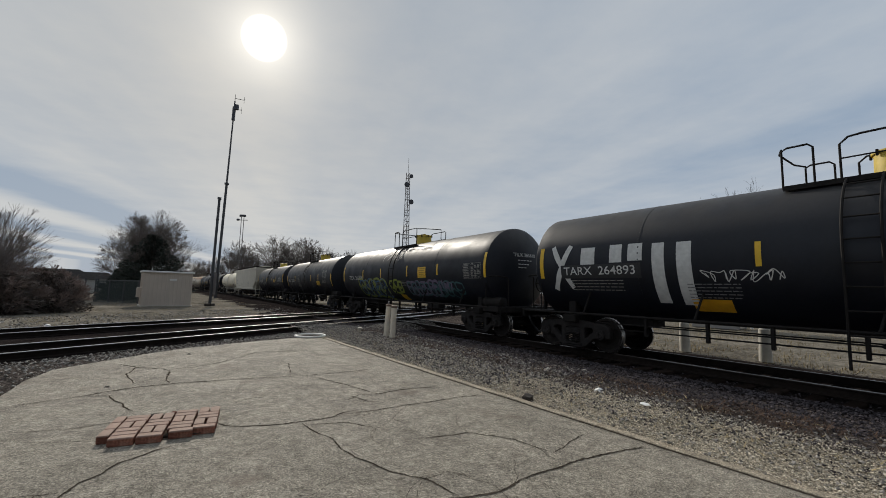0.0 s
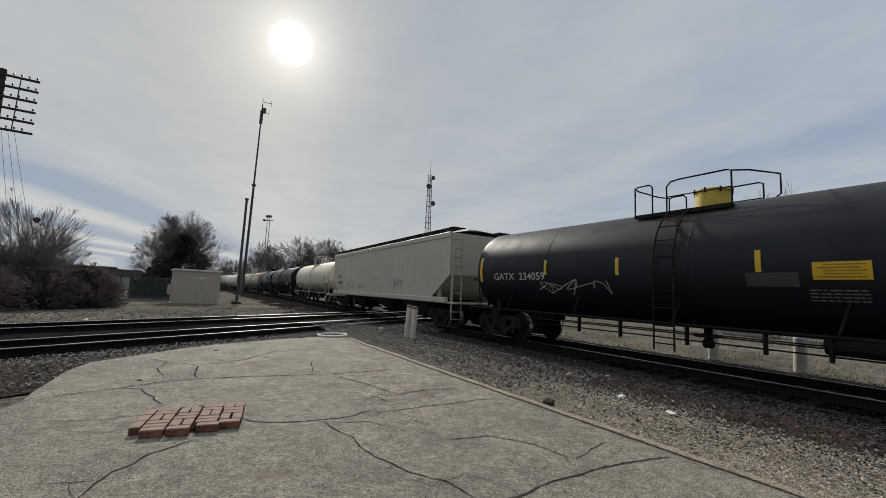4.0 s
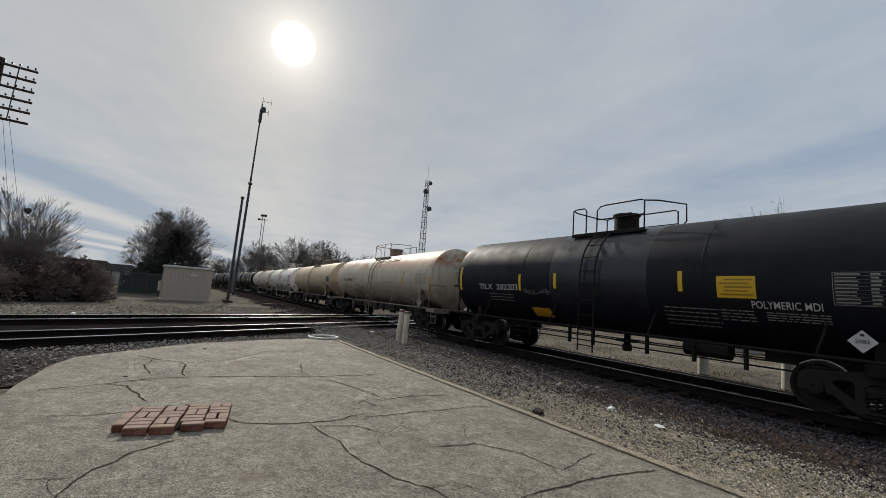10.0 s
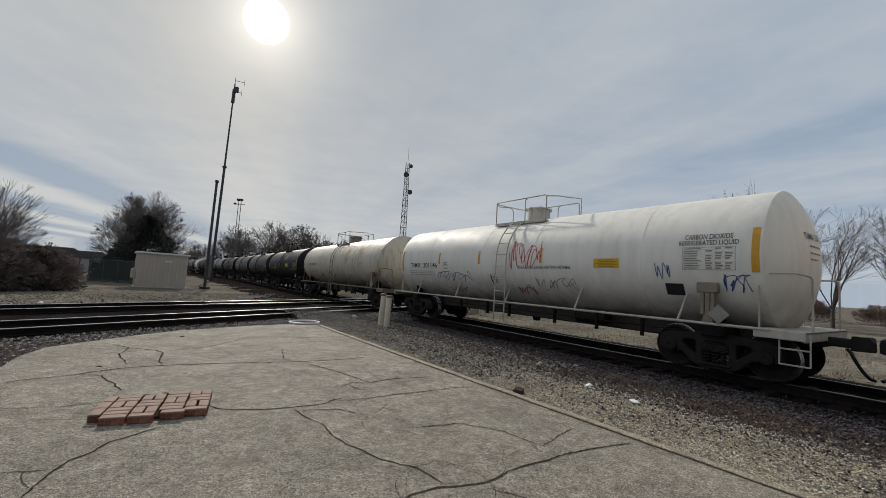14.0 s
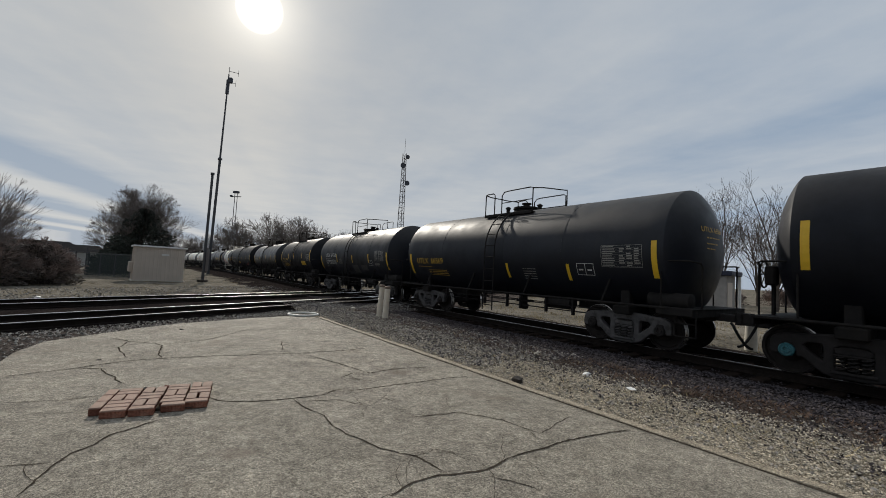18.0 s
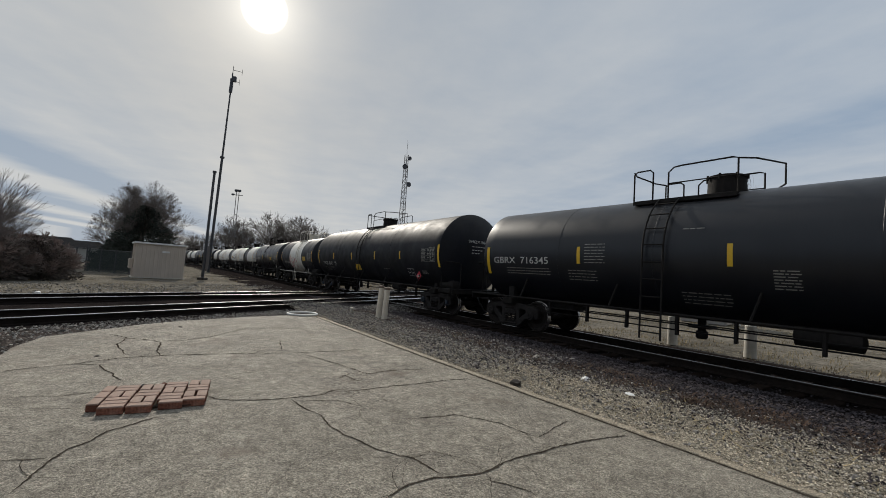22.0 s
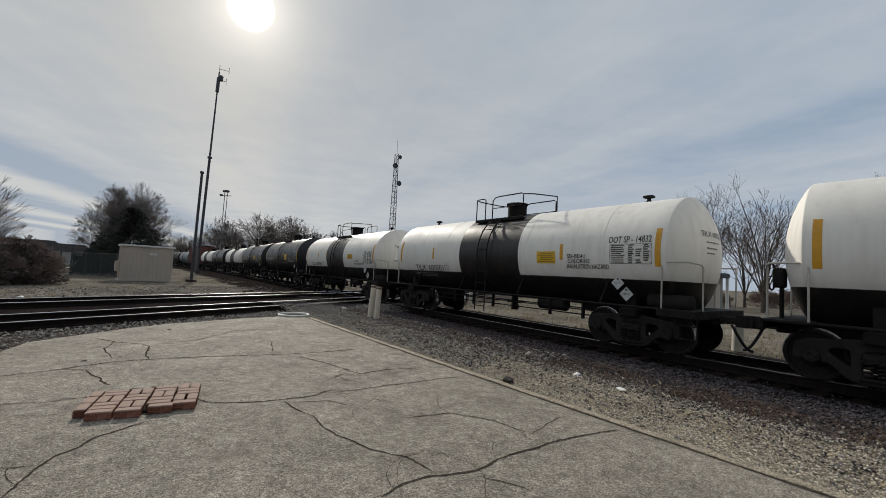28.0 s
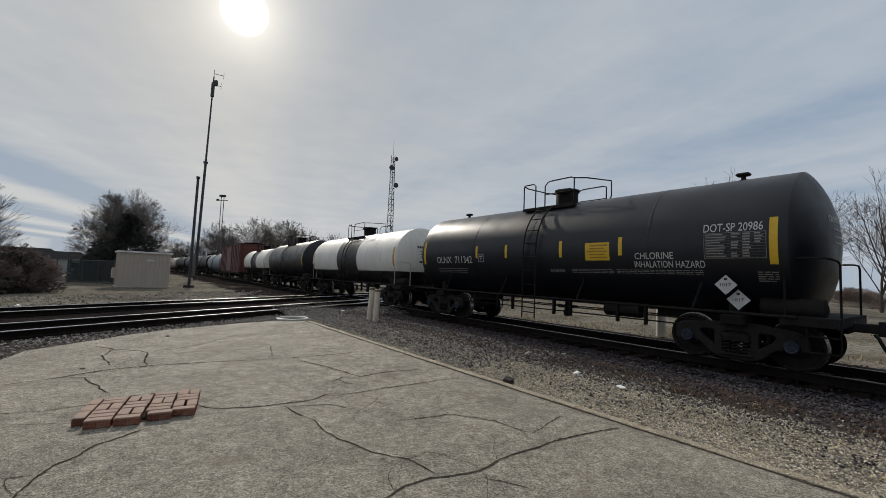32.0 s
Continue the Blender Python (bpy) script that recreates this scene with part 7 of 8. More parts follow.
    tank_car(27, 224.4, 235.4, ("white", "sooty"), "white tank car with a dark band", r=1.43, zc=2.33, scheme={"cuts": (-1.45, 1.45), "bands": ((-1.45, 1.45),), "low": -0.66}, dome="house",
             end_ink="ink", far=True, seams=0)
    box_car(237.8, 253.0, "red", "dark oxide-red box car far down the train")
    spots = 255.6
    for n, (paint, ln) in enumerate((("bluegrey", 12), ("dusty", 12), ("black", 13), ("dusty", 13), ("greybeige", 13), ("black", 12), ("dusty", 13), ("black", 13), ("greybeige", 13), ("black", 13))):
        tank_car(29 + n, spots, spots + ln, paint, {"bluegrey": "blue-grey tank car in the distance", "greybeige": "pale soiled tank car in the distance"}.get(paint, "dark tank car in the distance"),
                 far=True, seams=2)
        spots += ln + 2.8


build_train()


def train_place(t):
    """Metres that the train has run, from the middle of the clip."""
    q = (t - 16) / 16
    return 183.874 * q - 0.858 * q ** 2 - 1.828 * q ** 3 - 0.781 * q ** 4

# ---- loose stone, weeds ----
def stones(name, count, place, size, material, label, seed):
    """Loose stones, each a small broken lump; place(q) gives x, y, z."""
    q = np.random.RandomState(seed)
    base = np.array([(1, 0, 0), (-1, 0, 0), (0, 1, 0), (0, -1, 0), (0, 0, 1), (0, 0, -1)], float)
    tri = np.array([(0, 2, 4), (2, 1, 4), (1, 3, 4), (3, 0, 4), (2, 0, 5), (1, 2, 5), (3, 1, 5), (0, 3, 5)])
    pos = place(q, count)
    count = len(pos)
    V = base[None] * (0.45 + 0.9 * q.rand(count, 6, 1)) + 0.5 * (q.rand(count, 6, 3) - 0.5)
    V *= (size[0] + (size[1] - size[0]) * q.rand(count, 1, 1) ** 2) * np.array([1, 0.85, 0.6]) * 0.5
    a, b = q.rand(count) * 6.283, (q.rand(count) - 0.5) * 1.2
    ca, sa, cb, sb = np.cos(a), np.sin(a), np.cos(b), np.sin(b)
    x, y, z = V[..., 0], V[..., 1], V[..., 2]
    y, z = y * cb[:, None] - z * sb[:, None], y * sb[:, None] + z * cb[:, None]
    x, y = x * ca[:, None] - y * sa[:, None], x * sa[:, None] + y * ca[:, None]
    V = np.stack([x, y, z], -1) + pos[:, None]
    F = tri[None] + 6 * np.arange(count)[:, None, None]
    me = bpy.data.meshes.new(name)
    me.from_pydata(V.reshape(-1, 3).tolist(), [], F.reshape(-1, 3).tolist())
    me.materials.append(material)
    return tagged(new(name, me), label, "gravel", kind="stuff")


def track_xy(u, w):
    x, y = np.interp(u, TABLE_U, TX), np.interp(u, TABLE_U, TY)
    hx, hy = np.interp(u, TABLE_U, THX), np.interp(u, TABLE_U, THY)
    return x + w * hy, y - w * hx


def bed_height(w):
    return np.interp(w, [-6.6, -5.8, -5.0, -4.2, -3.4, -2.6, -2.0, -1.62, -1.36, 1.3, 3.0], [-0.05, -0.05, -0.07, -0.10, -0.15, -0.20, -0.222, -0.25, -0.305, -0.29, -0.29])


def near_bed(lo, hi, u0, u1, power=1.6):
    def place(q, n):
        u = u0 + (u1 - u0) * q.rand(n) ** power
        w = lo + (hi - lo) * q.rand(n)
        x, y = track_xy(u, w)
        return np.stack([x, y, bed_height(w) + 0.012 + 0.02 * q.rand(n)], -1)
    return place


stones("gravel", 36000, near_bed(-6.64, -4.7, -1, 15), (0.008, 0.032), stone_tan, "fine cream and tan gravel beside the kerb", 3)
stones("gravel", 9000, near_bed(-6.5, -3.9, -1, 18, 1.15), (0.014, 0.06), stone_light, "mixed grey stone beyond the fine gravel", 2)
stones("gravel", 9000, near_bed(-6.45, -3.2, 5, 16.5, 1.0), (0.03, 0.085), stone_light, "coarse grey stone towards the crossing", 16)
stones("gravel", 5000, near_bed(-6.3, -3.2, 5, 16.5, 1.0), (0.03, 0.08), stone_dark, "coarse dark stone towards the crossing", 17)
stones("gravel", 10000, near_bed(-6.0, -3.4, -1, 18, 1.2), (0.012, 0.055), stone_dark, "dark chips among the paler gravel", 14)
stones("gravel", 24000, near_bed(-4.1, -1.55, -4, 22), (0.034, 0.080), stone_dark, "grey crushed ballast stone along the near rail", 5)
stones("gravel", 6000, near_bed(-1.3, 3.2, -4, 24), (0.03, 0.07), stone_dark, "dark ballast stone between the ties", 6)


def left_bed(q, n):
    v = -6 + 26 * q.rand(n) ** 1.2
    w = 8.6 + 3.0 * q.rand(n)
    z = np.interp(w, [8.5, 9.8, 10.6, 11.2, 11.7], [-0.26, -0.10, -0.15, -0.20, -0.21])
    P = np.outer(w, np.array(N2)) + np.outer(v, np.array(D2))
    P[:, 2] = z + 0.02 * q.rand(n)
    return P


stones("gravel", 11000, left_bed, (0.03, 0.09), stone_light, "grey crushed stone beside the double track", 8)


def far_bed(q, n):
    v = 0 + 42 * q.rand(n)
    w = 18.6 + 9.0 * q.rand(n) ** 1.5
    P = np.outer(w, np.array(N2)) + np.outer(v, np.array(D2))
    P[:, 2] = -0.31 + 0.02 * q.rand(n)
    return P


stones("gravel", 9000, far_bed, (0.05, 0.13), stone_light, "scattered grey stone beyond the double track", 9)


def blades(name, count, place, height, material, label, seed, lean=0.5):
    q = np.random.RandomState(seed)
    pos = place(q, count)
    a = q.rand(count) * 6.283
    h = height[0] + (height[1] - height[0]) * q.rand(count) ** 1.5
    wd = 0.004 + 0.006 * q.rand(count)
    dx, dy = np.cos(a), np.sin(a)
    ln = lean * h * (0.3 + q.rand(count))
    p0 = pos + np.stack([-dy * wd, dx * wd, 0 * a], -1)
    p1 = pos + np.stack([dy * wd, -dx * wd, 0 * a], -1)
    p2 = pos + np.stack([dx * ln, dy * ln, h], -1)
    V = np.stack([p0, p1, p2], 1)
    F = np.arange(count * 3).reshape(-1, 3)
    me = bpy.data.meshes.new(name)
    me.from_pydata(V.reshape(-1, 3).tolist(), [], F.tolist())
    me.materials.append(material)
    return tagged(new(name, me), label, "grass", kind="stuff")


def clumped(base, spread, per):
    def place(q, n):
        c = base(q, n // per + 1)
        k = np.repeat(c, per, 0)[:n]
        return k + np.stack([(q.rand(len(k)) - 0.5) * spread, (q.rand(len(k)) - 0.5) * spread, 0 * q.rand(len(k))], -1)
    return place


weed_mat = mat("dead_weeds", (0.072, 0.040, 0.024), 0.95, var=0.3, scale=3, per=0.5, island=True)
blades("weeds", 14000, clumped(near_bed(-4.75, -3.6, -2, 15, 1.3), 0.42, 60), (0.012, 0.05), weed_mat, "flattened dead brown weeds in the gravel", 11, 2.2)
blades("weeds", 1600, clumped(near_bed(-6.2, -4.2, -2, 15, 1.3), 0.7, 12), (0.015, 0.05), grass_mat, "pale straw scattered on the gravel", 15, 2.6)


def field(q, n):
    u = -12 + 60 * q.rand(n)
    w = 3.2 + 16 * q.rand(n) ** 1.4
    x, y = track_xy(u, w)
    return np.stack([x, y, np.full(n, -0.335)], -1)


blades("dry_grass", 26000, clumped(field, 0.5, 20), (0.05, 0.20), grass_mat, "tan winter grass beyond the track", 12, 0.8)


def left_field(q, n):
    v = -8 + 60 * q.rand(n)
    w = 19.5 + 22 * q.rand(n)
    P = np.outer(w, np.array(N2)) + np.outer(v, np.array(D2))
    P[:, 2] = -0.335
    return P


blades("dry_grass", 9000, clumped(left_field, 0.6, 18), (0.05, 0.16), grass_mat, "thin tan grass beyond the double track", 13, 0.8)


# ---- bricks on the pavement ----
def brick_patch():
    patch = thing("brick_stack", "square of red paving bricks laid in basket weave on the pavement", "bricks")
    me = Geo().box(-0.099, 0.099, -0.0455, 0.0455, 0, 0.074, 0.005).mesh("brick", brick_mat)
    frame_ = Matrix.Translation((-3.02, 3.87, 0.002)) @ Matrix.Rotation(radians(24), 4, "Z")

    def lay(x, y, turn, z=0.0):
        m = frame_ @ Matrix.Translation((x + rnd.uniform(-0.004, 0.004), y + rnd.uniform(-0.004, 0.004), z)) @ Matrix.Rotation(radians(turn + rnd.uniform(-1.5, 1.5)), 4, "Z")
        part("brick", me, patch, at=m)

    s = 0.216
    for r in range(3):
        for c in range(4):
            shift = 0.055 * (c == 2) + 0.11 * (c == 3)
            x, y = 0.16 + s * c, 0.16 + s * r + shift
            if (r + c) % 2:
                lay(x - s / 4, y, 90), lay(x + s / 4, y, 90)
            else:
                lay(x, y - s / 4, 0), lay(x, y + s / 4, 0)
    # dark slab added under the bricks so that the joints come out dark
    bed = Geo().box(0.06, 0.80, 0.06, 0.66, 0.0, 0.03, 0.01).mesh("dirt_bed", crack_mat)
    part("dirt_bed", bed, patch, "dark slab added below, seen through the joints", at=frame_)
    for r in range(3):
        lay(0.0, 0.17 + s * r, 90)
    for c in range(2):
        lay(0.16 + s * c, 0.0, 0)
    lay(0.62, 0.055, 0), lay(0.16 + s * 3.0, 0.11, 0)


brick_patch()


# ---- posts, ring, litter ----
def pipe_post(x, y, z, h, r, tx, ty, name="bollard", label="cream pipe bollard with a rusty cap", group="pair of pipe bollards"):
    ob = thing(name, label, "bollard", group, at=pose(x, y, z, tx, ty, 0))
    g = Geo().lathe([(0, r * 1.05), (h * 0.55, r), (h * 0.555, r * 1.07), (h * 0.60, r * 1.07), (h * 0.605, r), (h - 0.06, r)], 20, "z")
    part("pipe", g.mesh("pipe", pvc_mat, smooth=True), ob)
    part("cap", Geo().lathe([(h - 0.06, r * 0.9), (h - 0.055, r * 1.10), (h + 0.0, r * 1.10), (h + 0.02, r * 0.8), (h + 0.025, 0.0)], 20, "z").mesh("cap", cap_mat, smooth=True), ob, "rusty brown cap")


pipe_post(-1.72, 13.85, -0.14, 1.12, 0.092, 0.5, 2.9)
pipe_post(-1.47, 13.38, -0.14, 1.09, 0.092, -0.5, 1.9)
stub = thing("pipe_stub", "short pale pipe stub in the gravel", "pipe", at=pose(-2.75, 14.6, -0.16, 3, 2, 0))
part("pipe", Geo().lathe([(0, 0.06), (0.22, 0.06), (0.24, 0.075), (0.29, 0.075), (0.30, 0.0)], 14, "z").mesh("pipe", conc_post, smooth=True), stub)
g = Geo()
g.tube([(0.43 * math.cos(a), 0.43 * math.sin(a), 0.0) for a in [k * math.pi / 24 for k in range(49)]], 0.030, 8, cap=False)
thing("painted_ring", "white-painted steel ring lying on the pavement edge", "ring", at=pose(-3.87, 12.66, 0.03), data=g.mesh("painted_ring", hose_mat, smooth=True))


def concrete_post(x, y, h=0.95):
    g = Geo().lathe([(0, 0.16), (h * 0.5, 0.15), (h - 0.04, 0.145), (h, 0.11), (h + 0.005, 0.0)], 18, "z")
    ob = thing("concrete_post", "weathered concrete post beyond the track", "post", "concrete posts by the track", at=pose(x, y, -0.30, rnd.uniform(-2, 2), rnd.uniform(-2, 2), 0))
    part("shaft", g.mesh("shaft", conc_post, smooth=True), ob)


for x, y in ((8.16, 13.7), (9.4, 11.9), (2.9, 24.6), (11.6, 8.6)):
    concrete_post(x, y)


def lump(name, x, y, z, size, material, label, cat, seed, flat=0.5):
    bm = bmesh.new()
    bmesh.ops.create_icosphere(bm, subdivisions=2, radius=1.0)
    for v in bm.verts:
        k = 1 + 0.45 * noise.noise(v.co * 1.7 + Vector((seed, 0, 0)))
        v.co = Vector((v.co.x * size * k, v.co.y * size * 0.75 * k, v.co.z * size * flat * k))
    me = bpy.data.meshes.new(name)
    bm.to_mesh(me)
    bm.free()
    me.materials.append(material)
    thing(name, label, cat, at=pose(x, y, z, 0, 0, seed * 40), data=me)


lump("crumpled_paper", 2.62, 6.78, -0.07, 0.085, litter_mat, "crumpled white paper on the gravel", "litter", 1.0, 0.6)
lump("flat_paper", 2.92, 5.90, -0.025, 0.085, litter_mat, "flattened white scrap on the gravel", "litter", 2.0, 0.12)
lump("clod", 1.30, 5.98, 0.0, 0.10, clod_mat, "dark clod of dirt beside the kerb", "dirt clod", 3.0, 0.55)
lump("clod", -5.28, 8.94, 0.0, 0.05, clod_mat, "small dark clod on the pavement", "dirt clod", 4.0, 0.4)
lump("clod", -4.67, 6.02, 0.0, 0.035, clod_mat, "small dark pebble on the pavement", "dirt clod", 5.0, 0.4)
lump("brick_chip", -2.92, 4.78, 0.02, 0.06, brick_mat, "broken chip of red brick beside the stack", "brick chip", 9.0, 0.7)
lump("brick_chip", -3.12, 4.72, 0.02, 0.05, clod_mat, "dark broken chip beside the brick stack", "brick chip", 10.0, 0.6)
lump("clod", -1.9, 4.62, 0.0, 0.012, clod_mat, "tiny dark pebble on the pavement", "dirt clod", 6.0, 0.5)
lump("crumpled_paper", -15.2, 16.3, -0.24, 0.11, litter_mat, "white scrap beside the rails", "litter", 7.0, 0.4)
stick = Geo().tube([(-0.14, 0, 0.0), (0, 0.02, 0.05), (0.15, 0.0, 0.09)], 0.014, 6)
thing("plank_scrap", "pale splinter of wood on the ballast", "wood scrap", at=pose(2.2, 8.45, -0.12, 0, 0, 60), data=stick.mesh("plank_scrap", conc_post))


# ---- signal hut, poles, fence ----
def signal_hut():
    a, b = Vector((-23.38, 32.62, 0)), Vector((-20.75, 34.75, 0))
    along = (b - a).normalized()
    length, depth, h = (b - a).length, 2.4, 2.70
    m = Matrix.Translation((a.x, a.y, -0.33)) @ Matrix.Rotation(math.atan2(along.y, along.x), 4, "Z")
    hut = thing("signal_hut", "ribbed grey metal signal hut with a white roof", "equipment hut", at=m)
    body = part("body", Geo().box(0, length, 0, depth, 0.05, h, 0.02).mesh("body", hut_mat), hut)
    rib = Geo().box(-0.025, 0.025, -0.03, 0.001, 0.08, h - 0.05, 0.008).mesh("rib", hut_mat)
    for k in range(12):
        part("rib", rib, body, at=pose(0.2 + (length - 0.4) * k / 11, 0, 0))
    for k in range(6):
        part("rib", rib, body, at=pose(0, 0.2 + 0.4 * k, 0, 0, 0, -90))
    part("roof", Geo().box(-0.12, length + 0.12, -0.14, depth + 0.14, h, h + 0.13, 0.02).mesh("roof", hut_roof), hut, "white roof edge")
    part("base", Geo().box(-0.1, length + 0.1, -0.1, depth + 0.1, -0.1, 0.07, 0.02).mesh("base", conc_post), hut)
    part("vent", Geo().box(length * 0.52, length * 0.52 + 0.5, -0.05, 0.0, h - 0.62, h - 0.48, 0.01).mesh("vent", hut_roof), body)
    part("meter_box", Geo().box(-0.32, 0.0, 0.5, 1.0, 0.7, 1.5, 0.05).mesh("meter_box", hut_mat), body)


signal_hut()


def mast():
    ob = thing("radio_mast", "tall thin dark radio mast with small aerials", "mast", at=pose(-31.83, 58.98, -0.33))
    top = Vector((0.45, 0.24, 29.8))
    part("shaft", Geo().tube([(0, 0, 0), top * 0.555], 0.20, 12, 0.17).mesh("shaft", pole_mat, smooth=True), ob)
    part("upper_shaft", Geo().tube([top * 0.555, top * 0.985], 0.14, 10, 0.09).mesh("upper_shaft", pole_mat, smooth=True), ob)
    part("collar", Geo().tube([top * 0.555, top * 0.563], 0.30, 12).mesh("collar", pole_mat), ob)
    part("aerial_box", Geo().tube([top * 0.885, top * 0.955], 0.24, 8).mesh("aerial_box", dish_mat), ob)
    part("antenna_unit", Geo().box(-0.05, 0.55, -0.2, 0.2, 28.0, 28.8, 0.05).mesh("antenna_unit", dish_mat), ob, at=pose(0.5, 0.2, 0))
    for z, ln in ((0.945, 0.9), (1.0, 1.1)):
        c = top * z
        e = c + Vector((ln, ln * 0.5, 0))
        aer = part("side_aerial", Geo().tube([c, e], 0.035, 6).mesh("side_aerial", pole_mat), ob)
        part("element", Geo().tube([e + Vector((0, 0, -0.5)), e + Vector((0, 0, 0.5))], 0.025, 5).mesh("element", pole_mat), aer)
    part("whip", Geo().tube([top * 0.97, top * 1.02], 0.035, 6).mesh("whip", pole_mat), ob)
    ob = thing("steel_pole", "dark steel pole with a concrete foot", "pole", at=pose(-19.93, 36.14, -0.33))
    t2 = Vector((0.07, 0.04, 9.45))
    part("shaft", Geo().tube([(0, 0, 0), t2], 0.125, 12, 0.105).mesh("shaft", pole_mat, smooth=True), ob)
    part("head", Geo().tube([t2, t2 + Vector((0, 0, 0.18))], 0.16, 12).mesh("head", pole_mat, smooth=True), ob)
    part("foot", Geo().box(-0.32, 0.32, -0.32, 0.32, -0.05, 0.22, 0.05).mesh("foot", clod_mat), ob)
    part("sign_plate", Geo().box(0.16, 0.42, -0.02, 0.0, 1.0, 2.9, 0.005).mesh("sign_plate", tower_mat), ob)


mast()


def telegraph_pole():
    at = Matrix.Translation((-25.7, 20.5, -0.33)) @ Matrix.Rotation(math.atan2(0.583, 0.812), 4, "Z")
    ob = thing("telegraph_pole", "old wooden telegraph pole with six crossarms of insulators", "telegraph pole", at=at)
    top = 13.1
    part("pole", Geo().tube([(0, 0, 0), (0, 0, top)], 0.20, 14, 0.15).mesh("pole", wood_pole, smooth=True), ob)
    pin = Geo().lathe([(0, 0.012), (0.06, 0.014), (0.065, 0.045), (0.10, 0.042), (0.12, 0.05), (0.16, 0.035), (0.17, 0.0)], 10, "z").mesh("insulator", insulator_mat, smooth=True)
    for k in range(6):
        z = top - 0.35 - 0.61 * k
        arm = part("crossarm", Geo().box(-1.55, 1.55, -0.20, -0.10, -0.06, 0.06, 0.012).mesh("crossarm", wood_pole), ob, at=pose(0, 0, z))
        for j in range(10):
            if (k * 10 + j) % 7 == 3 and k not in (0, 4):
                continue
            part("insulator", pin, arm, at=pose(-1.42 + 2.84 * j / 9, -0.15, 0.06))
    part("arm_brace", Geo().tube([(0.78, -0.17, top - 0.4), (0.70, -0.17, top - 3.4)], 0.03, 6).tube([(-0.78, -0.17, top - 0.4), (-0.70, -0.17, top - 3.4)], 0.03, 6).mesh("arm_brace", pole_mat), ob)
    part("guy_wire", Geo().tube([(0.2, 0, top - 3.5), (-6.5, -2.0, 0.0)], 0.022, 5).mesh("guy_wire", pole_mat), ob)
    g = Geo()
    for j in range(3):
        g.tube([(0.3 + 0.25 * j, -0.1, top - 3.4), (0.9 + 0.4 * j, 0.4, top - 8), (1.3 + 0.45 * j, 0.8, 2.0)], 0.010, 4)
    part("drop_wire", g.mesh("drop_wire", pole_mat), ob)


telegraph_pole()


def fence():
    a, b = Vector((-30.6, 36.9, -0.28)), Vector((-25.8, 35.6, -0.28))
    ob = thing("chain_fence", "dark green chain-link fence between steel posts", "fence", at=Matrix.Translation(a))
    d = b - a
    for k in range(4):
        q = d * (k / 3)
        part("post", Geo().tube([q, q + Vector((0, 0, 2.05 + 0.35 * (k == 0)))], 0.05, 8).mesh("post", pole_mat, smooth=True), ob)
    part("top_rail", Geo().tube([Vector((0, 0, 1.95)), d + Vector((0, 0, 1.95))], 0.03, 6).mesh("top_rail", pole_mat, smooth=True), ob)
    g = Geo()
    n = 64
    for k in range(-24, n):
        for s in (0, 1):
            t0, t1 = k / n, (k + 24) / n
            z0, z1 = (0.05, 1.9) if s == 0 else (1.9, 0.05)
            lo, hi = max(0, t0), min(1, t1)
            if hi <= lo:
                continue
            za, zb = z0 + (z1 - z0) * (lo - t0) / (t1 - t0), z0 + (z1 - z0) * (hi - t0) / (t1 - t0)
            g.tube([d * lo + Vector((0, 0, za)), d * hi + Vector((0, 0, zb))], 0.013, 3, cap=False)
    part("wire_mesh", g.mesh("wire_mesh", fence_mat), ob)
    e = thing("chain_fence", "short run of chain-link fence with a tall post", "fence", at=pose(-32.2, 36.4, -0.28))
    for k in range(3):
        part("post", Geo().tube([(0.7 * k, 0.5 * k, 0), (0.7 * k, 0.5 * k, 2.1)], 0.06, 8).mesh("post", pole_mat, smooth=True), e)
    part("top_rail", Geo().tube([(0, 0, 2.0), (1.4, 1.0, 2.0)], 0.03, 6).mesh("top_rail", pole_mat, smooth=True), e)


fence()


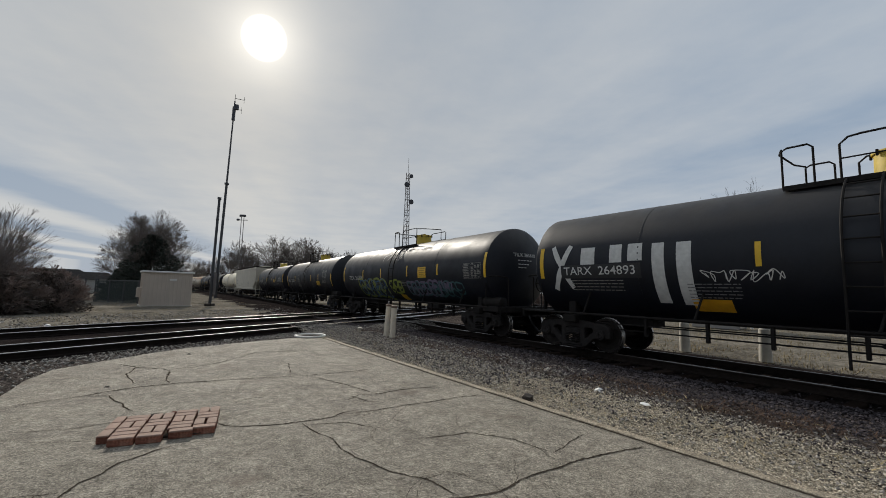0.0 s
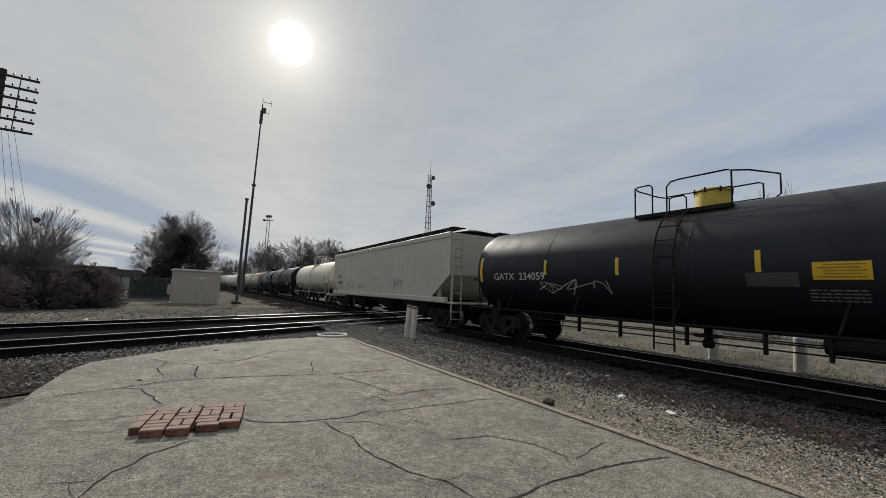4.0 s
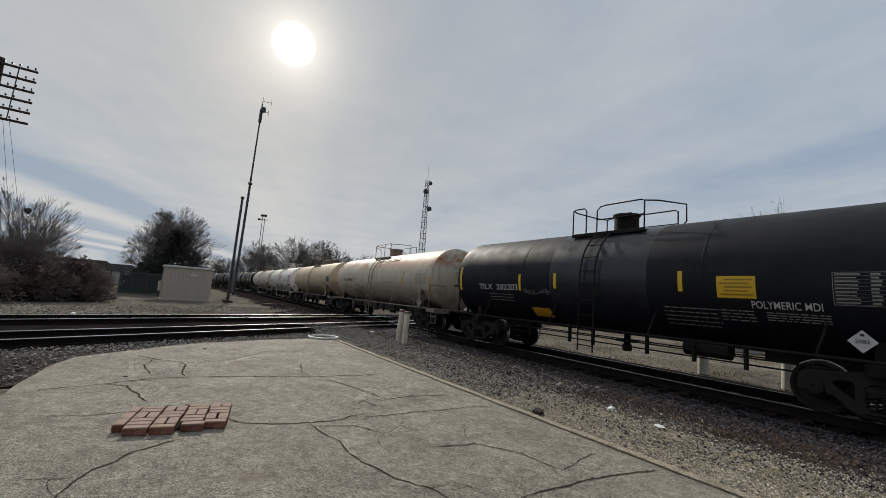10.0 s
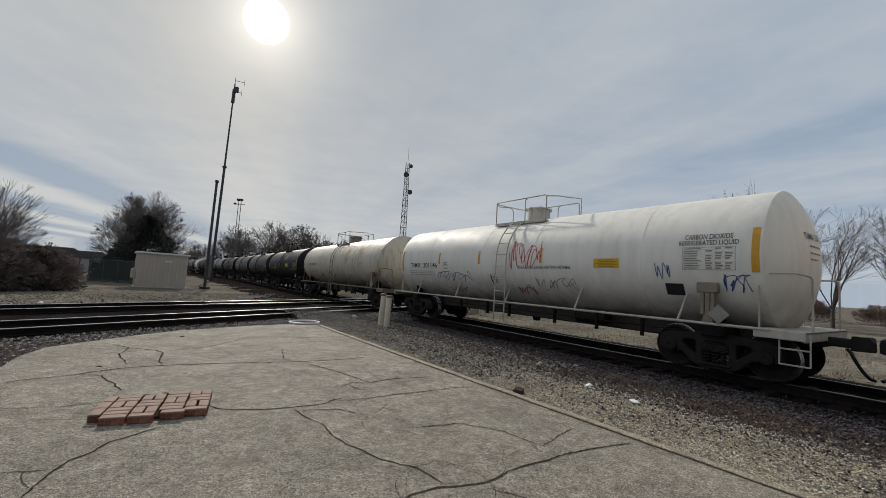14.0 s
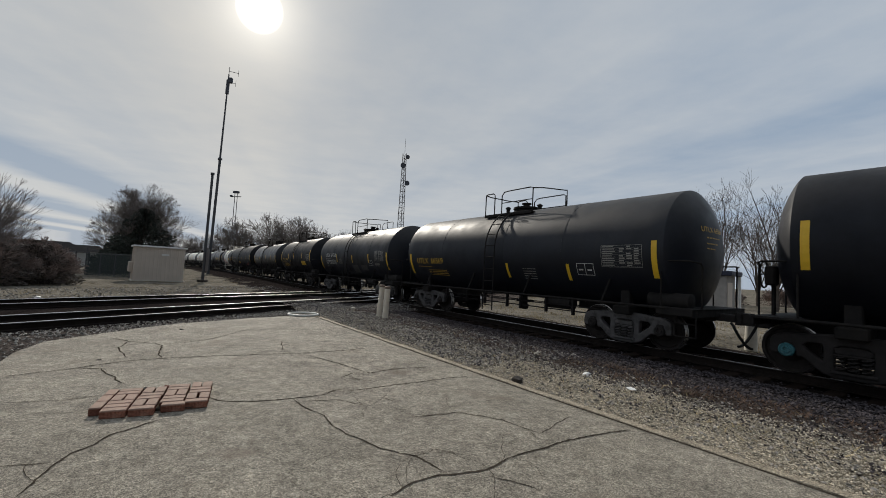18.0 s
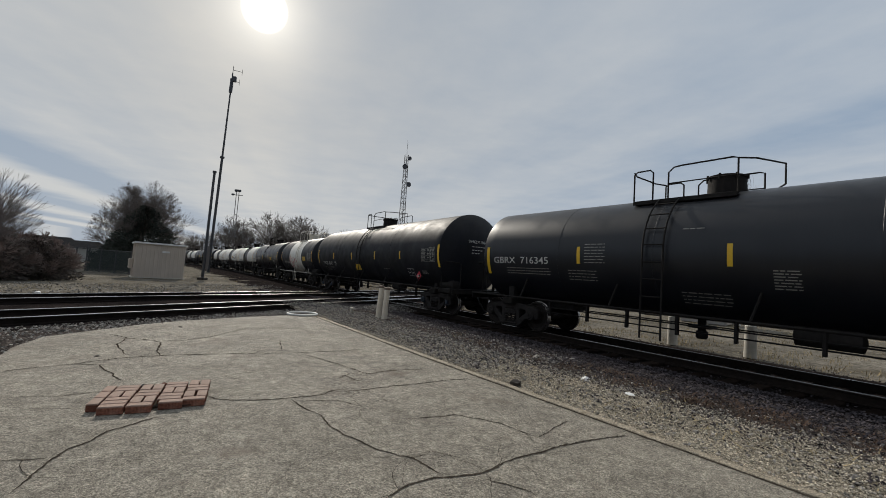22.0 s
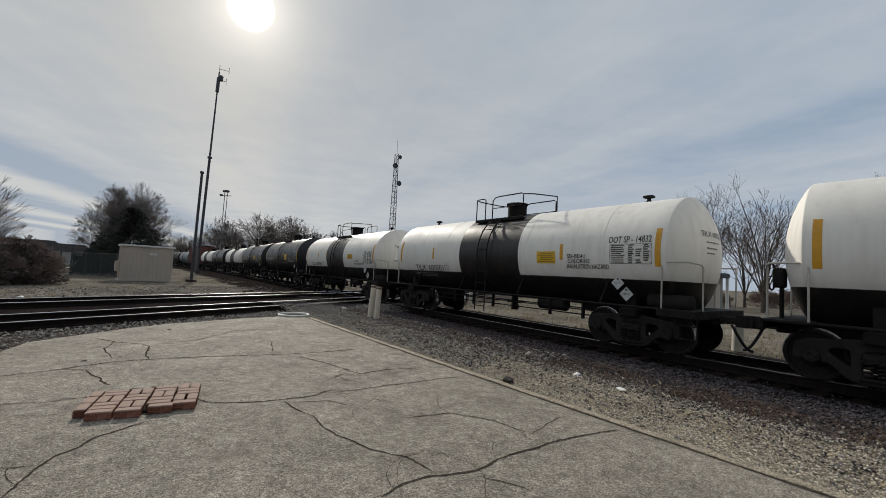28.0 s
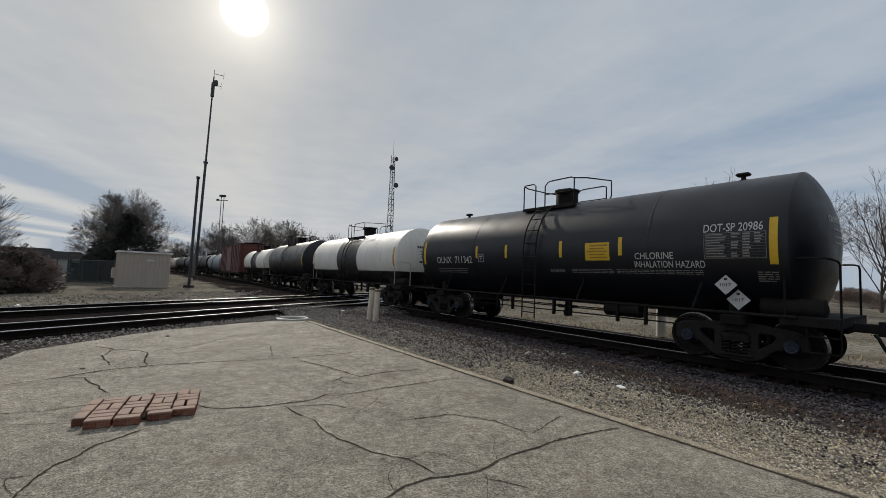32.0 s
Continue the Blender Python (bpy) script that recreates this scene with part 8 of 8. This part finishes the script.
# ---- trees ----
def branch_mesh(seed, height, radius, limbs, levels, trunk_r, material, twig=0.006, kids=6, angle=32, flare=0.0, upright=0.0, spread=0.8):
    """A bare crown: limbs fan out from the foot or trunk to a ragged dome and fork into fine twigs."""
    q = random.Random(seed)
    g, wood = Geo(), Geo()

    def grow(p, d, ln, r, lv):
        n = 5 if lv == 0 else 3
        pts = [p]
        bend = Vector((q.uniform(-1, 1), q.uniform(-1, 1), q.uniform(-0.2, 0.6))) * 0.10
        for i in range(n):
            d = (d + bend + Vector((q.uniform(-1, 1), q.uniform(-1, 1), q.uniform(-1, 1))) * 0.07).normalized()
            p = p + d * ln / n
            pts.append(p)
        (wood if lv == 0 else g).tube(pts, r, 6 if lv == 0 else 3, max(twig, r * 0.3), cap=False)
        if lv >= levels:
            return
        for j in range(kids + (3 if lv == 0 else 0)):
            t = q.uniform(0.22, 0.97)
            f = min(n - 1, int(t * n))
            s = pts[f] + (pts[f + 1] - pts[f]) * (t * n - f)
            o = Matrix.Rotation(q.uniform(0, 6.283), 3, d) @ d.orthogonal().normalized()
            a = radians(q.uniform(angle * 0.6, angle * 1.4))
            nd = (d * math.cos(a) + o * math.sin(a) + Vector((0, 0, 0.10))).normalized()
            grow(s, nd, ln * ((1 - t) * spread + 0.80 - 0.82 * spread) * q.uniform(0.7, 1.15), max(twig, r * (1 - 0.65 * t) * 0.55), lv + 1)

    if flare:
        wood.tube([(0, 0, 0), (0.05, 0.03, flare * 0.5), (0, 0, flare)], trunk_r * 1.6, 8, trunk_r * 1.2, cap=False)
    for s in range(limbs):
        a = 6.283 * (s + q.uniform(-0.3, 0.3)) / limbs
        e = math.sqrt((s * 0.618) % 1.0)
        d = Vector((math.cos(a) * e * radius, math.sin(a) * e * radius, (height - flare) * (1 - (0.62 - upright) * e * e))).normalized()
        ln = 1.0 / math.sqrt((d.x ** 2 + d.y ** 2) / radius ** 2 + (d.z / (height - flare)) ** 2)
        grow(Vector((0, 0, flare * q.uniform(0.7, 1.0))) + Vector((d.x, d.y, 0)) * (0.0 if flare else 0.5), d, ln * q.uniform(0.82, 1.05), trunk_r * q.uniform(0.5, 0.8), 0)
    return wood.mesh("trunk", material, fix=False), g.mesh("crown", material, fix=False)


def bare_tree(me_trunk, x, y, s, turn, label, group=""):
    ob = thing("bare_tree", label, "tree", group, at=Matrix.Translation((x, y, -0.3)) @ Matrix.Rotation(turn, 4, "Z") @ Matrix.Scale(s, 4))
    part("trunk", me_trunk[0], ob)
    part("crown", me_trunk[1], ob)
    return ob


BARE = [branch_mesh(20 + k, 12.0, 3.6 + 0.5 * k, 7, 3, 0.13, bark_mat, twig=0.008, kids=4, angle=32, upright=0.35, flare=1.8 + 0.4 * k, spread=0.62) for k in range(3)]
WOOD = [branch_mesh(40 + k, 13.0, 5.5, 11, 3, 0.16, twig_far, twig=0.022, kids=4, angle=36, flare=1.2) for k in range(3)]
SHRUB = [branch_mesh(60 + k, 5.4, 2.0, 15, 2, 0.022, twig_mat, twig=0.006, kids=10, angle=22, upright=0.2) for k in range(2)]
THICKET = [branch_mesh(80 + k, 2.6, 2.4, 26, 2, 0.03, bush_mat, twig=0.011, kids=11, angle=34) for k in range(2)]


def crown_mesh(name, seed, height, radius, count, size, material, shape):
    """A crown of many small leaf sprays; shape(t) gives the radius up the height."""
    q = random.Random(seed)
    g = Geo()
    for i in range(count):
        t = q.random() ** 1.15
        a = q.uniform(0, 6.283)
        lob = 1 + 0.6 * noise.noise((math.cos(a) * 1.5, math.sin(a) * 1.5, t * 5 + seed))
        r = radius * shape(t) * lob * math.sqrt(q.uniform(0.05, 1.0))
        c = Vector((math.cos(a) * r, math.sin(a) * r, t * height))
        d = Vector((math.cos(a), math.sin(a), q.uniform(-0.4, 0.7))).normalized()
        o = d.orthogonal().normalized()
        o = Matrix.Rotation(q.uniform(0, 6.283), 3, d) @ o
        s = size * q.uniform(0.5, 1.3)
        k = len(g.v)
        g.v += [tuple(c - o * s * 0.25), tuple(c + o * s * 0.25), tuple(c + d * s + o * s * q.uniform(-0.2, 0.2))]
        g.f.append((k, k + 1, k + 2))
        g.m.append(0)
    return g.mesh(name, material, fix=False)


def conifer(x, y, h, r, seed, label):
    ob = thing("conifer", label, "tree", at=pose(x, y, -0.3))
    part("trunk", Geo().tube([(0, 0, 0), (0, 0, h * 0.9)], 0.16, 8, 0.03).mesh("trunk", bark_mat), ob)
    part("crown", crown_mesh("crown", seed, h, r, 17000, 0.28, conifer_mat, lambda t: (1 - t) ** 0.62 + 0.03), ob)


def bush(x, y, h, r, seed, material, label, sprays=1500, size=0.13, group="brush along the left bank"):
    ob = thing("bush", label, "bush", group, at=pose(x, y, -0.3, 0, 0, seed * 37))
    part("stem", THICKET[seed % 2][0], ob, at=Matrix.Scale(h / 2.6, 4))["kind"] = "stuff"
    part("thicket", THICKET[seed % 2][1], ob, at=Matrix.Scale(h / 2.6, 4))
    part("foliage", crown_mesh("foliage", seed, h, r, sprays, size, material, lambda t: math.sqrt(max(0.02, 1 - (t * 0.95) ** 2.2))), ob)


# the big bare tree with an evergreen under it, behind the hut
bare_tree(branch_mesh(5, 8.9, 4.5, 21, 3, 0.10, twig_mat, twig=0.008, kids=8, angle=30, flare=0.5, spread=0.70), -34.3, 47.9, 1.0, 0.4,
          "wide bare tree of many fine grey twigs behind the hut")
conifer(-32.4, 46.2, 7.2, 3.7, 6, "dark green cedar behind the chain-link fence")
conifer(-35.6, 47.0, 3.6, 2.3, 9, "broad dark cedar beside the bare tree")
# brush on the left bank
for i, (x, y, h, r) in enumerate(((-26.0, 22.5, 3.0, 2.8), (-23.6, 22.0, 2.2, 2.0), (-23.0, 24.3, 2.2, 1.8), (-27.5, 26.0, 2.9, 2.6), (-25.0, 25.8, 2.5, 2.0), (-26.5, 18.0, 3.2, 2.8), (-23.6, 18.8, 2.2, 2.2))):
    bush(x, y, h, r, 30 + i, bush_mat if i not in (1, 2, 4) else mat("dull_juniper", (0.15, 0.132, 0.118), 0.95, spec=0.1, var=0.3), "dense brown winter brush" if i not in (1, 2, 4) else "low dark juniper bush",
         *((6500, 0.11) if i not in (1, 2, 4) else (7000, 0.17)))
for i, (x, y, s) in enumerate(((-25.2, 20.3, 0.98), (-26.6, 24.1, 1.12), (-24.9, 22.9, 0.72), (-28.6, 27.0, 0.85), (-26.0, 18.5, 1.0))):
    ob = thing("sapling_clump", "clump of bare upright saplings", "tree", "saplings in the brush", at=Matrix.Translation((x, y, -0.3)) @ Matrix.Rotation(i * 1.3, 4, "Z") @ Matrix.Scale(s, 4))
    part("stem", SHRUB[i % 2][0], ob)["kind"] = "stuff"
    part("crown", SHRUB[i % 2][1], ob)
lump("bird_nest", -26.35, 24.0, 4.9, 0.22, clod_mat, "dark twig nest high in a sapling", "nest", 8.0, 0.8)
# woods behind the train
for i in range(22):
    k = i / 21
    x, y = -92 + 66 * k + rnd.uniform(-3, 3), 140 + 6 * k + rnd.uniform(-6, 10)
    h = (0.78 + 0.5 * math.sin(k * 3.0) + rnd.uniform(-0.12, 0.15)) * (1.05 if k > 0.25 else 0.7)
    bare_tree(WOOD[i % 3], x, y, h, i * 2.1, "bare winter tree in the woods behind the train", "woods behind the train")
# trees on the far right
for i, (x, y, s, m) in enumerate(((29.2, 34.2, 0.98, 0), (26.4, 37.2, 0.92, 1), (31.5, 32.0, 0.80, 1), (34.5, 28.5, 0.85, 2), (37.5, 25.0, 0.8, 0), (22.8, 42.0, 0.80, 2), (24.8, 50.0, 0.95, 1), (30.0, 52.0, 1.0, 2),
                                  (35.5, 44.0, 0.9, 0), (40.0, 34.0, 0.85, 1), (18.5, 58.0, 0.9, 0), (12.0, 66.0, 0.85, 1), (33.0, 38.5, 0.85, 2), (42.0, 22.0, 0.8, 2))):
    bare_tree(BARE[m], x, y, s * 0.88, i * 1.7, "bare winter tree beyond the field", "trees beyond the field")


# brush closing the far edge of the field
hedge_rnd = random.Random(77)
for i in range(20):
    a = radians(10 + 3.4 * i + hedge_rnd.uniform(-1, 1))
    d = 62 + hedge_rnd.uniform(-5, 6)
    h = hedge_rnd.uniform(1.1, 2.3)
    bush(d * math.sin(a), d * math.cos(a), h, h * 0.95, 120 + i, bush_mat, "low tangled bare brush at the edge of the field", 700, 0.2, "brush beyond the field")


# ---- far structures ----
def lattice_tower():
    ob = thing("lattice_tower", "tall lattice radio tower with round microwave drums", "radio tower", at=pose(-21.9, 259.0, -0.3))
    h = 77.0
    half = lambda z: 2.3 - 1.2 * z / h
    for sx, sy in ((-1, -1), (1, -1), (0, 1)):
        part("leg", Geo().tube([(sx * half(0), sy * half(0), 0), (sx * half(h), sy * half(h), h)], 0.22, 6).mesh("leg", tower_mat), ob)
    n = 22
    for k in range(n):
        z0, z1 = h * k / n, h * (k + 1) / n
        c0 = [(-half(z0), -half(z0), z0), (half(z0), -half(z0), z0), (0, half(z0), z0)]
        c1 = [(-half(z1), -half(z1), z1), (half(z1), -half(z1), z1), (0, half(z1), z1)]
        for j in range(3):
            part("brace", Geo().tube([c0[j], c1[(j + 1) % 3]], 0.10, 4).mesh("brace", tower_mat), ob)
            part("strut", Geo().tube([c0[j], c0[(j + 1) % 3]], 0.12, 4).mesh("strut", tower_mat), ob)
    part("whip", Geo().tube([(0, 0, h), (0, 0, h + 10)], 0.10, 5).mesh("whip", tower_mat), ob)
    for x, z, r in ((2.2, 74.6, 1.2), (-0.5, 69.0, 1.6), (2.6, 57.8, 1.5)):
        part("drum", Geo().lathe([(-2.4, 0.2), (-2.4, r), (-1.2, r), (-1.0, r * 0.4), (-0.6, 0.3)], 20, "y").mesh("drum", dish_mat, smooth=True), ob, at=pose(x, 0, z))


lattice_tower()


def light_mast(x, y, h):
    ob = thing("light_mast", "slim twin light mast above the woods", "light mast", at=pose(x, y, -0.3))
    for s in (-0.38, 0.38):
        part("pole", Geo().tube([(s, 0, 0), (s * 1.1, 0, h)], 0.14, 6, 0.10).mesh("pole", tower_mat), ob)
        part("lamp_head", Geo().box(s * 1.1 - 0.55, s * 1.1 + 0.55, -0.4, 0.4, h, h + 0.7, 0.1).mesh("lamp_head", dish_mat), ob)
    part("crossbar", Geo().tube([(-1.6, 0, h - 1.1), (1.7, 0, h - 1.1)], 0.12, 5).mesh("crossbar", tower_mat), ob)
    part("lamp_head", Geo().box(-1.9, -1.1, -0.3, 0.3, h - 1.3, h - 0.7, 0.08).mesh("lamp_head", dish_mat), ob)


light_mast(-65.8, 134.8, 24.6)


def far_building(x, y, w, d, h, turn, wall, roof, label, windows):
    ob = thing("building", label, "building", "far buildings", at=pose(x, y, -0.4, 0, 0, turn))
    body = part("wall", Geo().box(-w / 2, w / 2, -d / 2, d / 2, 0, h, 0.03).mesh("wall", wall), ob)
    g = Geo()
    g.prism([(-w / 2 - 0.4, h), (w / 2 + 0.4, h), (w / 2 - w * 0.1, h + 1.1), (-w / 2 + w * 0.1, h + 1.1)], -d / 2 - 0.4, d / 2 + 0.4)
    part("roof", g.mesh("roof", roof), ob)
    for k in range(windows):
        px = -w / 2 + w * (k + 0.5) / windows
        win = part("window", Geo().box(px - 0.5, px + 0.5, -d / 2 - 0.06, -d / 2 + 0.05, 0.8, 1.8, 0.02).mesh("window", far_light), body)
        part("pane", Geo().box(px - 0.42, px + 0.42, -d / 2 - 0.09, -d / 2 - 0.05, 0.88, 1.72, 0.01).mesh("pane", glass_dark), win)
    return ob


far_building(-60.5, 69.5, 9.0, 7.0, 2.4, 40, far_light, far_roof, "low pale building with a dark roof", 3)
far_building(-69.0, 72.0, 12.0, 8.0, 2.9, 40, far_wall, far_roof, "low brick building behind the brush", 4)


def shelter():
    m = Matrix.Translation((16.7, 24.65, -0.3)) @ Matrix.Rotation(radians(38), 4, "Z")
    ob = thing("kiosk", "small grey kiosk with dark blue fascia and a white corner post", "kiosk", at=m)
    part("wall", Geo().box(-0.6, 1.0, -1.2, 1.2, 0, 2.5, 0.02).mesh("wall", kiosk_wall), ob)
    part("fascia", Geo().box(-0.75, 1.3, -1.5, 1.4, 2.5, 2.78, 0.03).mesh("fascia", blue_trim), ob, "dark blue fascia")
    part("corner_post", Geo().box(1.12, 1.26, -1.45, -1.31, 0, 2.5, 0.01).mesh("corner_post", litter_mat), ob, "white corner post")
    part("door", Geo().box(-0.4, 0.4, -1.24, -1.19, 0.05, 2.1, 0.01).mesh("door", hut_mat), ob)


shelter()
far_building(27.6, 47.0, 6.0, 5.0, 2.0, -30, far_light, far_light, "low pale shed beyond the field", 2)
for x, y in ((23.4, 40.2), (23.75, 40.1)):
    ob = thing("white_post", "tall white post beside the shed", "post", "white posts by the shed", at=pose(x, y, -0.33))
    part("shaft", Geo().tube([(0, 0, 0), (0, 0, 4.6)], 0.09, 10, 0.08).mesh("shaft", litter_mat, smooth=True), ob)
    part("cap", Geo().lathe([(4.6, 0.11), (4.68, 0.11), (4.72, 0.0)], 10, "z").mesh("cap", litter_mat, smooth=True), ob)
up = thing("utility_pole", "wooden utility pole beyond the field", "utility pole", at=pose(17.4, 36.6, -0.3))
part("pole", Geo().tube([(0, 0, 0), (0, 0, 8.0)], 0.17, 10, 0.12).mesh("pole", wood_pole, smooth=True), up)
part("cap", Geo().lathe([(8.0, 0.13), (8.04, 0.13), (8.06, 0.0)], 10, "z").mesh("cap", pole_mat, smooth=True), up)


# ---- the train runs ----
def motions():
    step = 33
    for car, off in CARS:
        walk(car, [(t, track_pose(off - train_place(t))) for t in range(step)])
    for ws, x, off in WHEELS:
        rows = []
        for k in range(0, 961):
            t = k / 30
            s = train_place(t) - off
            if -42 < s < 14:
                rows.append((t, pose(x, 0, WHEEL_R) @ Matrix.Rotation(s / WHEEL_R, 4, "Y")))
        if len(rows) > 2:
            first, last = rows[0], rows[-1]
            if first[0] > 0:
                rows.insert(0, (0.0, first[1]))
            if last[0] < 32:
                rows.append((32.0, last[1]))
            walk(ws, rows)


motions()
